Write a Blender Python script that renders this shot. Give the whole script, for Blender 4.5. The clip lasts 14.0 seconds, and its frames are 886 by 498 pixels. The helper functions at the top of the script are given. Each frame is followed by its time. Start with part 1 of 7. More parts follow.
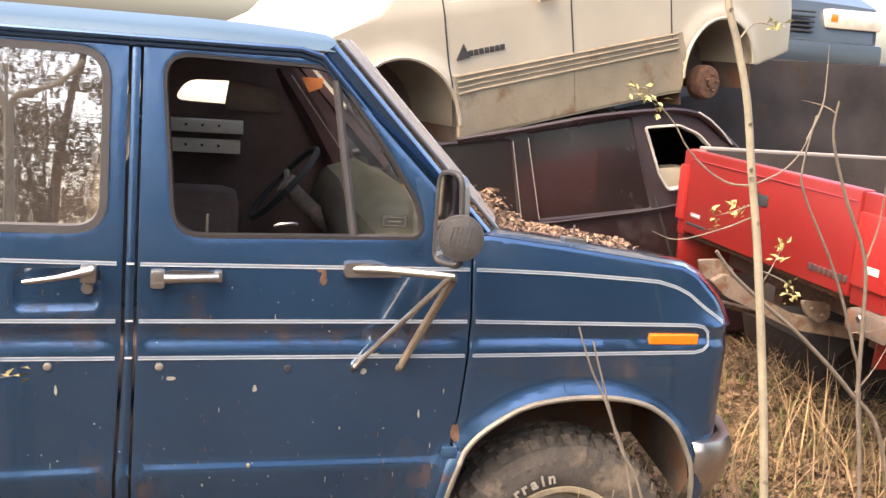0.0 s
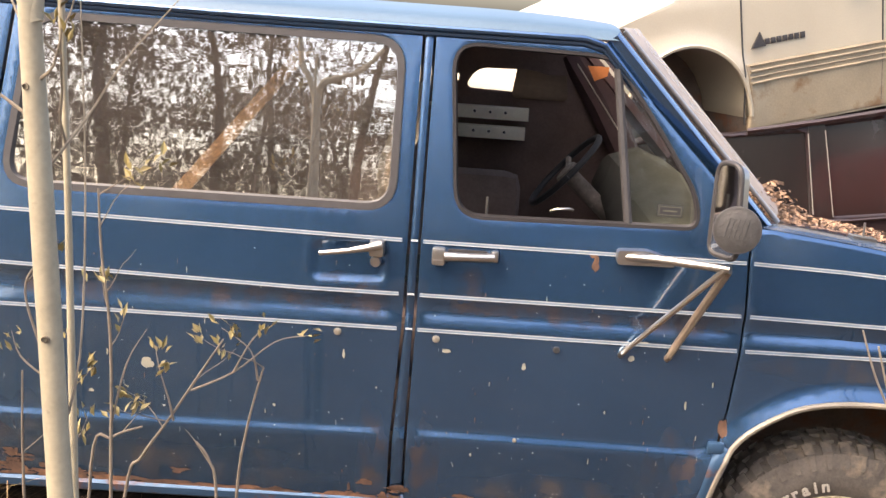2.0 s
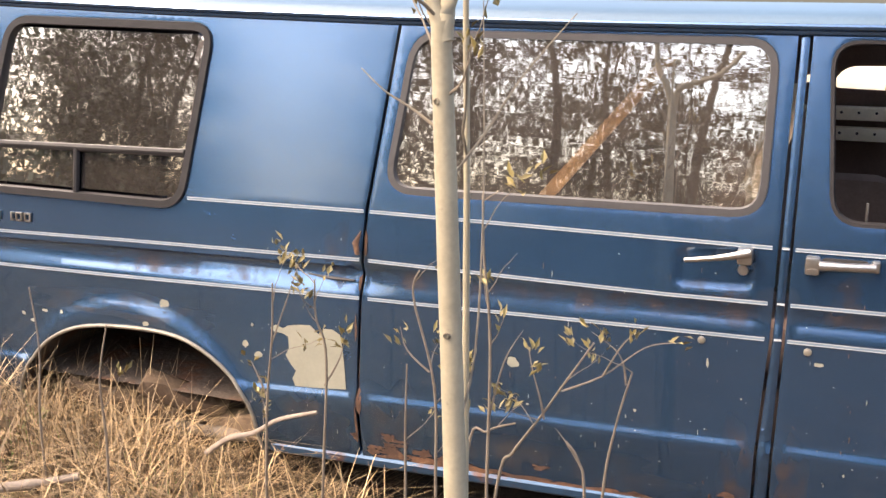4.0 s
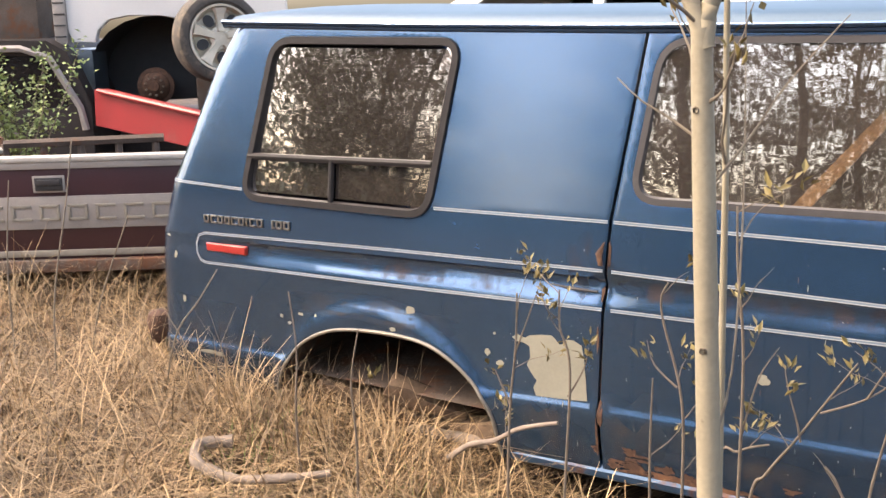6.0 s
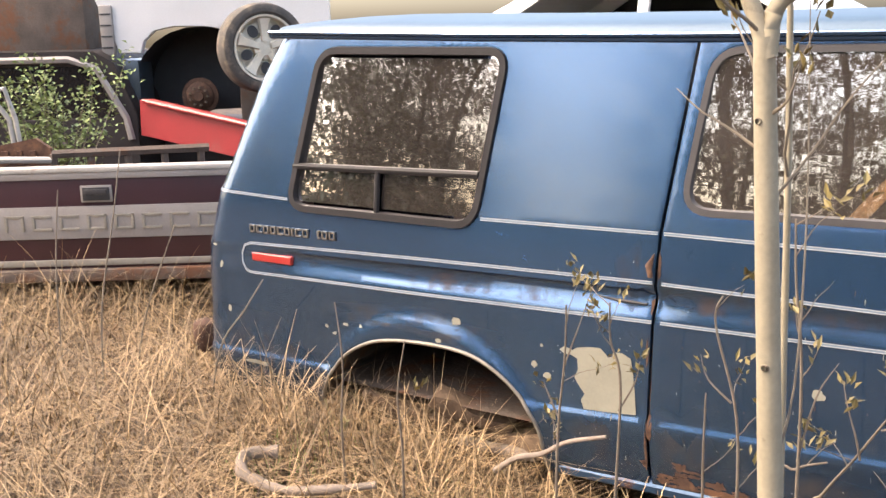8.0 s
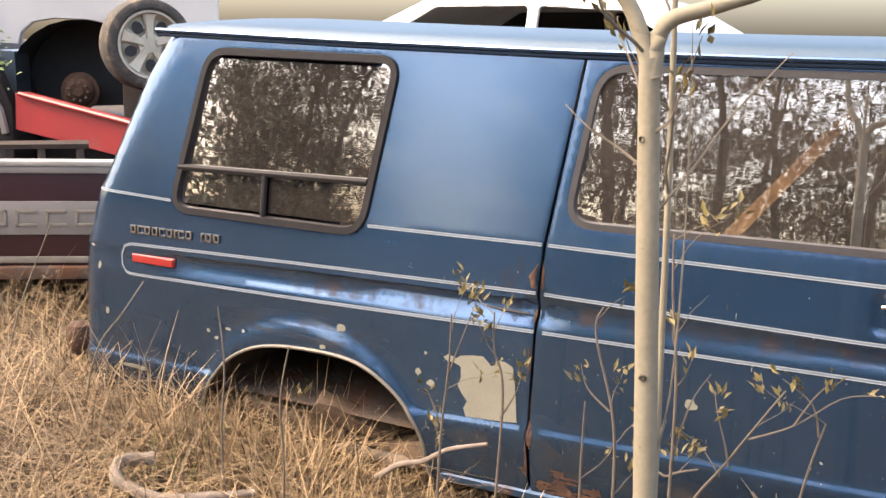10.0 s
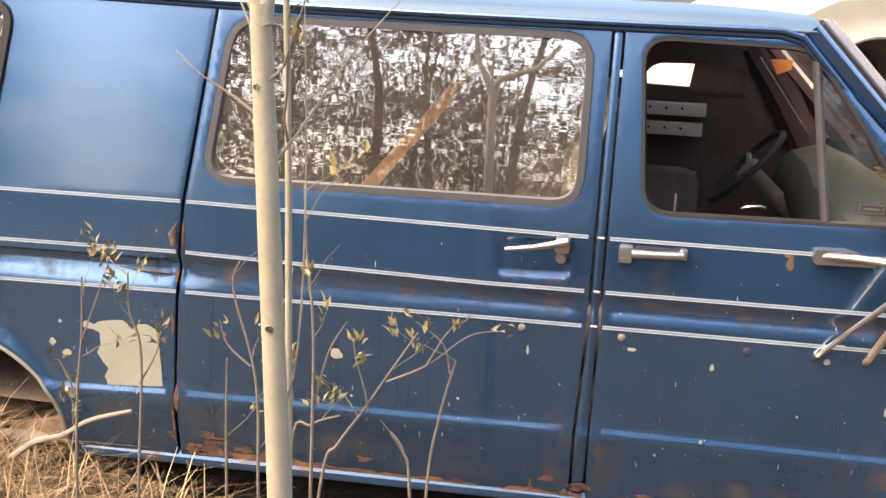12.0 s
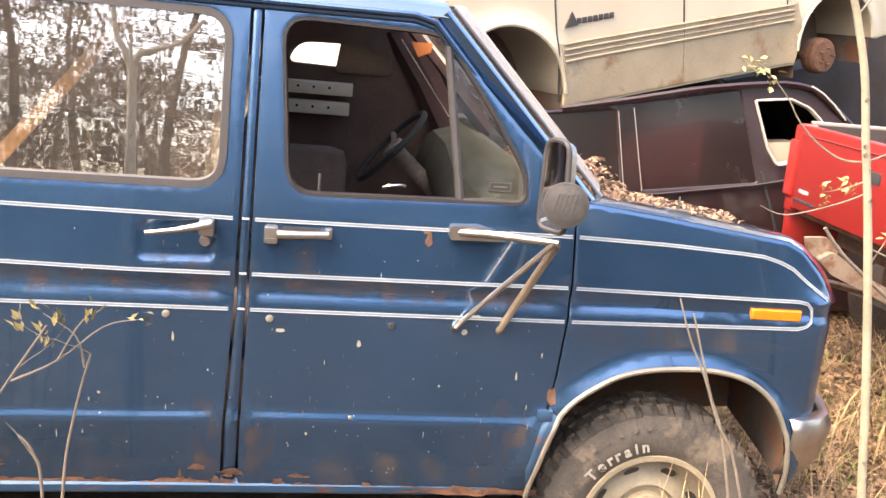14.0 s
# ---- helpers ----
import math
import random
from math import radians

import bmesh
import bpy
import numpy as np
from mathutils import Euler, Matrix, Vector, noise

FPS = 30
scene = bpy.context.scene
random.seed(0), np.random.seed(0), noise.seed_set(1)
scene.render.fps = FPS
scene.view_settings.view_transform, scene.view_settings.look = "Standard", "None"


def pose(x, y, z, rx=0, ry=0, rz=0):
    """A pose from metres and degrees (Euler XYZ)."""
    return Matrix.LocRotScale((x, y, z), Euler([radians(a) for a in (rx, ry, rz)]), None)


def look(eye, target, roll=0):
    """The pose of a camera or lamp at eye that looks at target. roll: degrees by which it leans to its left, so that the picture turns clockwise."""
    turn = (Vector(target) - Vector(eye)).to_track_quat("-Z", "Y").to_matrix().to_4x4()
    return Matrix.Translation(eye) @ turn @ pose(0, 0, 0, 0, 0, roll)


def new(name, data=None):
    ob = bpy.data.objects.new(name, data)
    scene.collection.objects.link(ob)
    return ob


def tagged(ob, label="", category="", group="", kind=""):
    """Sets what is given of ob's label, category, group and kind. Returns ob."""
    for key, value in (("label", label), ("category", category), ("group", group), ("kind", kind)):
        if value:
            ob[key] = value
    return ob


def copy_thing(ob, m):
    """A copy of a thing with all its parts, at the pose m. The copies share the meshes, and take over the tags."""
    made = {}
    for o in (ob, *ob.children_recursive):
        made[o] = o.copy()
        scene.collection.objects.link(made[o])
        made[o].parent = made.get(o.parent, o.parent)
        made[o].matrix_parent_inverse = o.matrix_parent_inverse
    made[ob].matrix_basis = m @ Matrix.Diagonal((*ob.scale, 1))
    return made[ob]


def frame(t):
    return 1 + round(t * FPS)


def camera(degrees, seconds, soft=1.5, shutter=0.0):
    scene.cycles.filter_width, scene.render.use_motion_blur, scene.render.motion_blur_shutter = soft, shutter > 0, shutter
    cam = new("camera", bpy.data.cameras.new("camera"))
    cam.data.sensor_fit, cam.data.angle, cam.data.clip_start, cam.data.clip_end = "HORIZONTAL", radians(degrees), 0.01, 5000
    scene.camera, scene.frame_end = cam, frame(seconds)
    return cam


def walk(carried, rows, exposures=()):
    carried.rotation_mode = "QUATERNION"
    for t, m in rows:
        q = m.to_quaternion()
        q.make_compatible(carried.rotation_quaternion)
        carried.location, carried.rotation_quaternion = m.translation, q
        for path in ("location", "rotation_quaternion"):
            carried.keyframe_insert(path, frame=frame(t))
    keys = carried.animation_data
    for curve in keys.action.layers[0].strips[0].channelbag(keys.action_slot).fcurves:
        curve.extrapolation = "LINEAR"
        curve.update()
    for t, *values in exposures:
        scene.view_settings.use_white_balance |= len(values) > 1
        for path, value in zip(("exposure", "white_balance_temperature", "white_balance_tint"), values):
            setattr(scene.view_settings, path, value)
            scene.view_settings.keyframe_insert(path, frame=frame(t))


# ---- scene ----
cam = camera(46.5, 14.0)
PATH = [
    (0, (-1.17, -2.792, 1.697), (-0.701, -0.883, 1.325), 4.3),
    (0.5, (-1.171, -2.818, 1.7), (-0.799, -0.894, 1.299), 4.8),
    (1, (-1.166, -2.839, 1.702), (-0.925, -0.9, 1.272), 4.4),
    (1.5, (-1.154, -2.852, 1.702), (-1.073, -0.907, 1.245), 4.0),
    (2, (-1.145, -2.852, 1.7), (-1.218, -0.9, 1.269), 3.9),
    (2.5, (-1.187, -2.862, 1.692), (-1.372, -0.926, 1.227), 2.5),
    (3, (-1.214, -2.88, 1.698), (-1.6, -0.97, 1.247), 1.5),
    (3.5, (-1.23, -2.89, 1.702), (-1.767, -1.02, 1.241), 0.7),
    (4, (-1.238, -2.897, 1.701), (-1.928, -1.073, 1.257), 0.7),
    (4.2, (-1.244, -2.899, 1.703), (-1.984, -1.091, 1.276), 0.3),
    (6.3, (-1.283, -2.917, 1.702), (-2.394, -1.306, 1.288), -1.4),
    (6.5, (-1.291, -2.919, 1.704), (-2.412, -1.313, 1.301), -1.3),
    (7, (-1.302, -2.912, 1.703), (-2.471, -1.354, 1.25), -1.6),
    (7.2, (-1.303, -2.908, 1.702), (-2.468, -1.344, 1.262), -1.7),
    (9.3, (-1.321, -2.91, 1.712), (-2.423, -1.29, 1.311), -0.6),
    (9.5, (-1.318, -2.908, 1.712), (-2.397, -1.273, 1.309), -0.3),
    (10, (-1.312, -2.923, 1.708), (-2.275, -1.214, 1.317), 1.0),
    (10.5, (-1.308, -2.919, 1.699), (-2.135, -1.15, 1.265), 1.2),
    (11, (-1.292, -2.898, 1.692), (-1.967, -1.071, 1.237), 1.6),
    (11.5, (-1.278, -2.887, 1.69), (-1.78, -1.008, 1.225), 2.3),
    (12, (-1.248, -2.873, 1.694), (-1.606, -0.958, 1.242), 2.6),
    (12.5, (-1.227, -2.857, 1.685), (-1.41, -0.923, 1.207), 2.9),
    (13, (-1.19, -2.854, 1.701), (-1.201, -0.913, 1.218), 4.6),
    (13.5, (-1.198, -2.848, 1.699), (-1.074, -0.907, 1.234), 4.6),
    (14, (-1.202, -2.84, 1.699), (-0.913, -0.912, 1.249), 5.4),
]
walk(cam, [(t, look(eye, target, roll)) for t, eye, target, roll in PATH], exposures=[(t, e, 7000, 15) for t, e in ((0, 1.0), (3, 1.1), (6.3, 0.82), (6.5, 0.82), (7.0, 1.02), (7.2, 1.02), (9.3, 0.8), (10, 0.76), (12.0, 1.08), (13.3, 1.35), (14, 1.5))])

# ---- light ----
SUN_AZ = (-0.74, -0.52)
SUN_EL = 52.0
world = bpy.data.worlds.new("hazy_sky")
world.use_nodes = True
scene.world = world
wt = world.node_tree
wbg = wt.nodes["Background"]
sky = wt.nodes.new("ShaderNodeTexSky")
sky.sky_type = "NISHITA"
sky.sun_disc = False
sky.sun_elevation = radians(SUN_EL)
sky.sun_rotation = math.atan2(SUN_AZ[0], SUN_AZ[1])
sky.dust_density = 5.0
sky.air_density = 1.1
sky.ozone_density = 0.3
wt.links.new(sky.outputs[0], wbg.inputs[0])
wbg.inputs[1].default_value = 0.40
sun_data = bpy.data.lights.new("sun", "SUN")
sun_data.energy = 1.3
sun_data.angle = radians(14)
sun_data.color = (1.0, 0.88, 0.74)
sun = new("sun", sun_data)
sun.matrix_world = look((SUN_AZ[0] * 20, SUN_AZ[1] * 20, 20 * math.hypot(*SUN_AZ) * math.tan(radians(SUN_EL))), (0, 0, 0))


# ---- materials ----
def mat(name, col, rough=0.6, metal=0.0, coat=0.0, var=0.25, scale=6.0, bump=0.0, bump_scale=60.0,
        second=None, second_amount=0.45, second_scale=3.0, second_rough=None, fine=90.0, spec=0.5, coat_rough=0.15, random_tint=0.0):
    """Base colour with two scales of variation, an optional second patchy colour (rust, dirt, fade), relief."""
    m = bpy.data.materials.new(name)
    m.use_nodes = True
    nt = m.node_tree
    bs = nt.nodes["Principled BSDF"]
    tc = nt.nodes.new("ShaderNodeTexCoord")
    n1 = nt.nodes.new("ShaderNodeTexNoise")
    n1.inputs["Scale"].default_value = scale
    n1.inputs["Detail"].default_value = 6
    n2 = nt.nodes.new("ShaderNodeTexNoise")
    n2.inputs["Scale"].default_value = fine
    n2.inputs["Detail"].default_value = 3
    for n in (n1, n2):
        nt.links.new(tc.outputs["Object"], n.inputs["Vector"])
    add = nt.nodes.new("ShaderNodeMath")
    add.operation = "ADD"
    nt.links.new(n1.outputs[0], add.inputs[0])
    mul = nt.nodes.new("ShaderNodeMath")
    mul.operation = "MULTIPLY"
    mul.inputs[1].default_value = 0.5
    nt.links.new(n2.outputs[0], mul.inputs[0])
    nt.links.new(mul.outputs[0], add.inputs[1])
    rng = nt.nodes.new("ShaderNodeMapRange")
    rng.inputs["From Min"].default_value = 0.45
    rng.inputs["From Max"].default_value = 1.05
    rng.inputs["To Min"].default_value = 1 - var
    rng.inputs["To Max"].default_value = 1 + var
    nt.links.new(add.outputs[0], rng.inputs["Value"])
    mix = nt.nodes.new("ShaderNodeVectorMath")
    mix.operation = "SCALE"
    mix.inputs[0].default_value = col
    nt.links.new(rng.outputs[0], mix.inputs["Scale"])
    out = mix.outputs[0]
    if random_tint:
        oi = nt.nodes.new("ShaderNodeNewGeometry")
        r2 = nt.nodes.new("ShaderNodeMapRange")
        r2.inputs["To Min"].default_value = 1 - random_tint
        r2.inputs["To Max"].default_value = 1 + random_tint
        nt.links.new(oi.outputs["Random Per Island"], r2.inputs["Value"])
        s2 = nt.nodes.new("ShaderNodeVectorMath")
        s2.operation = "SCALE"
        nt.links.new(out, s2.inputs[0])
        nt.links.new(r2.outputs[0], s2.inputs["Scale"])
        out = s2.outputs[0]
    rough_out = None
    if second:
        n3 = nt.nodes.new("ShaderNodeTexNoise")
        n3.inputs["Scale"].default_value = second_scale
        n3.inputs["Detail"].default_value = 9
        n3.inputs["Roughness"].default_value = 0.65
        nt.links.new(tc.outputs["Object"], n3.inputs["Vector"])
        r3 = nt.nodes.new("ShaderNodeMapRange")
        r3.inputs["From Min"].default_value = 1 - second_amount
        r3.inputs["From Max"].default_value = 1 - second_amount + 0.12
        nt.links.new(n3.outputs[0], r3.inputs["Value"])
        mc = nt.nodes.new("ShaderNodeMix")
        mc.data_type = "RGBA"
        nt.links.new(r3.outputs[0], mc.inputs["Factor"])
        nt.links.new(out, mc.inputs["A"])
        mc.inputs["B"].default_value = (*second, 1)
        out = mc.outputs["Result"]
        mr = nt.nodes.new("ShaderNodeMix")
        nt.links.new(r3.outputs[0], mr.inputs["Factor"])
        mr.inputs["A"].default_value = rough
        mr.inputs["B"].default_value = second_rough if second_rough else min(0.95, rough + 0.3)
        nt.links.new(mr.outputs["Result"], bs.inputs["Roughness"])
    nt.links.new(out, bs.inputs["Base Color"])
    if not second:
        bs.inputs["Roughness"].default_value = rough
    bs.inputs["Metallic"].default_value = metal
    bs.inputs["Coat Weight"].default_value = coat
    bs.inputs["Coat Roughness"].default_value = coat_rough
    bs.inputs["Specular IOR Level"].default_value = spec
    if bump:
        n4 = nt.nodes.new("ShaderNodeTexNoise")
        n4.inputs["Scale"].default_value = bump_scale
        n4.inputs["Detail"].default_value = 5
        nt.links.new(tc.outputs["Object"], n4.inputs["Vector"])
        bp = nt.nodes.new("ShaderNodeBump")
        bp.inputs["Strength"].default_value = bump
        bp.inputs["Distance"].default_value = 0.02
        nt.links.new(n4.outputs[0], bp.inputs["Height"])
        nt.links.new(bp.outputs[0], bs.inputs["Normal"])
    return m


def glass_mat(name, tint, mirror, wave=0.0, wave_scale=(2.0, 2.0, 14.0), rough=0.02, dust=0.0):
    """A pane: see-through with a tint, and a reflecting coat; wave bends its reflections."""
    m = bpy.data.materials.new(name)
    m.use_nodes = True
    nt = m.node_tree
    nt.nodes.remove(nt.nodes["Principled BSDF"])
    tr = nt.nodes.new("ShaderNodeBsdfTransparent")
    tr.inputs[0].default_value = (*tint, 1)
    gl = nt.nodes.new("ShaderNodeBsdfGlossy")
    gl.inputs["Roughness"].default_value = rough
    gl.inputs[0].default_value = (0.96, 0.96, 0.96, 1)
    fr = nt.nodes.new("ShaderNodeFresnel")
    fr.inputs[0].default_value = 1.5
    ad = nt.nodes.new("ShaderNodeMath")
    ad.operation = "ADD"
    ad.use_clamp = True
    ad.inputs[1].default_value = mirror
    nt.links.new(fr.outputs[0], ad.inputs[0])
    mx = nt.nodes.new("ShaderNodeMixShader")
    nt.links.new(ad.outputs[0], mx.inputs[0])
    nt.links.new(tr.outputs[0], mx.inputs[1])
    nt.links.new(gl.outputs[0], mx.inputs[2])
    out = mx.outputs[0]
    if dust:
        df = nt.nodes.new("ShaderNodeBsdfDiffuse")
        df.inputs[0].default_value = (0.36, 0.3, 0.25, 1)
        dn = nt.nodes.new("ShaderNodeTexNoise")
        dn.inputs["Scale"].default_value = 7.0
        dn.inputs["Detail"].default_value = 8
        dt = nt.nodes.new("ShaderNodeTexCoord")
        nt.links.new(dt.outputs["Object"], dn.inputs["Vector"])
        dr = nt.nodes.new("ShaderNodeMapRange")
        dr.inputs["To Min"].default_value = dust * 0.4
        dr.inputs["To Max"].default_value = dust * 1.6
        nt.links.new(dn.outputs[0], dr.inputs["Value"])
        m2 = nt.nodes.new("ShaderNodeMixShader")
        nt.links.new(dr.outputs[0], m2.inputs[0])
        nt.links.new(out, m2.inputs[1])
        nt.links.new(df.outputs[0], m2.inputs[2])
        out = m2.outputs[0]
    nt.links.new(out, nt.nodes["Material Output"].inputs[0])
    if wave:
        tc = nt.nodes.new("ShaderNodeTexCoord")
        mp = nt.nodes.new("ShaderNodeMapping")
        mp.inputs["Scale"].default_value = wave_scale
        ns = nt.nodes.new("ShaderNodeTexNoise")
        ns.inputs["Scale"].default_value = 3.0
        ns.inputs["Detail"].default_value = 3
        bp = nt.nodes.new("ShaderNodeBump")
        bp.inputs["Strength"].default_value = wave
        bp.inputs["Distance"].default_value = 0.01
        nt.links.new(tc.outputs["Object"], mp.inputs[0])
        nt.links.new(mp.outputs[0], ns.inputs["Vector"])
        nt.links.new(ns.outputs[0], bp.inputs["Height"])
        nt.links.new(bp.outputs[0], gl.inputs["Normal"])
    return m


RUST = (0.13, 0.055, 0.025)
M_BLUE = mat("blue_paint", (0.038, 0.093, 0.182), 0.27, 0.84, 1.0, 0.24, 1.6, 0.008, 9, (0.06, 0.055, 0.06), 0.30, 1.7, 0.7, 160, coat_rough=0.06)
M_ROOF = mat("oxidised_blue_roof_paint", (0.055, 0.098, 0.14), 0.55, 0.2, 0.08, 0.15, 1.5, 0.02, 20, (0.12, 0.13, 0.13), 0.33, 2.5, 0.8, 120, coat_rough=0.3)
M_BLUE_RUSTY = mat("blue_paint_rusty", (0.028, 0.07, 0.13), 0.5, 0.5, 0.3, 0.2, 1.6, 0.03, 40, RUST, 0.44, 9.0, 0.9, 200, coat_rough=0.3)
M_STRIPE = mat("pinstripe_tape", (0.35, 0.36, 0.36), 0.4, 0, 0.2, 0.1, 8)
M_STRIPE_CORE = mat("pinstripe_core", (0.12, 0.16, 0.2), 0.4, 0, 0.2, 0.1, 8)
M_CHROME = mat("worn_chrome", (0.37, 0.345, 0.31), 0.3, 0.95, 0, 0.12, 20, 0.02, 80, (0.28, 0.19, 0.1), 0.34, 14, 0.6)
M_TRIM = mat("arch_trim", (0.18, 0.16, 0.125), 0.5, 0.3, 0, 0.25, 14, 0.04, 90, (0.3, 0.24, 0.16), 0.4, 12, 0.7)
M_BLACK = mat("black_rubber", (0.02, 0.02, 0.02), 0.6, 0, 0, 0.25, 14, 0.03, 90)
M_GASKET = mat("weathered_gasket", (0.026, 0.023, 0.022), 0.6, 0, 0, 0.25, 18, 0.05, 120, (0.05, 0.043, 0.038), 0.35, 16)
M_FRAME = mat("brown_window_frame", (0.02, 0.018, 0.018), 0.6, 0.0, 0, 0.2, 20, 0.05, 120, (0.04, 0.036, 0.033), 0.34, 18, spec=0.2)
M_UNDER = mat("dirty_underbody", (0.095, 0.07, 0.052), 0.9, 0, 0, 0.4, 6, 0.2, 40, RUST, 0.5, 5)
M_PRIMER = mat("bare_filler", (0.215, 0.205, 0.155), 0.8, 0, 0, 0.12, 9, 0.05, 80, (0.24, 0.21, 0.16), 0.4, 20)
M_RUST = mat("rust", (0.10, 0.046, 0.024), 0.9, 0, 0, 0.45, 25, 0.15, 80, (0.16, 0.075, 0.036), 0.5, 18)
M_RUST_DARK = mat("dark_rust", (0.07, 0.035, 0.02), 0.9, 0, 0, 0.45, 40, 0.15, 80, (0.14, 0.07, 0.035), 0.45, 30)
M_AMBER = mat("amber_lens", (0.55, 0.14, 0.006), 0.25, 0, 0.5, 0.12, 30, 0.1, 120)
M_REDLENS = mat("red_lens", (0.3, 0.022, 0.018), 0.3, 0, 0.4, 0.15, 30, 0.1, 120, (0.42, 0.13, 0.1), 0.35, 14)
M_TYRE = mat("muddy_tyre", (0.062, 0.053, 0.043), 0.85, 0, 0, 0.4, 9, 0.12, 90, (0.15, 0.12, 0.085), 0.5, 6, 0.95, 120)
M_RIM = mat("tan_steel_rim", (0.27, 0.225, 0.15), 0.6, 0.1, 0, 0.22, 12, 0.06, 70, (0.2, 0.12, 0.06), 0.42, 9)
M_WHITE = mat("white_lettering", (0.24, 0.22, 0.185), 0.7, 0, 0, 0.2, 40, 0, 60, (0.2, 0.17, 0.13), 0.42, 40)
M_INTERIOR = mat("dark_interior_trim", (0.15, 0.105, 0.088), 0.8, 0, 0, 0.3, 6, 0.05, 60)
M_SEAT = mat("faded_grey_seat", (0.085, 0.082, 0.063), 0.9, 0, 0, 0.25, 8, 0.1, 120)
M_WINE = mat("wine_trim", (0.06, 0.033, 0.033), 0.7, 0, 0, 0.25, 8, 0.05, 60)
M_GLASS_SIDE = glass_mat("tinted_side_glass", (0.55, 0.46, 0.37), 0.42, 0.005, (1.2, 1.0, 18.0), 0.012, 0.08)
M_GLASS_REAR = glass_mat("tinted_rear_glass", (0.16, 0.14, 0.135), 0.22, 0.006, (1.2, 1.0, 14.0), 0.012, 0.06)
M_GLASS_CLEAR = glass_mat("dusty_clear_glass", (0.74, 0.76, 0.7), 0.07, 0.02, (2, 2, 2), 0.05)
M_GLASS_SHIELD = glass_mat("dusty_windscreen", (0.55, 0.56, 0.5), 0.12, 0.05, (2, 2, 2), 0.25, 0.5)
M_GLASS_DARK = mat("dark_dusty_car_glass", (0.012, 0.0095, 0.009), 0.2, 0, 0.9, 0.4, 3, 0.05, 7, (0.026, 0.02, 0.018), 0.4, 4, 0.5, coat_rough=0.1)
M_MIRROR = mat("mirror_silver", (0.8, 0.8, 0.8), 0.05, 1.0, 0, 0.05, 8)
M_LENS = mat("ribbed_lamp_glass", (0.036, 0.034, 0.032), 0.55, 0.0, 0.0, 0.3, 30, 0.2, 150, spec=0.25)
M_WOOD = mat("raw_board", (0.7, 0.45, 0.22), 0.7, 0, 0, 0.25, 12, 0.06, 60)
M_HUB = mat("torn_wheel_hub", (0.2, 0.17, 0.14), 0.85, 0, 0, 0.4, 18, 0.1, 60, (0.4, 0.36, 0.3), 0.42, 20)
# lets outside light through; serves the sheet added to brighten the van's inside
M_TRANSLUCENT = bpy.data.materials.new("translucent_brown_cloth")
M_TRANSLUCENT.use_nodes = True
cn = M_TRANSLUCENT.node_tree.nodes
cl = M_TRANSLUCENT.node_tree.links
cn["Principled BSDF"].inputs["Roughness"].default_value = 0.9
c_tr = cn.new("ShaderNodeBsdfTranslucent")
c_mx = cn.new("ShaderNodeMixShader")
c_mx.inputs[0].default_value = 0.6
c_ns = cn.new("ShaderNodeTexNoise")
c_ns.inputs["Scale"].default_value = 7.0
c_rp = cn.new("ShaderNodeMix")
c_rp.data_type = "RGBA"
c_rp.inputs["A"].default_value = (0.2, 0.15, 0.11, 1)
c_rp.inputs["B"].default_value = (0.3, 0.23, 0.17, 1)
cl.new(c_ns.outputs[0], c_rp.inputs["Factor"])
cl.new(c_rp.outputs["Result"], c_tr.inputs[0])
cl.new(c_rp.outputs["Result"], cn["Principled BSDF"].inputs["Base Color"])
cl.new(cn["Principled BSDF"].outputs[0], c_mx.inputs[1])
cl.new(c_tr.outputs[0], c_mx.inputs[2])
cl.new(c_mx.outputs[0], cn["Material Output"].inputs[0])
M_STICKY = mat("browned_steel", (0.22, 0.17, 0.12), 0.55, 0.5, 0, 0.3, 16, 0.05, 70, RUST, 0.4, 14)
M_CREAM = mat("cream_fabric", (0.55, 0.5, 0.4), 0.85, 0, 0, 0.15, 10, 0.08, 90)
M_ALU = mat("drilled_steel_beam", (0.92, 0.85, 0.7), 0.5, 0.0, 0, 0.1, 14, 0.03, 70, (0.5, 0.38, 0.26), 0.3, 14)


def grime_mat(name, col, amount, scale):
    """Thin dried dirt: brown dust that breaks up over the paint below it."""
    m = bpy.data.materials.new(name)
    m.use_nodes = True
    nt = m.node_tree
    bs = nt.nodes["Principled BSDF"]
    bs.inputs["Base Color"].default_value = (*col, 1)
    bs.inputs["Roughness"].default_value = 0.9
    tc = nt.nodes.new("ShaderNodeTexCoord")
    mp = nt.nodes.new("ShaderNodeMapping")
    mp.inputs["Scale"].default_value = (scale, scale, scale * 0.6)
    ns = nt.nodes.new("ShaderNodeTexNoise")
    ns.inputs["Scale"].default_value = 1.0
    ns.inputs["Detail"].default_value = 10
    ns.inputs["Roughness"].default_value = 0.7
    rg = nt.nodes.new("ShaderNodeMapRange")
    rg.inputs["From Min"].default_value = 0.62 - amount * 0.3
    rg.inputs["From Max"].default_value = 0.92 - amount * 0.3
    rg.inputs["To Max"].default_value = 0.7
    nt.links.new(tc.outputs["Object"], mp.inputs[0])
    nt.links.new(mp.outputs[0], ns.inputs["Vector"])
    nt.links.new(ns.outputs[0], rg.inputs["Value"])
    at = nt.nodes.new("ShaderNodeAttribute")
    at.attribute_name = "fade"
    ml = nt.nodes.new("ShaderNodeMath")
    ml.operation = "MULTIPLY"
    nt.links.new(rg.outputs[0], ml.inputs[0])
    nt.links.new(at.outputs["Fac"], ml.inputs[1])
    nt.links.new(ml.outputs[0], bs.inputs["Alpha"])
    return m


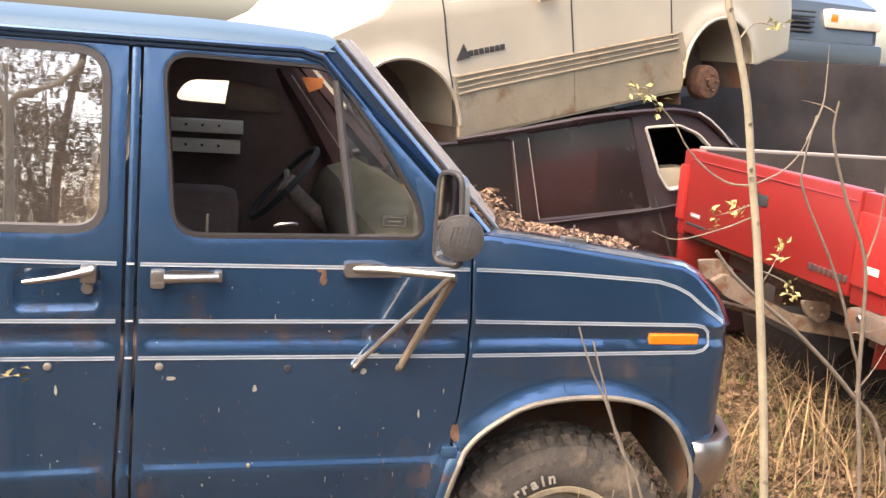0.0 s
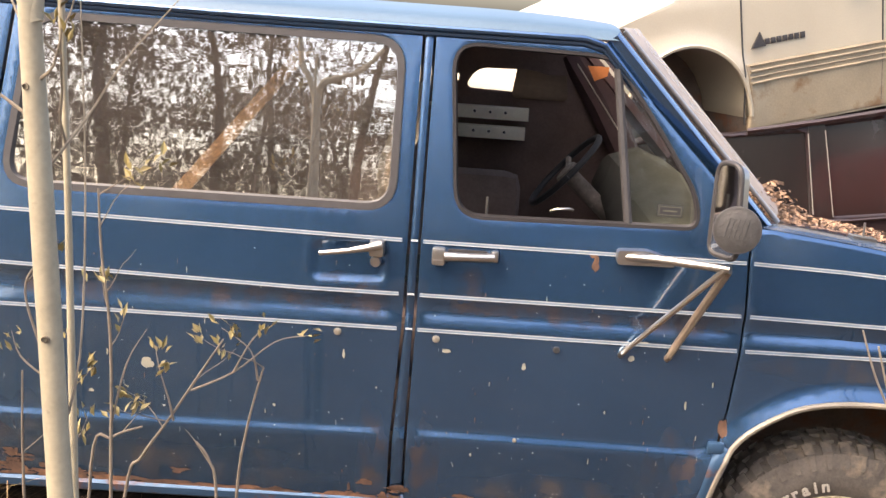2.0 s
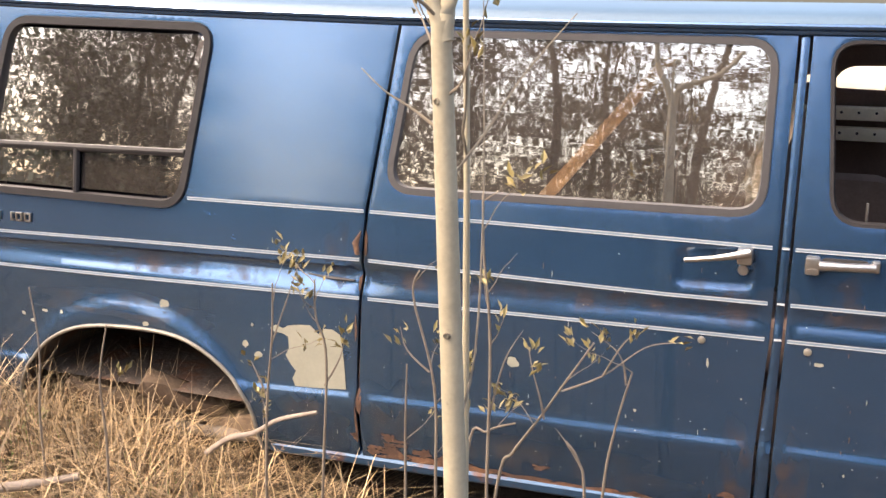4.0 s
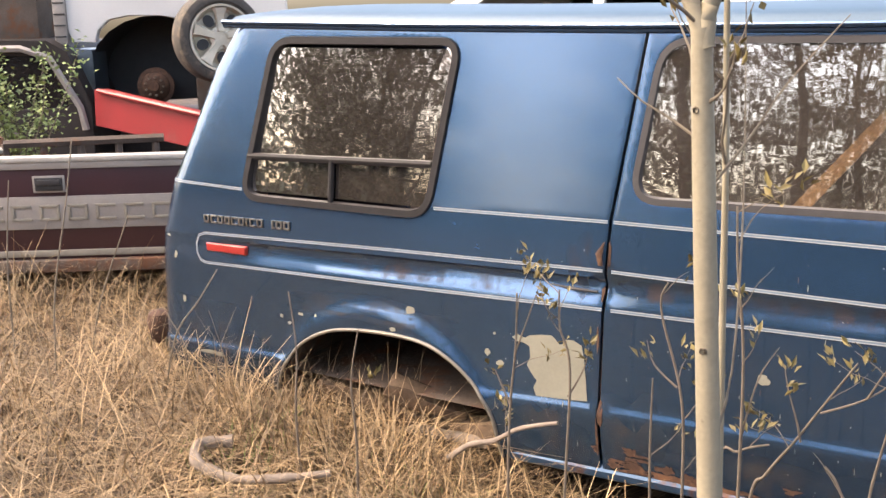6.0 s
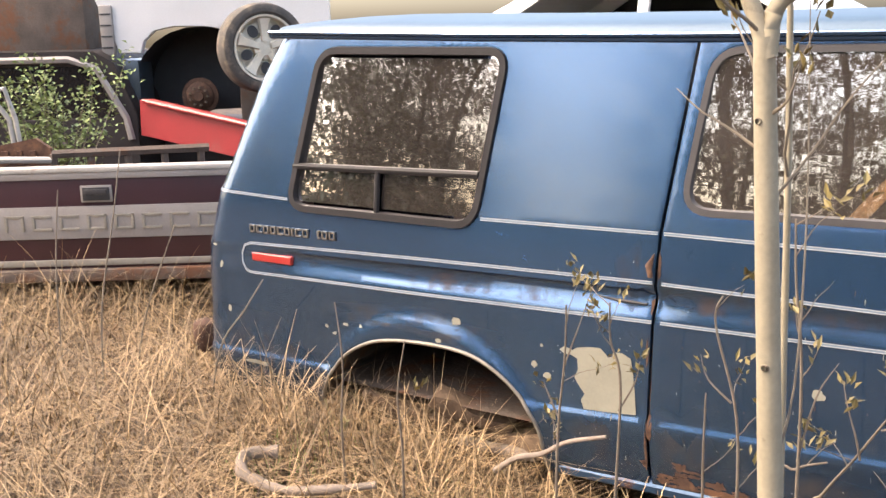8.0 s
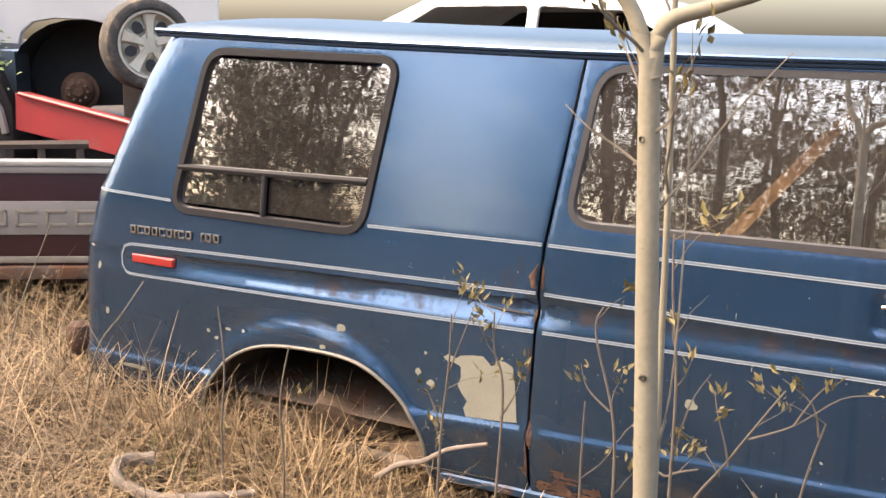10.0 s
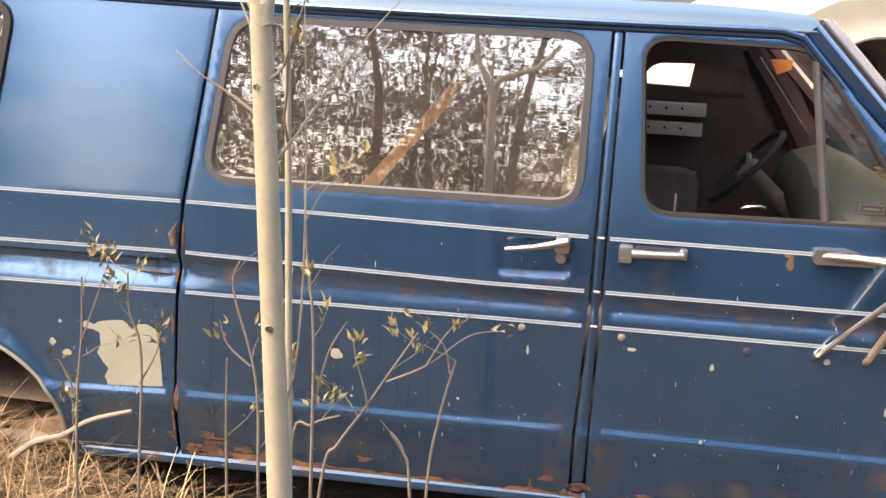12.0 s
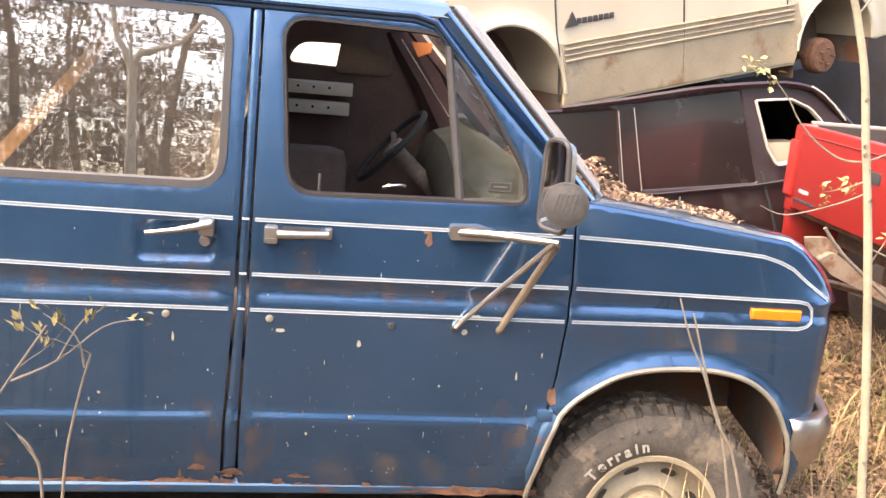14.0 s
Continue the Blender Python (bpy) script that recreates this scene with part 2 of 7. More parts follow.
M_GRIME = grime_mat("dried_brown_grime", (0.07, 0.045, 0.034), 0.6, 15)
M_DUST = grime_mat("pale_road_dust", (0.075, 0.06, 0.05), 0.55, 11)


# ---- building helpers ----
def mesh_object(name, bm, material, smooth=True, sharp=40):
    me = bpy.data.meshes.new(name)
    bmesh.ops.remove_doubles(bm, verts=bm.verts, dist=0.00005)
    bmesh.ops.recalc_face_normals(bm, faces=bm.faces)
    if smooth:
        for f in bm.faces:
            f.smooth = True
        for e in bm.edges:
            if len(e.link_faces) == 2 and e.calc_face_angle(0) > radians(sharp):
                e.smooth = False
    bm.to_mesh(me)
    bm.free()
    if material:
        me.materials.append(material)
    return new(name, me)


def thing(name, m, label, category, group="", kind=""):
    e = new(name)
    e.empty_display_size = 0.1
    e.matrix_world = m
    return tagged(e, label, category, group, kind)


def part(name, bm, material, parent, label="", smooth=True, sharp=40):
    ob = mesh_object(name, bm, material, smooth, sharp)
    ob.parent = parent
    if label:
        ob["label"] = label
    return ob


def quad_sheet(bm, rows, close=False):
    """Faces between rows of points with equal counts."""
    vs = [[bm.verts.new(p) for p in row] for row in rows]
    for a, b in zip(vs, vs[1:]):
        n = len(a)
        for i in range(n if close else n - 1):
            j = (i + 1) % n
            try:
                bm.faces.new((a[i], a[j], b[j], b[i]))
            except ValueError:
                pass
    return vs


def tube(bm, pts, radii, sides=8, caps=True, flat=1.0):
    """A round bar along points; radii one number or one a point."""
    pts = [Vector(p) for p in pts]
    if not hasattr(radii, "__len__"):
        radii = [radii] * len(pts)
    rows = []
    up = Vector((0.13, 0.21, 1)).normalized()
    for i, p in enumerate(pts):
        d = (pts[min(i + 1, len(pts) - 1)] - pts[max(i - 1, 0)])
        d = d.normalized() if d.length > 1e-9 else Vector((0, 0, 1))
        a = d.cross(up)
        if a.length < 1e-3:
            a = d.cross(Vector((1, 0, 0)))
        a.normalize()
        b = d.cross(a)
        rows.append([p + (a * math.cos(k) + b * flat * math.sin(k)) * radii[i] for k in (2 * math.pi * j / sides for j in range(sides))])
    vs = quad_sheet(bm, rows, True)
    if caps:
        for ring in (vs[0], vs[-1]):
            bm.faces.new(ring)
    return bm


def box(bm, lo, hi, bevel=0.0):
    r = bmesh.ops.create_cube(bm, size=1.0)
    c = [(a + b) / 2 for a, b in zip(lo, hi)]
    s = [abs(b - a) for a, b in zip(lo, hi)]
    for v in r["verts"]:
        v.co = Vector((v.co.x * s[0] + c[0], v.co.y * s[1] + c[1], v.co.z * s[2] + c[2]))
    if bevel:
        es = list({e for v in r["verts"] for e in v.link_edges})
        bmesh.ops.bevel(bm, geom=es, offset=bevel, segments=2, affect="EDGES", profile=0.6)
    return bm


def lathe(bm, prof, centre, axis="y", sides=40, a0=0.0, a1=2 * math.pi):
    """Turns (radius, along) pairs round an axis."""
    full = abs(a1 - a0 - 2 * math.pi) < 1e-6
    n = sides if full else sides + 1
    rows = []
    for r, h in prof:
        row = []
        for j in range(n):
            a = a0 + (a1 - a0) * j / sides
            c, s = math.cos(a) * r, math.sin(a) * r
            p = {"y": (c, h, s), "x": (h, c, s), "z": (c, s, h)}[axis]
            row.append(Vector(p) + Vector(centre))
        rows.append(row)
    quad_sheet(bm, rows, full)
    return bm


def rounded(pts, radius, n=5):
    """A closed outline with its corners rounded; radius one number or one a corner."""
    out = []
    k = len(pts)
    rad = radius if hasattr(radius, "__len__") else [radius] * k
    for i in range(k):
        p, a, b = Vector(pts[i]), Vector(pts[i - 1]), Vector(pts[(i + 1) % k])
        da, db = a - p, b - p
        r = min(rad[i], 0.45 * da.length, 0.45 * db.length)
        if r < 1e-4:
            out.append(tuple(p))
            continue
        p0, p1 = p + da.normalized() * r, p + db.normalized() * r
        for j in range(n + 1):
            t = j / n
            q = p0 * (1 - t) ** 2 + p * 2 * t * (1 - t) + p1 * t * t
            out.append(tuple(q))
    return out


def dense(pts, step, closed=True):
    out = []
    k = len(pts)
    for i in range(k if closed else k - 1):
        a, b = Vector(pts[i]), Vector(pts[(i + 1) % k])
        n = max(1, int(math.ceil((b - a).length / step)))
        for j in range(n):
            out.append(tuple(a.lerp(b, j / n)))
    if not closed:
        out.append(tuple(pts[-1]))
    return out


def inside(poly, x, z):
    c = False
    k = len(poly)
    j = k - 1
    for i in range(k):
        xi, zi = poly[i]
        xj, zj = poly[j]
        if (zi > z) != (zj > z) and x < (xj - xi) * (z - zi) / (zj - zi) + xi:
            c = not c
        j = i
    return c


def edge_distance(px, pz, arr):
    a = arr
    b = np.roll(arr, -1, 0)
    d = b - a
    t = np.clip(((px - a[:, 0]) * d[:, 0] + (pz - a[:, 1]) * d[:, 1]) / np.maximum((d ** 2).sum(1), 1e-12), 0, 1)
    return np.hypot(a[:, 0] + t * d[:, 0] - px, a[:, 1] + t * d[:, 1] - pz).min()


def inset(poly, amount):
    """The outline moved inwards by amount."""
    k = len(poly)
    area = sum(poly[i - 1][0] * poly[i][1] - poly[i][0] * poly[i - 1][1] for i in range(k))
    sgn = 1 if area > 0 else -1
    out = []
    for i in range(k):
        a, p, b = Vector(poly[i - 1]), Vector(poly[i]), Vector(poly[(i + 1) % k])
        n = Vector((0, 0))
        for q in ((p - a), (b - p)):
            if q.length > 1e-9:
                q = q.normalized()
                n += Vector((-q.y, q.x)) * sgn
        if n.length < 1e-6:
            out.append(tuple(p))
        else:
            out.append(tuple(p + n.normalized() * amount))
    return out


def panel(bm, outline, holes, yfun, step=0.04, depth=0.018, lip=0.005, flip=1, creases=None):
    """A pressed sheet with an outline and holes in x-z, lying on y = yfun(x, z), with turned-in edges."""
    from mathutils.geometry import delaunay_2d_cdt
    loops = [dense(outline, step)] + [dense(h, step) for h in holes]
    rings = [inset(loops[0], d) for d in (0.007, 0.016)] + [inset(h, -d) for h in loops[1:] for d in (0.007, 0.016)]
    pts, edges = [], []
    arr = []
    for lp in loops:
        k0 = len(pts)
        pts += [Vector(p) for p in lp]
        edges += [(k0 + i, k0 + (i + 1) % len(lp)) for i in range(len(lp))]
        arr.append(np.array(lp))
    edge_n = len(pts)
    for rg in rings:
        pts += [Vector(p) for p in rg if inside(loops[0], *p) and not any(inside(h, *p) for h in loops[1:])]
    xs = [p[0] for p in loops[0]]
    zs = [p[1] for p in loops[0]]
    gx = np.arange(min(xs), max(xs), step)
    gz = np.arange(min(zs), max(zs), step * 0.7)
    for x in gx:
        own = creases(x) if creases else []
        for z in [z for z in gz if all(abs(z - c) > step * 0.22 for c in own)] + own:
            if inside(loops[0], x, z) and not any(inside(h, x, z) for h in loops[1:]):
                if min(edge_distance(x, z, a) for a in arr) > max(0.024, step * 0.5):
                    pts.append(Vector((x, z)))
    vo, eo, fo, *_ = delaunay_2d_cdt(pts, edges, [], 0, 1e-5)
    vs = []
    for v in vo:
        dd = min(edge_distance(v.x, v.y, a) for a in arr)
        drop = lip * max(0.0, 1 - dd / 0.007) ** 2
        vs.append(bm.verts.new((v.x, yfun(v.x, v.y) + drop * flip, v.y)))
    for f in fo:
        cx = sum(vo[i].x for i in f) / len(f)
        cz = sum(vo[i].y for i in f) / len(f)
        if inside(loops[0], cx, cz) and not any(inside(h, cx, cz) for h in loops[1:]):
            bm.faces.new([vs[i] for i in f])
    for v in [v for v in bm.verts if not v.link_faces]:
        bm.verts.remove(v)
    if depth:
        bnd = [e for e in bm.edges if e.is_boundary]
        r = bmesh.ops.extrude_edge_only(bm, edges=bnd)
        for v in r["geom"]:
            if isinstance(v, bmesh.types.BMVert):
                v.co.y += depth * flip
    return bm


def ribbon(bm, pts, width, yfun, lift=0.002, closed=False):
    """A thin strip of tape along points in x-z on a surface."""
    pts = [Vector(p) for p in dense(pts, 0.04, closed)]
    if closed:
        pts.append(pts[0])
    rows = [[], []]
    for i, p in enumerate(pts):
        d = pts[min(i + 1, len(pts) - 1)] - pts[max(i - 1, 0)]
        d.normalize()
        n = Vector((-d.y, d.x)) * width / 2
        for k, q in enumerate((p - n, p + n)):
            rows[k].append((q.x, yfun(q.x, q.y) - lift, q.y))
    quad_sheet(bm, rows)
    return bm


def slab(bm, outline, y0, y1):
    """A flat plate with an outline in x-z between two depths."""
    a = [bm.verts.new((x, y0, z)) for x, z in outline]
    b = [bm.verts.new((x, y1, z)) for x, z in outline]
    bm.faces.new(a)
    bm.faces.new(b[::-1])
    for i in range(len(a)):
        j = (i + 1) % len(a)
        bm.faces.new((a[i], b[i], b[j], a[j]))
    return bm


def lerp(x, xs, ys):
    return float(np.interp(x, xs, ys))


# ---- ground ----
def ground_z(x, y):
    base = lerp(x, (-40, -9, -6.2, -4.6, -3.2, -1.8, 0.5, 3, 40), (0.5, 0.36, 0.3, 0.16, 0.05, -0.09, -0.12, -0.05, 0.3))
    base += 0.05 * max(0.0, min(1.0, (y - 1.0) / 3)) * (1 if x > 0 else 0.4)
    return base + 0.05 * noise.noise((x * 0.9, y * 0.9, 0.3)) + 0.02 * noise.noise((x * 3.1, y * 3.1, 1.7))


M_GROUND = mat("straw_and_leaf_litter", (0.05, 0.034, 0.023), 0.95, 0, 0, 0.5, 3.0, 0.8, 35, (0.105, 0.072, 0.042), 0.48, 7.0, 0.95, 70)


def build_ground():
    bm = bmesh.new()
    def axis(lo, a, b, hi, step):
        inner = list(np.arange(a, b, step))
        left = [a - (a - lo) * (k / 14) ** 2.5 for k in range(14, 0, -1)]
        right = [b + (hi - b) * (k / 14) ** 2.5 for k in range(0, 15)]
        return left + inner + right
    xs = axis(-400, -11, 7, 400, 0.16)
    ys = axis(-400, -5, 9, 400, 0.16)
    quad_sheet(bm, [[(x, y, ground_z(x, y) if abs(x) < 60 and abs(y) < 60 else 0.3) for x in xs] for y in ys])
    ob = mesh_object("ground", bm, M_GROUND)
    return tagged(ob, "dry straw-coloured grass and brown leaf litter", "ground", kind="structure")


build_ground()

# ---- the blue van ----
S1 = ((-4.75, -4.586, -4.17, -3.27, -2.6, -1.31, -0.365, -0.1, 0.194, 0.30, 0.428, 0.47), (1.108, 1.104, 1.09, 1.083, 1.09, 1.084, 1.092, 1.086, 1.07, 1.036, 0.948, 0.9))
S2 = ((-4.75, -4.41, -3.536, -2.61, -1.66, -0.38, 0.5), (0.89, 0.897, 0.918, 0.934, 0.926, 0.941, 0.937))
S3 = ((-4.75, -4.438, -3.54, -2.608, -1.66, -0.374, 0.5), (0.77, 0.774, 0.787, 0.808, 0.823, 0.839, 0.856))
LOW = ((-4.75, -4.017, -3.01, -2.63, -1.66, -1.3, -0.444, 0.5), (0.418, 0.43, 0.455, 0.474, 0.498, 0.51, 0.52, 0.53))
GUT = ((-4.35, -3.34, -2.56, -1.94, -1.3, -0.9), (1.742, 1.709, 1.69, 1.682, 1.679, 1.679))
REAR = ((0.1, 0.38, 0.85, 1.076, 1.536, 1.77, 1.9), (-4.735, -4.755, -4.72, -4.655, -4.431, -4.275, -4.15))
FARCH = ((-0.444, 0.26), (-0.43, 0.36), (-0.375, 0.549), (-0.262, 0.652), (-0.14, 0.701), (0.04, 0.714), (0.185, 0.688), (0.286, 0.622), (0.346, 0.52), (0.372, 0.417), (0.38, 0.30))
RARCH = ((-4.075, 0.12), (-4.055, 0.242), (-4.004, 0.36), (-3.912, 0.484), (-3.79, 0.561), (-3.65, 0.597), (-3.44, 0.608), (-3.29, 0.592), (-3.172, 0.536), (-3.08, 0.45), (-3.03, 0.357), (-3.012, 0.235), (-3.005, 0.12))
WIDE = 2.03


def curve(pts, n=5):
    """A smooth line through points."""
    out = []
    for i in range(len(pts) - 1):
        p0, p1, p2, p3 = (Vector(pts[max(0, min(len(pts) - 1, i + k))]) for k in (-1, 0, 1, 2))
        for j in range(n):
            t = j / n
            out.append(tuple(0.5 * (2 * p1 + (p2 - p0) * t + (2 * p0 - 5 * p1 + 4 * p2 - p3) * t * t + (3 * p1 - p0 - 3 * p2 + p3) * t ** 3)))
    return out + [tuple(pts[-1])]


FARCH, RARCH = curve(FARCH), curve(RARCH)
FRONT_X = 0.472


def arch_flare(x, z):
    """How far the pressed flare round a wheel stands out."""
    out = 0.0
    for cx, cz, r in ((-0.02, 0.30, 0.41), (-3.53, 0.20, 0.46)):
        d = math.hypot((x - cx) * 0.92, z - cz) - r
        if -0.1 < d < 0.065 and z > cz - 0.05:
            t = max(0.0, 1 - max(0.0, d) / 0.065)
            out = max(out, 0.022 * t * t * (3 - 2 * t) * min(1.0, (z - cz + 0.05) / 0.12))
    return out


def skin(x, z):
    """Depth of the van's side at x, z: grooves, belt, lean of the windows, rounded ends."""
    lo, s3, s2, s1 = lerp(x, *LOW), lerp(x, *S3), lerp(x, *S2), min(lerp(x, *S1), 1.095)
    s1 = max(s1, s2 + 0.03)
    gz = lerp(x, *GUT)
    k = lerp(x, (-4.34, -4.1, -2.62, -2.52), (0.3, 1.5, 2.2, 1.0))
    e = lerp(x, (-4.34, -4.1, -2.62, -2.52), (0.0, 1.0, 1.0, 0.0))
    y = lerp(z, (0.1, 0.25, lo - 0.04, lo - 0.012, lo + 0.010, (lo + s3) / 2, s3 - 0.004, s3 + 0.018, s3 + 0.04, s2 - 0.05, s2 - 0.03 - 0.006 * e, s2 - 0.006 - 0.018 * e, s1, s1 + 0.06, gz, gz + 0.1),
             (0.075, 0.03, 0.0, -0.003, 0.006, 0.003, 0.0, 0.002 * k, 0.008 * k, 0.0125 * k, 0.011 * k, 0.003, 0.019, 0.0281, 0.108, 0.122))
    xr = lerp(z, *REAR)
    d = x - xr
    r = 0.13
    if d < r:
        d = max(d, 0.0)
        y += (r - math.sqrt(max(r * r - (r - d) ** 2, 0))) * 0.8
    d = FRONT_X + 0.004 - x
    r = 0.09
    if d < r:
        d = max(d, 0.0)
        y += r - math.sqrt(max(r * r - (r - d) ** 2, 0))
    return y - arch_flare(x, z)


def creases(x):
    """Heights at which the pressed side bends."""
    lo, s3, s2, s1 = lerp(x, *LOW), lerp(x, *S3), lerp(x, *S2), lerp(x, *S1)
    return [lo - 0.04, lo - 0.027, lo - 0.014, lo - 0.005, lo + 0.004, lo + 0.012, lo + 0.026, s3 - 0.012, s3 + 0.002, s3 + 0.018, s3 + 0.04, s2 - 0.05, s2 - 0.036, s2 - 0.024, s2 - 0.006, s2 + 0.003, s2 + 0.016, s1]


van = thing("van", pose(-2.0, 1.0, 0.0), "weathered dark blue full-size van with white pinstripes, rear wheel missing", "van")
VAN_IN = Matrix.Translation((2.0, -1.0, 0.0))


def vpart(name, bm, material, label="", parent=None, smooth=True, sharp=40):
    """A part of the van, given in world places."""
    bm.transform(VAN_IN)
    return part(name, bm, material, parent or van, label, smooth, sharp)


DOOR_REAR = [(-2.523, 1.675), (-2.562, 1.38), (-2.602, 1.09), (-2.618, 0.79), (-2.632, 0.46), (-2.63, 0.25)]
SIDE_R = [(-1.353, 1.668), (-1.355, 1.097), (-1.357, 0.821), (-1.373, 0.478), (-1.374, 0.27)]
FRONT_L = [(-1.314, 1.668), (-1.316, 1.10), (-1.316, 0.827), (-1.322, 0.488), (-1.322, 0.27)]
FENDER_R = [(-0.384, 1.185), (-0.384, 1.098), (-0.379, 0.946), (-0.381, 0.844), (-0.395, 0.652), (-0.41, 0.565)]
shift = lambda pts, d: [(x + d, z) for x, z in pts]
SIDE_WIN = rounded([(-2.545, 1.155), (-1.40, 1.165), (-1.40, 1.645), (-2.475, 1.65)], [0.1, 0.09, 0.09, 0.1], 6)
FRONT_WIN = rounded([(-1.225, 1.16), (-0.535, 1.175), (-0.55, 1.27), (-0.66, 1.435), (-0.805, 1.625), (-0.86, 1.636), (-1.265, 1.645)], [0.08, 0.05, 0.05, 0.1, 0.05, 0.03, 0.08], 5)
REAR_WIN = rounded([(-4.19, 1.055), (-3.295, 1.05), (-3.195, 1.655), (-4.045, 1.672)], [0.1, 0.09, 0.08, 0.09], 6)

HANDLE_PAN = rounded([(-1.628, 0.95), (-1.412, 0.957), (-1.412, 1.072), (-1.628, 1.064)], 0.03, 4)

# quarter panel behind the side door
quarter = [(lerp(z, *REAR), z) for z in (0.16, 0.38, 0.6, 0.85, 1.076, 1.3, 1.536, 1.70)]
quarter += [(x, lerp(x, *GUT) - 0.012) for x in (-4.2, -3.6, -3.0)] + shift(DOOR_REAR, -0.005) + [(-2.635, 0.22), (-3.0, 0.2)]
quarter += [p for p in reversed(RARCH) if 0.19 < p[1]] + [(-4.06, 0.17)]
b = panel(bmesh.new(), quarter, [REAR_WIN], skin, 0.036, lip=0.0012, creases=creases)
quarter_panel = vpart("quarter_panel", b, M_BLUE)
# sliding side door
side_door_outline = shift(DOOR_REAR, 0.006) + list(reversed(SIDE_R)) + [(-1.9, 1.672)]
b = panel(bmesh.new(), side_door_outline, [SIDE_WIN, HANDLE_PAN], skin, 0.045, lip=0.0012, creases=creases)
side_door = vpart("side_door", b, M_BLUE)
# pillar strip between the doors
b = panel(bmesh.new(), shift(SIDE_R, 0.008) + list(reversed(shift(FRONT_L, -0.008))), [], lambda x, z: skin(x, z) + 0.003, 0.04)
pillar = vpart("door_pillar", b, M_BLUE)
# front door
front_outline = list(FRONT_L) + [(-0.44, 0.285), (-0.455, 0.36), (-0.43, 0.50)] + list(reversed(shift(FENDER_R, -0.007)))
front_outline += [(-0.42, 1.225), (-0.485, 1.30), (-0.56, 1.375), (-0.835, 1.655), (-0.88, 1.668)]
b = panel(bmesh.new(), front_outline, [FRONT_WIN], skin, 0.04, lip=0.0012, creases=creases)
front_door = vpart("front_door", b, M_BLUE)
# front fender
fender_outline = list(FENDER_R) + [p for p in FARCH if p[0] > -0.40] + [(0.415, 0.36), (0.445, 0.5), (0.468, 0.6), (0.472, 0.79), (0.462, 0.94), (0.40, 1.02), (0.33, 1.092), (0.28, 1.116), (-0.1, 1.165), (-0.33, 1.19)]
b = panel(bmesh.new(), fender_outline, [], skin, 0.03, creases=creases)
fender = vpart("fender", b, M_BLUE)
# piece of fender behind the wheel
b = panel(bmesh.new(), [(-0.415, 0.555), (-0.435, 0.50), (-0.462, 0.36), (-0.447, 0.285), (-0.44, 0.262), (-0.425, 0.36), (-0.37, 0.545)], [], lambda x, z: skin(x, z) - 0.004, 0.03)
vpart("fender_tail", b, M_BLUE_RUSTY, "rust-bitten lower end of the fender")
b = box(bmesh.new(), (-0.447, -0.022, 0.527), (-0.398, 0.0, 0.563), 0.01)
vpart("fender_clip", b, M_BLUE_RUSTY)
# sills
b = bmesh.new()
tube(b, [(-2.98, 0.06, 0.225), (-2.3, 0.05, 0.245), (-1.5, 0.05, 0.265), (-0.48, 0.055, 0.28)], 0.03, 8)
vpart("sill", b, M_BLUE_RUSTY, "rusted sill below the doors")


# roof
def roof_row(x):
    gz = lerp(x, *GUT)
    drop = 0.0
    if x < -3.95:
        drop = 0.05 * ((-3.95 - x) / 0.42) ** 2
    if x > -1.25:
        drop = 0.02 * ((x + 1.25) / 0.45) ** 2
    ys = (0.10, 0.115, 0.14, 0.18, 0.25, 0.4, 0.65, 1.0)
    hs = (0.0, 0.026, 0.038, 0.046, 0.054, 0.064, 0.072, 0.075)
    half = [(x, y, gz + h - drop * h / 0.075) for y, h in zip(ys, hs)]
    return half + [(x, WIDE - y, z) for x, y, z in reversed(half)]


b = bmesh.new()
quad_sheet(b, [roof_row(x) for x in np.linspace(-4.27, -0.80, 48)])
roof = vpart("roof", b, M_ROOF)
b = bmesh.new()
quad_sheet(b, [[(x, y, z - 0.02) for x, y, z in roof_row(x)] for x in np.linspace(-4.3, -0.85, 24)])
vpart("headliner", b, M_INTERIOR)
# gutter rail
b = bmesh.new()
gp = [(x, 0.094, lerp(x, *GUT)) for x in np.linspace(-4.31, -0.9, 30)] + [(-0.84, 0.094, 1.663), (-0.70, 0.094, 1.51)]
tube(b, gp, 0.009, 8)
vpart("gutter", b, M_BLUE, parent=roof)
b = bmesh.new()
tube(b, [(x, 0.104, z - 0.013) for x, y, z in gp], 0.0105, 8)
vpart("gutter_seal", b, M_BLUE, parent=roof)

# windscreen pillars and glass
for side in (0, 1):
    f = (lambda y: WIDE - y) if side else (lambda y: y)
    b = bmesh.new()
    rows = []
    for t in np.linspace(0, 1, 9):
        x, z = -0.80 + 0.49 * t, 1.705 - 0.515 * t
        rows.append([(x - 0.05, f(0.115), z - 0.045), (x - 0.012, f(0.10 - 0.03 * t), z - 0.012), (x - 0.002, f(0.12 - 0.03 * t), z - 0.002), (x + 0.004, f(0.17 - 0.03 * t), z - 0.004), (x - 0.02, f(0.18), z - 0.03)])
    quad_sheet(b, rows, True)
    vpart("windscreen_pillar", b, M_WINE if side else M_BLUE)
b = bmesh.new()
rows = []
for t in np.linspace(0, 1, 10):
    rows.append([(-0.79 + 0.49 * t + 0.12 * (1 - abs(2 * s - 1) ** 2.6), 0.16 - 0.03 * t + s * (WIDE - 0.32 + 0.06 * t), 1.708 - 0.512 * t + 0.008) for s in np.linspace(0, 1, 15)])
quad_sheet(b, rows)
shield = vpart("windscreen", b, M_GLASS_SHIELD, "dusty windscreen")
shield.visible_shadow = False
b = bmesh.new()
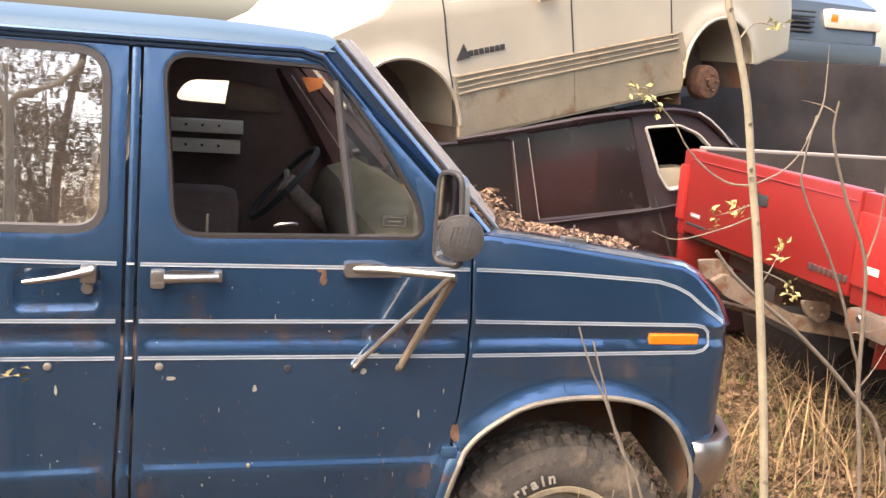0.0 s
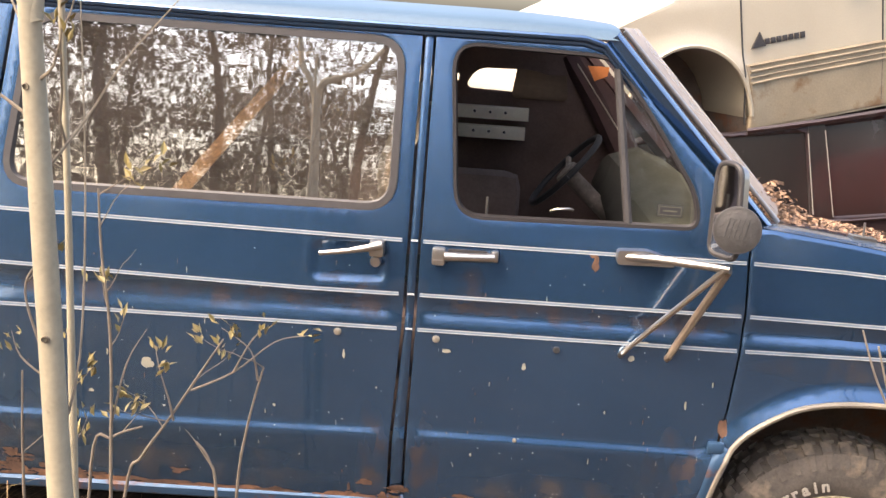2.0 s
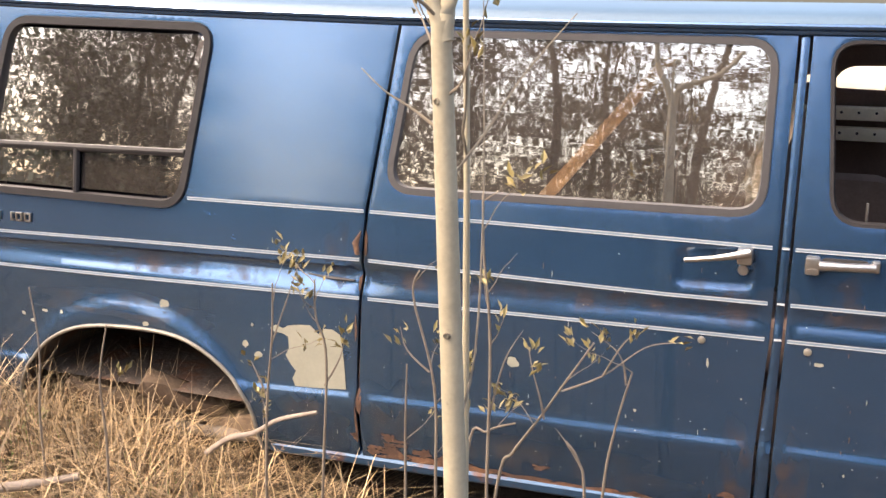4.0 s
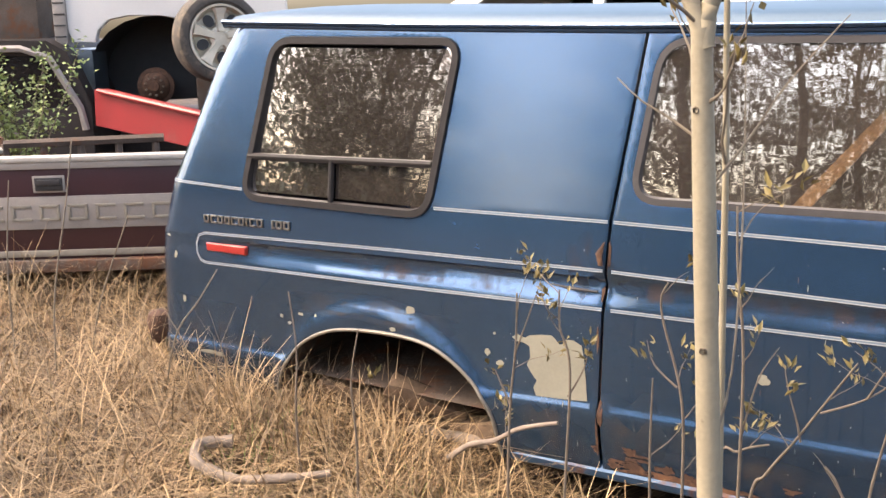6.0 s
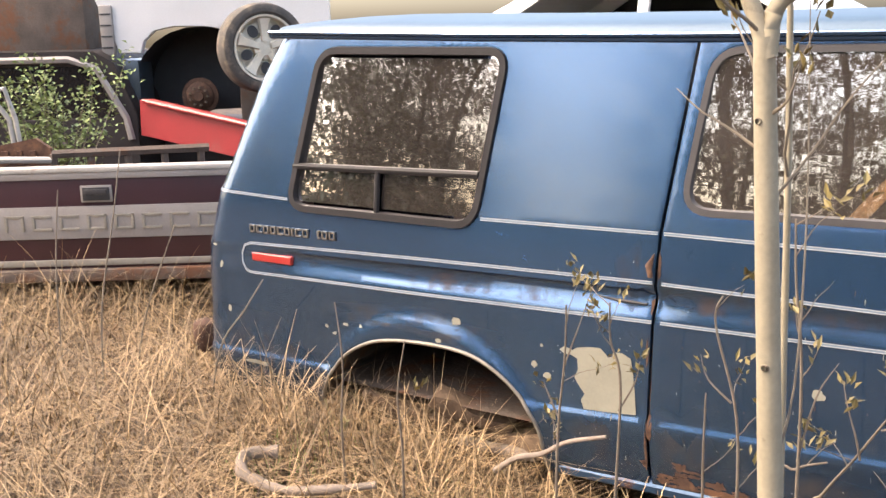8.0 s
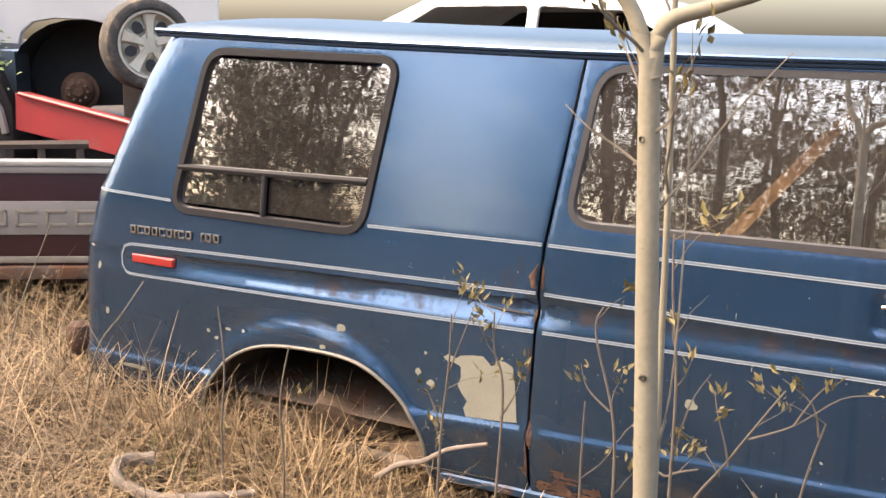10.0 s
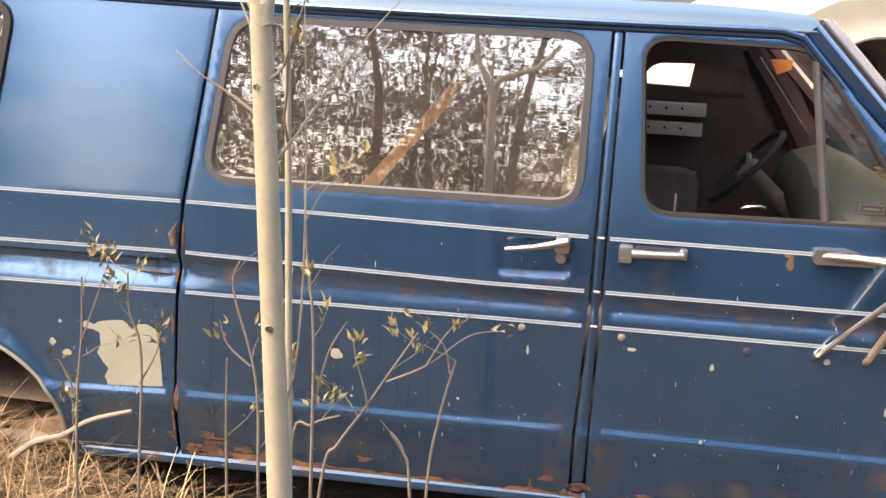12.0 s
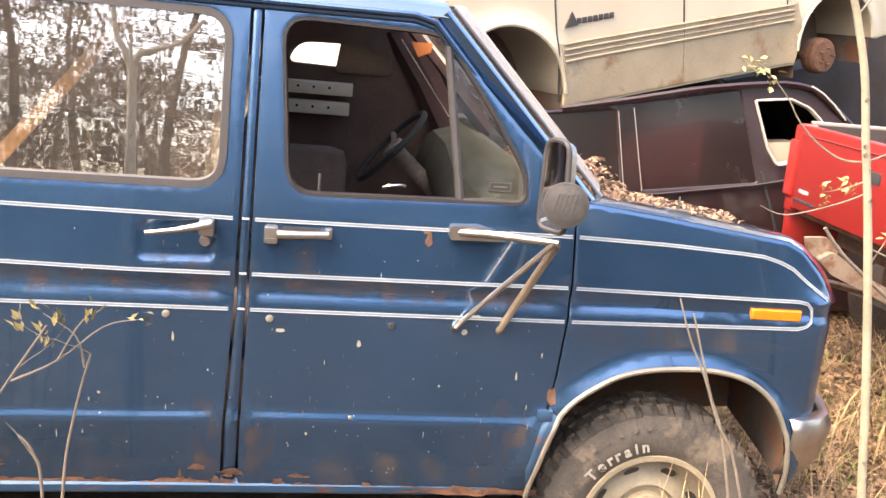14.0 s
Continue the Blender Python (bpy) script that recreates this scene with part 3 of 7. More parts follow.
tube(b, [(-0.785 + 0.49 * t, 0.15 - 0.03 * t, 1.706 - 0.508 * t) for t in np.linspace(0, 1, 10)], 0.007, 8)
vpart("windscreen_trim", b, M_CHROME, "dull bright trim")


# bonnet and front
HOOD_LEAN = 0.115


def hood_row(x):
    zf = lerp(x, (-0.36, -0.1, 0.28, 0.33, 0.40, 0.455, 0.47), (1.193, 1.165, 1.116, 1.09, 1.03, 0.95, 0.90))
    lift = lerp(x, (-0.36, 0.2, 0.47), (0.012, 0.008, 0.012))
    ys = (0.05, 0.066, 0.1, 0.18, 0.4, 0.7, 1.015)
    hs = (-0.012, 0.08, 0.35, 0.6, 0.85, 0.96, 1.0)
    y0 = skin(x, zf) + 0.002
    half = [(x + 0.07 * (i / 6) ** 0.7, max(y, y0) if i else y0, zf + lift * h) for i, (y, h) in enumerate(zip(ys, hs))]
    half += [(px, WIDE - y, z) for px, y, z in reversed(half)]
    return [(px, y, z - HOOD_LEAN * max(0.0, y - 0.1)) for px, y, z in half]


b = bmesh.new()
quad_sheet(b, [hood_row(x) for x in (-0.36, -0.25, -0.1, 0.05, 0.18, 0.28, 0.33, 0.37, 0.41, 0.44, 0.462)])
bonnet = vpart("bonnet", b, M_BLUE)
b = bmesh.new()
tube(b, [(-0.26, 0.10, 1.185), (-0.22, 0.35, 1.162), (-0.2, 0.7, 1.122), (-0.19, 1.0, 1.088)], 0.004, 6)
vpart("bonnet_gap", b, M_BLACK, parent=bonnet)
b = bmesh.new()
slab(b, rounded([(-0.085, 1.168), (-0.085, 1.178), (-0.015, 1.172), (-0.015, 1.16)], 0.003), 0.1, 0.14)
box(b, (-0.052, 0.118, 1.17), (-0.046, 0.124, 1.215), 0.002)
vpart("bonnet_clip", b, M_CHROME, "small bright clip on the bonnet", bonnet)
b = bmesh.new()
rows = []
for z in (1.0, 0.95, 0.85, 0.7, 0.6, 0.5, 0.42):
    x = lerp(z, (0.42, 0.55, 0.95, 1.0), (0.42, 0.455, 0.455, 0.43))
    rows.append([(x + 0.05 * (1 - (2 * s - 1) ** 2), 0.1 + s * (WIDE - 0.2), z - HOOD_LEAN * s * (WIDE - 0.2)) for s in np.linspace(0, 1, 13)])
quad_sheet(b, rows)
vpart("front_panel", b, M_BLUE)
b = bmesh.new()
for k in range(7):
    box(b, (0.5, 0.45, 0.66 + 0.035 * k), (0.52, WIDE - 0.45, 0.672 + 0.035 * k), 0.003)
vpart("grille", b, M_BLACK)
b = bmesh.new()
bp = [(0.36, -0.01, 0.475), (0.40, -0.012, 0.475), (0.455, 0.0, 0.475), (0.52, 0.06, 0.475), (0.57, 0.2, 0.475), (0.60, 0.6, 0.475), (0.61, 1.0, 0.475), (0.60, 1.43, 0.475), (0.57, 1.83, 0.475), (0.5, 2.0, 0.475)]
rows = []
for x, y, z in bp:
    d = Vector((x - 0.2, (y - 1.0) * 0.35, 0)).normalized()
    rows.append([(x + d.x * o, y + d.y * o, z + h) for o, h in ((-0.03, 0.09), (0.005, 0.085), (0.02, 0.05), (0.012, 0.0), (-0.005, -0.07), (-0.03, -0.11))])
quad_sheet(b, rows)
bumper = vpart("front_bumper", b, M_CHROME, "dull chrome front bumper with a bent end")
sol = bumper.modifiers.new("thick", "SOLIDIFY")
sol.thickness = 0.006

# rear end
b = bmesh.new()
rows = []
for z in (0.16, 0.38, 0.6, 0.85, 1.076, 1.3, 1.536, 1.68, 1.76):
    x = lerp(z, *REAR)
    y0 = skin(x, z) - 0.004
    rows.append([(x - 0.03 * (1 - (2 * s - 1) ** 2), y0 + s * (WIDE - 2 * y0), z) for s in np.linspace(0, 1, 13)])
quad_sheet(b, rows)
vpart("rear_wall", b, M_BLUE)
b = bmesh.new()
rows = []
for y, x in ((0.1, -4.79), (0.3, -4.84), (1.0, -4.87), (1.7, -4.84), (1.93, -4.79)):
    rows.append([(x + o, y, 0.33 + h) for o, h in ((0.05, 0.06), (0.0, 0.06), (-0.02, 0.02), (-0.01, -0.05), (0.04, -0.06))])
quad_sheet(b, rows)
vpart("rear_bumper", b, M_CHROME, "dull rear bumper in the grass")

b = bmesh.new()
lathe(b, [(0.001, -0.075), (0.035, -0.07), (0.055, -0.03), (0.057, 0.03), (0.048, 0.06), (0.024, 0.075), (0.001, 0.078)], (-4.86, 0.12, 0.405), "z", 18)
tube(b, [(-4.85, 0.13, 0.40), (-4.70, 0.22, 0.39)], 0.02, 8)
vpart("bumper_guard", b, M_RUST_DARK, "brown rounded bumper guard")

# far side wall with its window openings
far = lambda x, z: WIDE - skin(x, z) + 0.0
far_outline = [(-4.7, 0.2), (0.3, 0.2), (0.42, 0.68), (0.25, 0.87), (-0.33, 0.96), (-0.86, 1.665), (-4.2, 1.70), (-4.5, 1.35)]
# the first opening is unseen, added to let daylight into the van
far_holes = [rounded([(-2.45, 1.18), (-1.5, 1.18), (-1.5, 1.6), (-2.4, 1.6)], 0.06), rounded([(-1.28, 1.412), (-0.83, 1.40), (-0.85, 1.47), (-0.98, 1.51), (-1.22, 1.505)], 0.05), rounded([(-1.385, 1.43), (-1.305, 1.435), (-1.30, 1.475), (-1.385, 1.46)], 0.015), rounded([(-0.70, 1.50), (-0.55, 1.40), (-0.55, 1.45), (-0.68, 1.57)], 0.02)]
b = panel(bmesh.new(), far_outline, far_holes, far, 0.09, 0.02, 0.004, -1)
vpart("far_side", b, M_BLUE)
b = panel(bmesh.new(), inset(far_outline, -0.03), far_holes, lambda x, z: far(x, z) - 0.05, 0.12, 0)
vpart("far_lining", b, M_INTERIOR)
b = bmesh.new()
quad_sheet(b, [[(x, 0.17, z) for x in (lerp(z, *REAR) + 0.1, lerp(z, *REAR) + 0.45)] for z in (0.4, 0.8, 1.2, 1.6)])
vpart("rear_lining", b, M_INTERIOR)
b = bmesh.new()
quad_sheet(b, [[(x, y, 0.36) for x in (-4.65, -3.0, -1.2, -0.45)] for y in (0.06, 1.0, 1.97)])
vpart("floor_pan", b, M_UNDER)
b = bmesh.new()
quad_sheet(b, [[(-0.42, y, z) for y in (0.08, 1.0, 1.95)] for z in (0.25, 0.7, 1.12)])
vpart("bulkhead", b, M_UNDER)

# pinstripes
def stripe(paths, fun=skin, parent=None):
    for pts in paths:
        b = bmesh.new()
        ribbon(b, pts, 0.0095, fun, 0.0018)
        st = vpart("pinstripe", b, M_STRIPE_CORE, parent=parent)
        for o in (-0.004, 0.004):
            ribbon(b := bmesh.new(), [(x, z + o) for x, z in pts], 0.0023, fun, 0.003)
            vpart("pinstripe_edge", b, M_STRIPE, parent=parent)


def along(tab, x0, x1, n=14):
    return [(x, lerp(x, *tab)) for x in np.linspace(x0, x1, n)]


stripe([along(S1, -4.62, -4.19)[:], along(S1, -3.27, -2.61)], parent=quarter_panel)
loop_r = along(S2, -2.62, -4.40) + [(-4.435, 0.885), (-4.452, 0.85), (-4.45, 0.81), (-4.43, 0.782)] + along(S3, -4.40, -2.62)
stripe([loop_r], parent=quarter_panel)
for dr, x0, x1 in ((side_door, -2.59, -1.37), (front_door, -1.31, -0.395)):
    for tab in (S1, S2, S3):
        stripe([along(tab, x0, x1)], parent=dr)
stripe([along(S1, -0.375, 0.2, 10) + [(0.26, 1.052), (0.30, 1.034), (0.36, 0.99), (0.428, 0.946)]], parent=fender)
loop_f = along(S2, -0.37, 0.33, 10) + [(0.358, 0.932), (0.375, 0.915), (0.38, 0.897), (0.378, 0.875), (0.362, 0.86)] + along(S3, 0.335, -0.372, 10)
stripe([loop_f], parent=fender)
for tab in (S1, S2, S3):
    b = bmesh.new()
    ribbon(b, [(x, lerp(x, *tab)) for x in (-1.345, -1.325)], 0.006, lambda x, z: skin(x, z) + 0.003, 0.0022)
    vpart("pinstripe", b, M_STRIPE, parent=pillar)

# wheel arch lips and wells
for lipname, arch, par in (("arch_lip", FARCH, fender), ("arch_lip", RARCH, quarter_panel)):
    b = bmesh.new()
    pts = [(x, skin(x, z) - 0.002, z) for x, z in dense(arch, 0.03, False) if (z > 0.2)]
    tube(b, pts, 0.0085 if arch is FARCH else 0.007, 8)
    vpart(lipname, b, M_TRIM, "tarnished bright arch lip", par)
for arch, cx in ((FARCH, -0.03), (RARCH, -3.53)):
    b = bmesh.new()
    rows = []
    for k, y in enumerate((0.03, 0.12, 0.25, 0.42, 0.6)):
        rows.append([(cx + (x - cx) * (1.02 + 0.03 * k), y, z + 0.012 + 0.012 * k) for x, z in arch])
    vs = quad_sheet(b, rows)
    b.faces.new(vs[-1])
    vpart("wheel_well", b, M_UNDER, "dark mud-caked wheel well")

# front wheel
def wheel(parent, centre, r, half, rim_r, holes=8, side=-1, rimmat=None, tyremat=None, local=False, lugged=True):
    cx, cy, cz = centre
    w = new("wheel")
    w.parent = parent
    if not local:
        w.matrix_parent_inverse = parent.matrix_world.inverted()
    b = bmesh.new()
    prof = [(rim_r - 0.008, -half * 0.80), (rim_r + 0.012, -half * 0.92), (rim_r + 0.05, -half), (r - 0.07, -half * 1.02), (r - 0.035, -half * 0.97), (r - 0.014, -half * 0.86), (r - 0.002, -half * 0.6), (r, 0), (r - 0.002, half * 0.6), (r - 0.02, half * 0.9), (r - 0.07, half), (rim_r, half * 0.85)]
    lathe(b, prof, centre, "y", 72)
    lugs = bmesh.new()
    n = 44
    for k in range(n if lugged else 0):
        a = 2 * math.pi * k / n
        for row, (w0, w1) in enumerate(((-0.98, -0.62), (-0.5, -0.08), (0.02, 0.44), (0.56, 0.98))):
            aa = a + (row % 2) * math.pi / n + (0.03 if row in (1, 2) else 0)
            hw = 0.9 * math.pi / n * 0.62
            vs = []
            for rr in (r - 0.012, r + 0.011):
                for y in (w0 * half * 0.86, w1 * half * 0.86):
                    sag = 0.018 if abs(y) > half * 0.75 else 0.0
                    for da in (-hw, hw):
                        vs.append(lugs.verts.new((cx + math.cos(aa + da) * (rr - sag), cy + y, cz + math.sin(aa + da) * (rr - sag))))
            for q in ((4, 5, 7, 6), (0, 1, 5, 4), (2, 6, 7, 3), (0, 4, 6, 2), (1, 3, 7, 5)):
                lugs.faces.new([vs[i] for i in q])
        if side:
            hw = 0.3 * math.pi / n
            vs = []
            for rr, y in ((r - 0.008, -half * 0.9), (r - 0.05, -half * 1.04)):
                for da in (-hw, hw):
                    vs.append(lugs.verts.new((cx + math.cos(a + da) * rr, cy + y - 0.004, cz + math.sin(a + da) * rr)))
            lugs.faces.new((vs[0], vs[1], vs[3], vs[2]))
    ty = mesh_object("tyre", b, tyremat or M_TYRE, True, 30)
    b = bmesh.new()
    R = rim_r
    prof = [(R + 0.006, -half * 0.84), (R + 0.004, -half * 0.95), (R - 0.012, -half * 0.93), (R - 0.018, -half * 0.7), (R - 0.028, -half * 0.35), (R - 0.05, -half * 0.25), (R * 0.62, -half * 0.42), (R * 0.48, -half * 0.5), (R * 0.44, -half * 0.35), (R * 0.36, -half * 0.33), (R * 0.35, -half * 0.62), (R * 0.1, -half * 0.68), (0.001, -half * 0.68)]
    lathe(b, prof, centre, "y", 48)
    ri = mesh_object("rim", b, rimmat or M_RIM)
    obs = [ty, ri]
    if lugged:
        obs.append(tagged(mesh_object("tread", lugs, tyremat or M_TYRE, True, 30), kind="stuff"))
    else:
        lugs.free()
    for k in range(holes):
        b = bmesh.new()
        a = 2 * math.pi * (k + 0.5) / holes
        c = Vector((cx + math.cos(a) * R * 0.72, cy - half * 0.40, cz + math.sin(a) * R * 0.72))
        t = Vector((-math.sin(a), 0, math.cos(a)))
        u = Vector((math.cos(a), 0, math.sin(a)))
        ring = [b.verts.new(c + t * math.cos(q) * R * 0.12 + u * math.sin(q) * R * 0.075 + Vector((0, -0.004 - 0.012 * math.sin(q), 0))) for q in np.linspace(0, 2 * math.pi, 12, endpoint=False)]
        b.faces.new(ring)
        obs.append(mesh_object("vent_hole", b, M_BLACK))
    for o in obs:
        o.parent = w
    return w


spare = wheel(van, (-0.02, 0.16, 0.165), 0.376, 0.115, 0.226)
# raised white word on the sidewall
def sidewall_word(word, centre, radius, size, a_mid, y, parent):
    b = bmesh.new()
    adv = {"T": 0.62, "e": 0.6, "r": 0.42, "a": 0.6, "i": 0.3, "n": 0.6}
    total = sum(adv[c] for c in word) * size * 1.25
    a = a_mid + total / radius / 2
    for ch in word:
        cu = bpy.data.curves.new("letter", "FONT")
        cu.body = ch
        cu.size = size
        cu.extrude = 0.0015
        cu.offset = 0.0015
        cu.align_x = "CENTER"
        tmp = bpy.data.objects.new("letter", cu)
        scene.collection.objects.link(tmp)
        bpy.context.view_layer.update()
        me = bpy.data.meshes.new_from_object(tmp.evaluated_get(bpy.context.evaluated_depsgraph_get()))
        step = adv[ch] * size * 1.25 / radius
        ac = a - step / 2
        a -= step
        c = Vector((centre[0] + math.cos(ac) * radius, y, centre[2] + math.sin(ac) * radius))
        m = Matrix.Translation(c) @ Matrix.Rotation(math.pi / 2 - ac, 4, "Y") @ Matrix.Rotation(math.pi / 2, 4, "X")
        me.transform(m)
        b.from_mesh(me)
        bpy.data.objects.remove(tmp)
        bpy.data.meshes.remove(me)
        bpy.data.curves.remove(cu)
    ob = mesh_object("raised_lettering", b, M_WHITE, False)
    ob.parent = parent
    return ob


sidewall_word("Terrain", (-0.02, 0, 0.165), 0.254, 0.05, radians(122), 0.041, spare)

# rear axle left in the empty wheel well
b = bmesh.new()
tube(b, [(-3.53, 0.25, 0.13), (-3.53, 1.8, 0.13)], 0.05, 10)
lathe(b, [(0.0, 0.18), (0.05, 0.18), (0.06, 0.2), (0.14, 0.21), (0.15, 0.23), (0.15, 0.29), (0.1, 0.3)], (-3.53, 0, 0.13), "y", 28)
vpart("rear_axle", b, M_RUST, "rusty rear axle and brake drum")
b = bmesh.new()
box(b, (-4.1, 0.34, 0.20), (-2.95, 0.42, 0.32), 0.01)
box(b, (-3.9, 0.3, 0.12), (-3.15, 0.36, 0.16), 0.008)
vpart("chassis_rail", b, M_UNDER)


# ---- windows, handles and fittings of the van ----
def ring_strip(outline, width, yfun, thick=0.012, lift=0.0):
    """A flat frame of given width just inside an outline."""
    b = bmesh.new()
    o = dense(outline, 0.04)
    i = inset(o, width)
    rows = [[(x, yfun(x, z) + thick, z) for x, z in o], [(x, yfun(x, z) - lift, z) for x, z in inset(o, 0.004)], [(x, yfun(x, z) - lift, z) for x, z in inset(o, width - 0.004)], [(x, yfun(x, z) + thick, z) for x, z in i]]
    quad_sheet(b, rows, True)
    return b


def pane(outline, yfun, off):
    b = bmesh.new()
    vs = [b.verts.new((x, yfun(x, z) + off, z)) for x, z in outline]
    b.faces.new(vs)
    return b


side_glass = vpart("side_window", pane(inset(SIDE_WIN, 0.006), lambda x, z: skin(x, 1.15) + (z - 1.15) * 0.125, 0.012), M_GLASS_SIDE, "tinted side window reflecting bare trees", side_door)
side_glass.visible_shadow = False
vpart("window_gasket", ring_strip(inset(SIDE_WIN, -0.008), 0.028, skin, 0.012, 0.005), M_GASKET, "weathered rubber gasket", side_door)
for pts, nm in ((inset(REAR_WIN, -0.012), "window_frame"),):
    wf = vpart(nm, ring_strip(pts, 0.033, skin, 0.012, 0.010), M_FRAME, "brown metal window frame", quarter_panel)
bar = lambda x: 1.222 + (x + 4.163) * 0.012
lean = lambda x, z: skin(-3.7, 1.1) + (z - 1.1) * 0.125
upper = [(-4.135, bar(-4.135) + 0.012), (-3.296, bar(-3.296) + 0.012), (-3.232, 1.6), (-3.25, 1.625), (-4.02, 1.64), (-4.045, 1.62)]
lowl_p = [(-4.155, 1.1), (-4.13, 1.085), (-3.745, 1.083), (-3.745, bar(-3.74) - 0.012), (-4.145, bar(-4.14) - 0.012)]
lowr_p = [(-3.725, 1.083), (-3.33, 1.08), (-3.315, 1.1), (-3.30, bar(-3.3) - 0.012), (-3.725, bar(-3.72) - 0.012)]
for pts in (upper, lowl_p, lowr_p):
    rear_pane = vpart("rear_pane", pane(pts, lean, 0.014), M_GLASS_REAR, "dark tinted rear side glass", quarter_panel)
    rear_pane.visible_shadow = False
b = bmesh.new()
tube(b, [(x, lean(x, bar(x)) + 0.002, bar(x)) for x in (-4.16, -3.7, -3.285)], 0.014, 8)
vpart("window_bar", b, M_FRAME, parent=quarter_panel)
b = bmesh.new()
tube(b, [(-3.735, lean(0, 1.07), 1.07), (-3.735, lean(0, 1.22), bar(-3.735))], 0.011, 8)
vpart("window_divider", b, M_FRAME, parent=quarter_panel)
# front door: open window, quarter glass
vpart("window_gasket", ring_strip(inset(FRONT_WIN, -0.008), 0.017, skin, 0.014, 0.003), M_FRAME, "black rubber seal with a bright edge", front_door)
b = bmesh.new()
tube(b, [(-0.80, skin(-0.8, 1.6) + 0.012, 1.612), (-0.767, skin(-0.77, 1.4) + 0.012, 1.39), (-0.733, skin(-0.74, 1.17) + 0.012, 1.165)], 0.013, 8)
vpart("window_bar", b, M_GASKET, parent=front_door)
vent = [(-0.725, 1.175), (-0.56, 1.185), (-0.555, 1.25), (-0.665, 1.42), (-0.785, 1.585)]
quarter_glass = vpart("quarter_glass", pane(vent, skin, 0.014), M_GLASS_CLEAR, "dusty quarter glass", front_door)
quarter_glass.visible_shadow = False
b = bmesh.new()
sy = skin(-0.6, 1.22) + 0.008
box(b, (-0.655, sy, 1.202), (-0.585, sy + 0.003, 1.236))
sticker = vpart("window_sticker", b, M_BLACK, "small rectangular sticker with a pale edge", front_door)
for lo, hi in (((-0.652, 1.230), (-0.588, 1.232)), ((-0.652, 1.206), (-0.588, 1.208)), ((-0.652, 1.208), (-0.650, 1.230)), ((-0.590, 1.208), (-0.588, 1.230)), ((-0.64, 1.217), (-0.60, 1.221))):
    b = bmesh.new()
    box(b, (lo[0], sy - 0.002, lo[1]), (hi[0], sy, hi[1]))
    vpart("sticker_mark", b, M_SEAT, parent=front_door)
b = bmesh.new()
tube(b, [(-1.137, 0.085, 1.165), (-1.137, 0.085, 1.215)], 0.004, 8)
vpart("lock_pin", b, M_CHROME, parent=front_door)
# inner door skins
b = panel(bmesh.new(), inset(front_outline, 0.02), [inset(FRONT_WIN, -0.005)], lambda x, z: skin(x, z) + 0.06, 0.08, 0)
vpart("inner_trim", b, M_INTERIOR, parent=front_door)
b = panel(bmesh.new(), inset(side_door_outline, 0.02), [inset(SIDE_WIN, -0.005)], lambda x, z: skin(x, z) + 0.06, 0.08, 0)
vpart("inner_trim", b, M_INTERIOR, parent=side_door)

# side door handle in its pressed pan
b = bmesh.new()
hp = dense(HANDLE_PAN, 0.03)
rows = [[(x, skin(x, z) + 0.003, z) for x, z in hp], [(x, skin(x, z) + 0.008, z) for x, z in inset(hp, 0.016)]]
quad_sheet(b, rows, True)
panel(b, inset(hp, 0.016), [], lambda x, z: skin(x, z) + 0.008, 0.03, 0, 0.0)
vpart("handle_pan", b, M_BLUE, "pressed hollow round the handle", side_door)
b = bmesh.new()
tube(b, [(-1.602, -0.012, 1.034), (-1.52, -0.018, 1.048), (-1.462, -0.022, 1.062), (-1.425, -0.018, 1.072)], [0.0055, 0.0065, 0.009, 0.011], 10, True, 1.2)
box(b, (-1.46, -0.02, 1.035), (-1.418, 0.03, 1.082), 0.008)
lathe(b, [(0.0, -0.004), (0.014, -0.004), (0.016, 0.002), (0.016, 0.03)], (-1.442, 0, 1.018), "y", 18)
vpart("lever_handle", b, M_CHROME, "tarnished chrome lever handle", side_door)
# front door handle
b = bmesh.new()
tube(b, [(-1.245, -0.018, 1.053), (-1.18, -0.022, 1.056), (-1.105, -0.012, 1.058)], [0.013, 0.011, 0.012], 10, True, 1.1)
box(b, (-1.282, -0.012, 1.022), (-1.243, 0.02, 1.074), 0.009)
box(b, (-1.115, -0.006, 1.042), (-1.093, 0.022, 1.074), 0.006)
vpart("door_handle", b, M_CHROME, "chrome door handle", front_door)
b = bmesh.new()
slab(b, rounded([(-1.24, 1.034), (-1.12, 1.038), (-1.12, 1.07), (-1.24, 1.07)], 0.014), 0.013, 0.03)
vpart("handle_recess", b, M_GASKET, parent=front_door)
b = bmesh.new()
slab(b, rounded([(-1.279, 1.026), (-1.246, 1.026), (-1.246, 1.04), (-1.279, 1.04)], 0.006), -0.016, 0.0)
vpart("push_button", b, M_CHROME, parent=front_door)


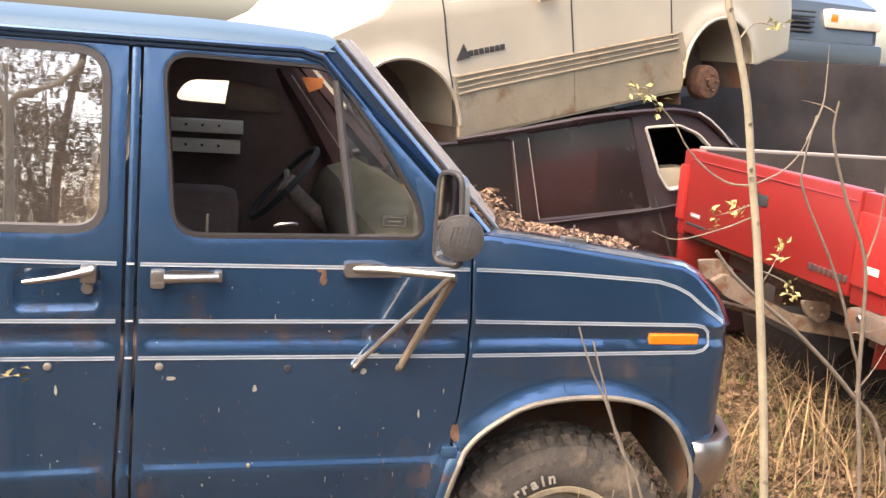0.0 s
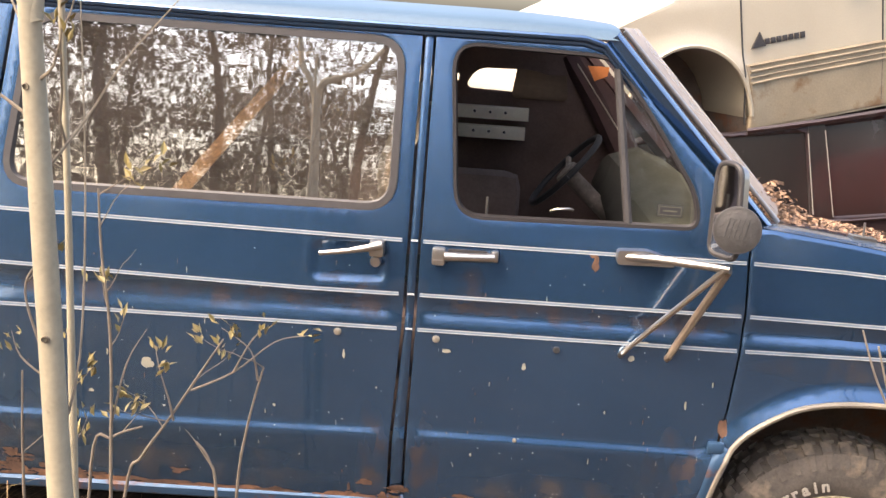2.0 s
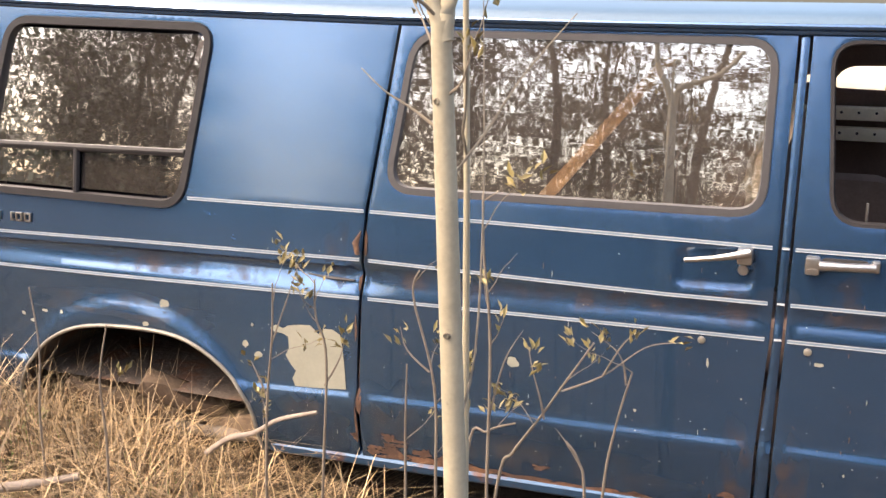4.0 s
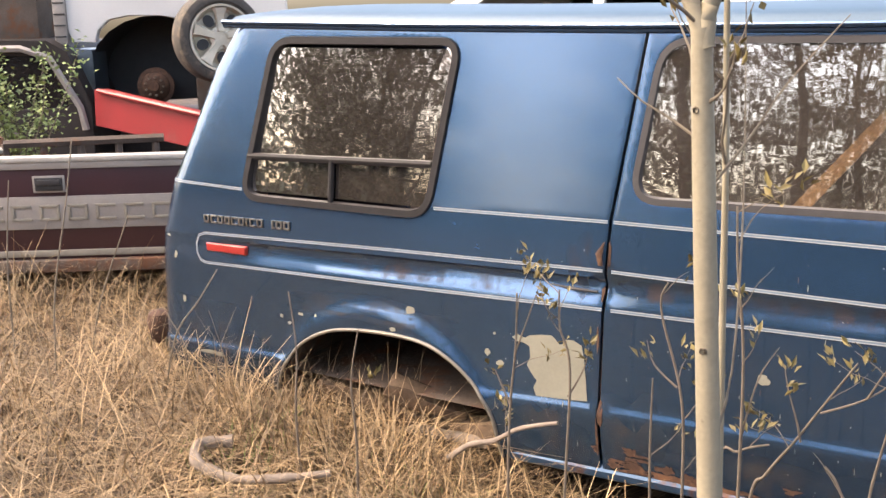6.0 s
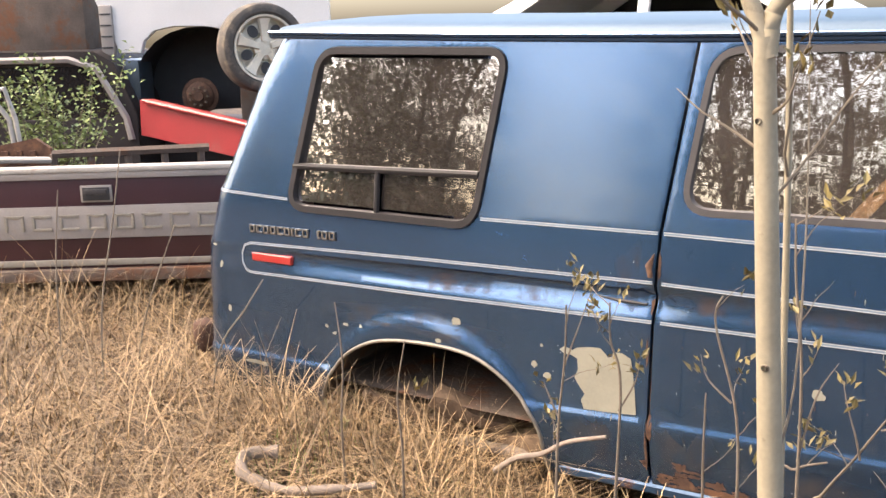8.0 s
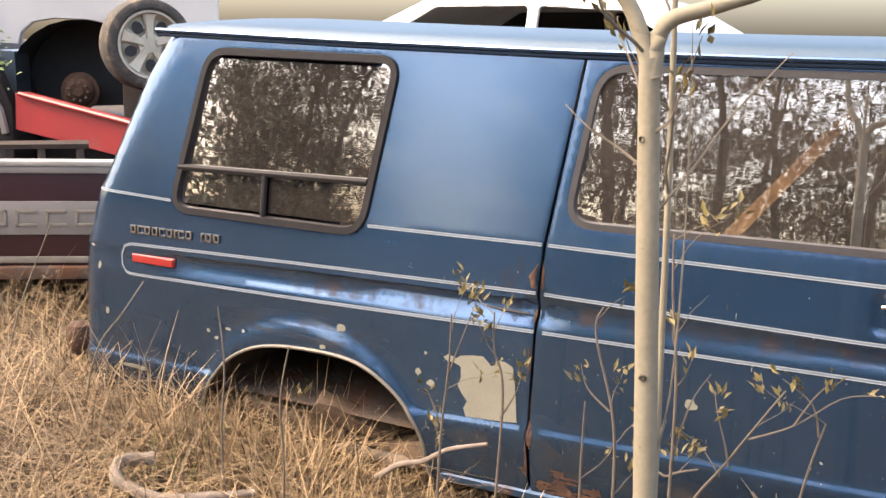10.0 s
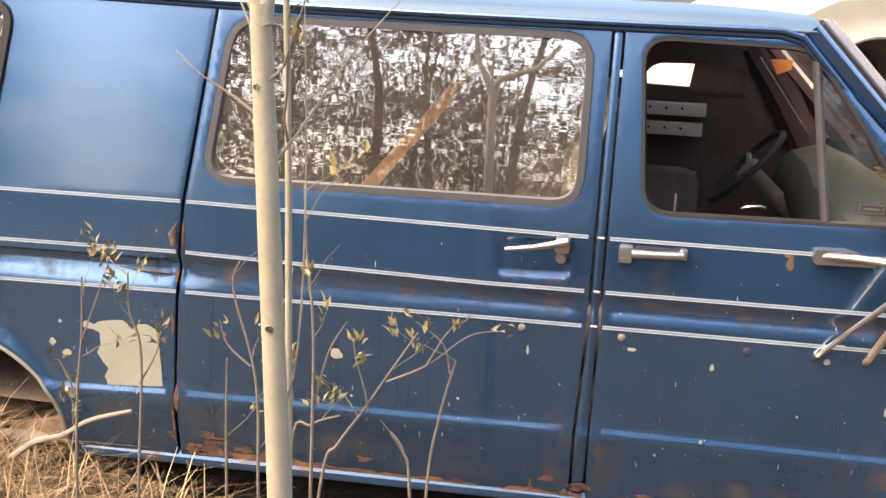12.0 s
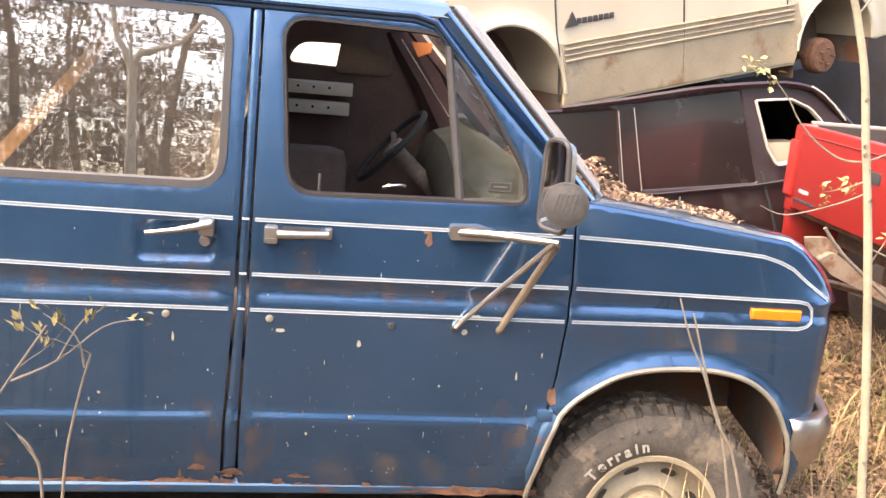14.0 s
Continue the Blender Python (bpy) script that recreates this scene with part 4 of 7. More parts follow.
# mirror on its arms
mirror = new("side_mirror")
mirror.parent = van
b = bmesh.new()
tube(b, [(-0.755, 0.0, 1.088), (-0.70, -0.03, 1.094), (-0.66, -0.06, 1.1), (-0.485, -0.175, 1.112)], [0.011, 0.012, 0.0125, 0.011], 10)
vpart("mirror_arm", b, M_CHROME, "bright steel mirror arm", mirror)
b = bmesh.new()
slab(b, rounded([(-0.762, 1.068), (-0.60, 1.072), (-0.62, 1.095), (-0.68, 1.112), (-0.762, 1.108)], 0.01), -0.02, 0.02)
vpart("mirror_bracket", b, M_CHROME, "bolted bracket", mirror)
for end, nm, ma in (((-0.718, 0.0, 0.806), "brace", M_CHROME), ((-0.585, 0.002, 0.806), "brace", M_STICKY)):
    b = bmesh.new()
    top = Vector((-0.50, -0.17, 1.108)) if ma is M_CHROME else Vector((-0.482, -0.14, 1.1))
    e = Vector(end)
    tube(b, [top, top.lerp(e, 0.5), top.lerp(e, 0.93), e + Vector((0, -0.012, 0.004)), e + Vector((-0.005, 0.01, -0.012))], [0.0085, 0.0085, 0.008, 0.009, 0.011] if ma is M_CHROME else [0.012, 0.012, 0.011, 0.01, 0.012], 8)
    vpart(nm, b, ma, "bright brace" if ma is M_CHROME else "rusty brace", mirror)
mc, mn = Vector((-0.515, -0.16, 1.27)), Vector((-0.89, -0.46, -0.1)).normalized()
mt = Vector((mn.y, -mn.x, 0))
mo = rounded([(-0.064, -0.125), (0.046, -0.125), (0.046, 0.12), (-0.044, 0.12)], [0.03, 0.03, 0.045, 0.035], 6)
b = bmesh.new()
fr = [mc + mt * u + Vector((0, 0, v)) for u, v in mo]
tube(b, fr + [fr[0], fr[1]], 0.008, 8)
vpart("mirror_frame", b, M_GASKET, parent=mirror)
b = bmesh.new()
b.faces.new([b.verts.new(mc + mt * u * 0.95 + Vector((0, 0, v * 0.95)) + mn * 0.003) for u, v in mo])
vpart("mirror_glass", b, M_MIRROR, "mirror glass", mirror)
b = bmesh.new()
rr = [[mc + mt * u * s + Vector((0, 0, v * s)) - mn * d for u, v in mo] for s, d in ((0.97, 0.0), (0.93, 0.03), (0.6, 0.045))]
vs = quad_sheet(b, rr, True)
b.faces.new(vs[-1])
vpart("mirror_back", b, M_CHROME, parent=mirror)
rc = Vector((-0.50, -0.25, 1.232))
rn = Vector((-0.3, -0.95, 0.12)).normalized()
q = rn.to_track_quat("Z", "Y").to_matrix().to_4x4()
b = bmesh.new()
lathe(b, [(0.0, -0.03), (0.045, -0.022), (0.057, -0.008), (0.061, 0.002), (0.060, 0.006), (0.056, 0.007)], (0, 0, 0), "z", 36)
b.transform(Matrix.Translation(rc) @ q)
vpart("round_mirror_housing", b, M_GASKET, parent=mirror)
b = bmesh.new()
lathe(b, [(0.057, 0.004), (0.043, 0.009), (0.02, 0.012), (0.001, 0.013)], (0, 0, 0), "z", 36)
b.transform(Matrix.Translation(rc) @ q)
vpart("round_mirror_glass", b, M_LENS, "dull ribbed round glass", mirror)
for k in range(5):
    b = bmesh.new()
    tube(b, [Vector((-0.03 + 0.012 * k, -0.022, 0.0125)), Vector((-0.02 + 0.012 * k, 0.028, 0.0125))], 0.0012, 5)
    b.transform(Matrix.Translation(rc) @ q)
    vpart("lens_rib", b, M_BLACK, parent=mirror)
mirror["label"] = "chrome towing mirror with a round blind-spot glass"

# lamps and badges
for lo, hi, ma, par, lab in (((0.18, 0.872), (0.347, 0.91), M_AMBER, fender, "amber side marker lamp"), ((-4.398, 0.822), (-4.172, 0.861), M_REDLENS, quarter_panel, "red side marker lamp")):
    b = bmesh.new()
    o = rounded([lo, (hi[0], lo[1]), hi, (lo[0], hi[1])], 0.008, 3)
    face = lambda x: skin(x, hi[1] + 0.03) + 0.001
    rows = [[(x, face(x) + 0.02, z) for x, z in o], [(x, face(x) - 0.002, z) for x, z in inset(o, 0.002)], [(x, face(x) - 0.006, z) for x, z in inset(o, 0.006)]]
    vs = quad_sheet(b, rows, True)
    b.faces.new(vs[-1])
    vpart("marker_lamp", b, ma, lab, par)
x = -4.40
for k, wdt in enumerate((0.03, 0.03, 0.03, 0.03, 0.03, 0.03, 0.012, 0.03, 0.03, 0.0, 0.014, 0.03, 0.03)):
    if wdt:
        b = bmesh.new()
        z0 = 0.942 + (x + 4.4) * 0.012
        for zz, hh in ((z0, 0.007), (z0 + 0.026, 0.007)):
            box(b, (x, skin(x, zz) - 0.006, zz), (x + wdt, skin(x, zz) + 0.002, zz + hh), 0.001)
        box(b, (x, skin(x, z0) - 0.006, z0), (x + 0.007, skin(x, z0) + 0.002, z0 + 0.033), 0.001)
        if wdt > 0.02 and k % 3 != 1:
            box(b, (x + wdt - 0.007, skin(x, z0) - 0.006, z0), (x + wdt, skin(x, z0) + 0.002, z0 + 0.033), 0.001)
        vpart("badge_bar", b, M_CHROME, "tarnished chrome badge piece", quarter_panel)
    x += (wdt or 0.03) + 0.009

# plugs, a hole, chips and filler
for x, z, r, ma, par in ((-1.541, 0.803, 0.011, M_TRIM, side_door), (-1.254, 0.803, 0.011, M_TRIM, front_door), (-0.906, 0.799, 0.010, M_GASKET, front_door), (-1.004, 0.511, 0.006, M_TRIM, front_door)):
    b = bmesh.new()
    lathe(b, [(0.0, -0.006), (r * 0.6, -0.006), (r * 0.7, -0.004), (r, -0.003), (r, 0.01)], (x, skin(x, z), z), "y", 18)
    vpart("body_plug", b, ma, parent=par)
b = bmesh.new()
lathe(b, [(0.0, -0.0068), (0.0075, -0.0072), (0.008, -0.0055)], (-0.906, skin(-0.906, 0.799), 0.799), "y", 14)
vpart("bolt_hole", b, M_BLACK, parent=front_door)


def blob(x, z, rx, rz, material, par, name="paint_chip", seed=1, lift=0.0015, n=18, rough=0.5):
    """A ragged flake of bare filler or rust lying on the paint."""
    rnd = random.Random(seed)
    if name == "paint_chip":
        rx, rz = rx * 0.72, rz * 0.72
    b = bmesh.new()
    ph = rnd.random() * 50
    rows = []
    for s in (1.0, 0.55, 0.02):
        row = []
        for k in range(n):
            a = 2 * math.pi * k / n
            f = s * (1 + rough * noise.noise((math.cos(a) * 1.6 + ph, math.sin(a) * 1.6, ph)))
            px, pz = x + rx * f * math.cos(a), z + rz * f * math.sin(a)
            row.append((px, skin(px, pz) - lift, pz))
        rows.append(row)
    fade = b.verts.layers.float.new("fade")
    for ring, k in zip(quad_sheet(b, rows, True), (0.0, 1.0, 1.0)):
        for v in ring:
            v[fade] = k
    return vpart(name, b, material, parent=par)


PATCH = [(-2.951, 0.668), (-2.93, 0.682), (-2.90, 0.672), (-2.885, 0.683), (-2.84, 0.692), (-2.80, 0.695), (-2.785, 0.683), (-2.77, 0.668), (-2.755, 0.672), (-2.752, 0.688), (-2.72, 0.690), (-2.69, 0.676), (-2.682, 0.63), (-2.676, 0.56), (-2.672, 0.487), (-2.72, 0.482), (-2.80, 0.476), (-2.862, 0.472), (-2.872, 0.50), (-2.858, 0.527), (-2.878, 0.55), (-2.895, 0.578), (-2.882, 0.606), (-2.884, 0.645), (-2.905, 0.654), (-2.935, 0.656)]
b = bmesh.new()
delta = dense(PATCH, 0.02)
panel(b, delta, [], lambda x, z: skin(x, z) - 0.002, 0.04, 0, 0.0)
vpart("filler_patch", b, M_PRIMER, "large patch of bare beige filler", quarter_panel)
for i, (x, z, rx, rz) in enumerate(((-3.373, 0.705, 0.03, 0.02), (-3.44, 0.628, 0.02, 0.012), (-3.05, 0.60, 0.014, 0.02), (-3.0, 0.565, 0.02, 0.014), (-4.0, 0.60, 0.012, 0.01), (-3.96, 0.575, 0.014, 0.01), (-3.9, 0.62, 0.02, 0.009), (-3.82, 0.625, 0.012, 0.008), (-3.02, 0.67, 0.008, 0.008), (-4.40, 0.385, 0.10, 0.014), (-4.55, 0.60, 0.015, 0.02), (-4.58, 0.79, 0.012, 0.02), (-4.62, 0.87, 0.02, 0.006))):
    blob(x, z, rx, rz, M_PRIMER, quarter_panel, seed=i + 3)
for i, (x, z, rx, rz) in enumerate(((-2.10, 0.66, 0.025, 0.022), (-2.27, 0.56, 0.012, 0.008), (-1.52, 0.735, 0.005, 0.02), (-1.72, 0.56, 0.006, 0.006), (-2.05, 0.53, 0.007, 0.005), (-2.22, 0.685, 0.004, 0.013), (-1.42, 0.64, 0.004, 0.004))):
    blob(x, z, rx, rz, M_PRIMER, side_door, seed=i + 33)
for i, (x, z, rx, rz) in enumerate(((-1.222, 0.77, 0.016, 0.009), (-0.995, 0.738, 0.008, 0.015), (-1.13, 0.455, 0.004, 0.006), (-0.52, 0.66, 0.004, 0.016), (-0.75, 0.62, 0.004, 0.006), (-0.69, 0.79, 0.012, 0.012), (-0.66, 0.84, 0.02, 0.006), (-0.45, 0.73, 0.003, 0.012))):
    blob(x, z, rx, rz, M_PRIMER, front_door, seed=i + 53)
for i, (x, z, rx, rz) in enumerate(((-0.826, 1.082, 0.016, 0.012), (-0.815, 1.055, 0.014, 0.025))):
    blob(x, z, rx * 0.7, rz * 0.8, M_RUST_DARK, front_door, "rust_spot", seed=i + 73)
for i, (x, z, rx, rz) in enumerate(((-2.595, 0.98, 0.014, 0.05), (-2.62, 0.86, 0.012, 0.035), (-2.63, 0.70, 0.01, 0.05), (-2.62, 0.45, 0.02, 0.05), (-2.635, 0.36, 0.012, 0.08))):
    blob(x - 0.004, z, rx * 0.42, rz * 0.8, M_RUST_DARK, quarter_panel, "rust_spot", seed=i + 83)
for i in range(46):
    rnd = random.Random(200 + i)
    xx = rnd.choice((rnd.uniform(-2.5, -0.5), rnd.gauss(-1.36, 0.12), rnd.gauss(-2.55, 0.1)))
    blob(xx, 0.27 + 0.07 * rnd.random() ** 2, rnd.uniform(0.006, 0.03), rnd.uniform(0.003, 0.012), M_RUST_DARK, quarter_panel if xx < -2.62 else side_door if xx < -1.35 else front_door, "rust_spot", seed=i + 95, rough=1.1)
blob(-0.405, 0.60, 0.012, 0.03, M_RUST_DARK, fender, "rust_spot", 120)
# rust along the foot of the doors, grime in the groove and under the handles
for i in range(16):
    rnd = random.Random(400 + i)
    xx = -2.5 + 0.135 * i
    blob(xx, 0.268 + 0.008 * rnd.random(), rnd.uniform(0.06, 0.13), rnd.uniform(0.006, 0.016), M_RUST if i % 3 else M_RUST_DARK, side_door if xx < -1.35 else front_door, "rust_streak", seed=i + 410, n=30, rough=1.3, lift=0.0012)
for i, (x, z, rx, rz, ma, par) in enumerate(((-1.48, 0.90, 0.11, 0.05, M_GRIME, side_door), (-1.50, 0.955, 0.09, 0.03, M_GRIME, side_door), (-1.9, 0.885, 0.3, 0.04, M_GRIME, side_door), (-2.35, 0.88, 0.2, 0.045, M_GRIME, side_door),
        (-1.18, 0.95, 0.07, 0.07, M_GRIME, front_door), (-0.95, 0.895, 0.3, 0.04, M_GRIME, front_door), (-0.55, 0.90, 0.14, 0.04, M_GRIME, front_door), (-1.42, 0.42, 0.045, 0.15, M_GRIME, side_door), (-1.27, 0.40, 0.05, 0.16, M_GRIME, front_door),
        (-2.5, 0.40, 0.1, 0.13, M_DUST, side_door), (-2.0, 0.33, 0.4, 0.07, M_DUST, side_door), (-0.9, 0.34, 0.36, 0.07, M_DUST, front_door), (-0.55, 0.45, 0.09, 0.12, M_GRIME, front_door), (-3.3, 0.845, 0.5, 0.045, M_GRIME, quarter_panel),
        (-4.2, 0.845, 0.2, 0.04, M_GRIME, quarter_panel), (-4.4, 0.46, 0.26, 0.14, M_DUST, quarter_panel), (-2.8, 0.36, 0.14, 0.11, M_DUST, quarter_panel), (-3.55, 0.68, 0.4, 0.05, M_DUST, quarter_panel), (-2.7, 0.93, 0.05, 0.12, M_GRIME, quarter_panel), (0.0, 0.80, 0.3, 0.04, M_DUST, fender))):
    blob(x, z, rx, rz, ma, par, "grime_stain", seed=i + 440, n=36, rough=0.7, lift=0.0010)
def specks(par, x0, x1, n, seed, material, name):
    """Small flecks and short drips scattered over the lower side."""
    rnd = random.Random(seed)
    b = bmesh.new()
    for i in range(n):
        x, z = rnd.uniform(x0, x1), 0.3 + 0.74 * rnd.random() ** 1.3
        rx, rz = rnd.uniform(0.0008, 0.0026), rnd.uniform(0.001, 0.003)
        if rnd.random() < 0.3:
            rz *= rnd.uniform(2, 5)
            rx *= 0.6
        ring = []
        for q in range(7):
            a = 2 * math.pi * q / 7
            f = rnd.uniform(0.6, 1.2)
            px, pz = x + rx * f * math.cos(a), z + rz * f * math.sin(a)
            ring.append(b.verts.new((px, skin(px, pz) - 0.0015, pz)))
        b.faces.new(ring)
    return tagged(vpart(name, b, material, parent=par), kind="stuff")


specks(side_door, -2.55, -1.4, 55, 601, M_PRIMER, "paint_speckle")
specks(front_door, -1.28, -0.45, 50, 602, M_PRIMER, "paint_speckle")
specks(quarter_panel, -3.0, -2.68, 30, 603, M_PRIMER, "paint_speckle")
specks(side_door, -2.55, -1.4, 70, 604, M_RUST_DARK, "rust_speckle")
specks(front_door, -1.28, -0.45, 70, 605, M_RUST_DARK, "rust_speckle")
# torn strip of body trim near the rear seam
b = bmesh.new()
tube(b, [(-2.80, -0.004, 0.872), (-2.72, -0.012, 0.868), (-2.63, -0.01, 0.866)], [0.004, 0.012, 0.008], 8, True, 0.5)
vpart("loose_trim", b, M_GASKET, parent=quarter_panel)
b = bmesh.new()
tube(b, [(-2.61, -0.005, 1.03), (-2.625, -0.016, 0.99), (-2.62, -0.012, 0.955)], [0.003, 0.012, 0.014], 8, True, 0.5)
vpart("bent_flap", b, M_RUST_DARK, parent=quarter_panel)

# ---- inside the van ----
M_TAG = mat("faded_orange_tag", (0.5, 0.17, 0.05), 0.8, 0, 0, 0.2, 12)
def seat(x, y, yaw, ma):
    s = thing("bucket_seat", pose(x, y, 0.36, 0, 0, yaw), "worn high-backed vehicle seat inside the van", "seat", "seats in the van")
    b = bmesh.new()
    box(b, (-0.25, -0.24, 0.25), (0.25, 0.24, 0.42), 0.06)
    part("cushion", b, ma, s)
    b = bmesh.new()
    box(b, (-0.33, -0.23, 0.36), (-0.17, 0.23, 0.98), 0.06)
    part("backrest", b, ma, s)
    b = bmesh.new()
    box(b, (-0.2, -0.2, 0.0), (0.2, 0.2, 0.26), 0.01)
    part("pedestal", b, M_INTERIOR, s)


seat(-1.18, 1.5, 0, M_INTERIOR)
seat(-1.25, 0.55, 0, M_INTERIOR)
b = bmesh.new()
rows = []
for y in np.linspace(0.14, 1.9, 9):
    bulge = 0.05 if 1.2 < y < 1.8 else 0.0
    rows.append([(-0.36, y, 1.16), (-0.5, y, 1.17 + bulge), (-0.62, y, 1.13 + bulge), (-0.66, y, 1.02), (-0.6, y, 0.85), (-0.42, y, 0.8)])
quad_sheet(b, rows)
vpart("dashboard", b, M_SEAT, "faded grey dashboard")
sw = new("steering_wheel")
sw.parent = van
scx, scn = Vector((-0.815, 1.5, 1.12)), Vector((-0.75, 0, 0.66)).normalized()
qq = Matrix.Translation(scx) @ scn.to_track_quat("Z", "Y").to_matrix().to_4x4()
b = bmesh.new()
tube(b, [(0.195 * math.cos(a), 0.195 * math.sin(a), 0) for a in np.linspace(0, 2 * math.pi, 37)], 0.0135, 8)
b.transform(qq)
vpart("wheel_rim", b, M_BLACK, parent=sw)
b = bmesh.new()
for a in (0.2, math.pi - 0.2):
    tube(b, [(0, 0, -0.02), (0.19 * math.cos(a), 0.19 * math.sin(a), 0)], 0.014, 6)
lathe(b, [(0.0, 0.01), (0.05, 0.0), (0.06, -0.03)], (0, 0, 0), "z", 20)
tube(b, [(0, 0, -0.03), (0.05, 0, -0.35)], 0.035, 10)
b.transform(qq)
vpart("hub_and_column", b, M_HUB, "pale torn wheel hub and column", sw)
sw["label"] = "large steering wheel with a torn pale hub"
for z0, x1 in ((1.278, -0.975), (1.190, -0.985)):
    b = bmesh.new()
    rows = []
    for x in (-1.75, -1.4, x1):
        rows.append([(x, 1.9, z0), (x, 1.86, z0 + 0.002), (x, 1.85, z0 + 0.02), (x, 1.855, z0 + 0.055), (x, 1.9, z0 + 0.06)])
    vs = quad_sheet(b, rows)
    b.faces.new(vs[-1])
    beam = tagged(mesh_object("steel_beam", b, M_ALU), "pale drilled steel beam lying inside the van", "beam", "beams in the van")
    for k in range(3):
        b = bmesh.new()
        lathe(b, [(0.0, -0.002), (0.006, -0.002), (0.006, 0.001)], (-1.22 + 0.07 * k, 1.849, z0 + 0.035), "y", 10)
        part("bolt_hole", b, M_BLACK, beam)
bench = thing("bench_seat", pose(-1.3, 1.42, 0.36), "low grey bench seat inside the van", "seat", "seats in the van")
b = bmesh.new()
box(b, (-0.5, -0.08, 0.3), (0.30, 0.08, 0.75), 0.07)
part("backrest", b, M_INTERIOR, bench)
b = bmesh.new()
box(b, (-0.5, -0.5, 0.2), (0.30, -0.05, 0.4), 0.05)
part("cushion", b, M_SEAT, bench)
b = bmesh.new()
box(b, (-0.45, -0.45, 0.0), (0.25, 0.05, 0.22), 0.01)
part("base", b, M_INTERIOR, bench)
b = bmesh.new()
tube(b, [(-0.95, 0.135, 1.178), (-0.935, 0.125, 1.186), (-0.9, 0.125, 1.19), (-0.885, 0.135, 1.186)], 0.0045, 8)
vpart("inner_handle", b, M_CHROME, "small bright inner door handle", front_door)
b = bmesh.new()
slab(b, rounded([(-1.06, 1.38), (-0.80, 1.38), (-0.82, 1.53), (-1.04, 1.53)], 0.03), 1.90, 1.905)
vpart("far_window_shade", b, M_TRANSLUCENT, "dusty pane of the far window")
b = bmesh.new()
tube(b, [(-0.80, 1.92, 1.60), (-0.64, 1.90, 1.38), (-0.52, 1.86, 1.16)], [0.065, 0.075, 0.065], 8)
vpart("far_pillar_trim", b, M_WINE, "wine-red trim of the far pillar")
b = bmesh.new()
tube(b, [(-0.797, 1.6, 1.562), (-0.566, 1.6, 1.254)], 0.006, 6, True, 0.4)
vpart("seat_belt", b, M_CREAM, "taut pale seat belt")
b = bmesh.new()
slab(b, [(-0.735, 1.55), (-0.70, 1.485), (-0.645, 1.51), (-0.64, 1.55)], 1.79, 1.80)
vpart("orange_label", b, M_TAG, "orange tag by the far window")
b = bmesh.new()
slab(b, [(-2.18, 1.05), (-2.125, 1.05), (-1.69, 1.585), (-1.735, 1.585)], 0.22, 0.255)
tagged(mesh_object("wooden_board", b, M_WOOD), "raw wooden board leaning inside the side window", "board")
b = bmesh.new()
rows = []
for k, z in enumerate(np.linspace(1.12, 1.52, 8)):
    rows.append([(-1.475 + 0.012 * (k - 2) * (k > 2) + 0.018 * s + 0.006 * math.sin(k * 1.7), 0.24 + 0.018 * math.sin(s * 1.9), z) for s in range(6)])
quad_sheet(b, rows)
vpart("curtain", b, M_CREAM, "cream curtain drawn to the edge of the window")
# unseen pleated sheet, added so daylight shines through and lifts the dark inside
b = bmesh.new()
rows = []
for k, z in enumerate(np.linspace(1.13, 1.64, 6)):
    rows.append([(x, 1.83 + 0.012 * math.sin(x * 46 + 0.4 * k), z) for x in np.linspace(-2.52, -1.45, 90)])
quad_sheet(b, rows)
vpart("far_fill_sheet", b, M_TRANSLUCENT, "translucent brown sheet added over the far opening to lift the light inside")
# unseen sheet across the van, added behind the cabin so that it reads dark
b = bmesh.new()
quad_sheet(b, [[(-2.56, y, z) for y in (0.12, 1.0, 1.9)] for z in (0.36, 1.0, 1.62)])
vpart("cabin_dark_sheet", b, M_INTERIOR)


# ---- wrecks around the van ----
def wreck(name, m, label, category, outline, windows, width, paint, side=None, step=0.09, glass=None, crown=0.03, strip_mat=None, openings=()):
    """A car body: two pressed sides with window openings, and the sheet over roof, bonnet and ends."""
    w = thing(name, m, label, category, "wrecked vehicles")
    f = side or (lambda x, z: 0.0)
    b = panel(bmesh.new(), outline, list(windows) + list(openings), f, step, 0.03, 0.006)
    part("near_side", b, paint, w)
    b = panel(bmesh.new(), outline, windows, lambda x, z: width - f(x, z), step * 2.2, 0.03, 0.006, -1)
    part("far_side", b, paint, w)
    b = bmesh.new()
    o = dense(outline, 0.1)
    o = o + [o[0]]
    cz = sum(p[1] for p in o) / len(o)
    rows = []
    for x, z in o:
        y0 = f(x, z)
        up = crown if z > cz else 0.0
        rows.append([(x, y0 + s * (width - 2 * y0), z + up * (1 - (2 * s - 1) ** 2)) for s in (0, 0.03, 0.15, 0.35, 0.65, 0.85, 0.97, 1)])
    quad_sheet(b, rows)
    part("body_sheet", b, strip_mat or paint, w)
    for win in windows:
        b = bmesh.new()
        b.faces.new([b.verts.new((x, f(x, z) + 0.012, z)) for x, z in win])
        part("window", b, glass or M_GLASS_DARK, w)
    return w


def arch_pts(cx, cz, r, n=12, squash=1.0):
    return [(cx + r * math.cos(a), cz + r * squash * math.sin(a)) for a in np.linspace(math.pi, 0, n)]


def line_on(parent, name, pts, r, material, label=""):
    b = bmesh.new()
    tube(b, pts, r, 6)
    return part(name, b, material, parent, label)


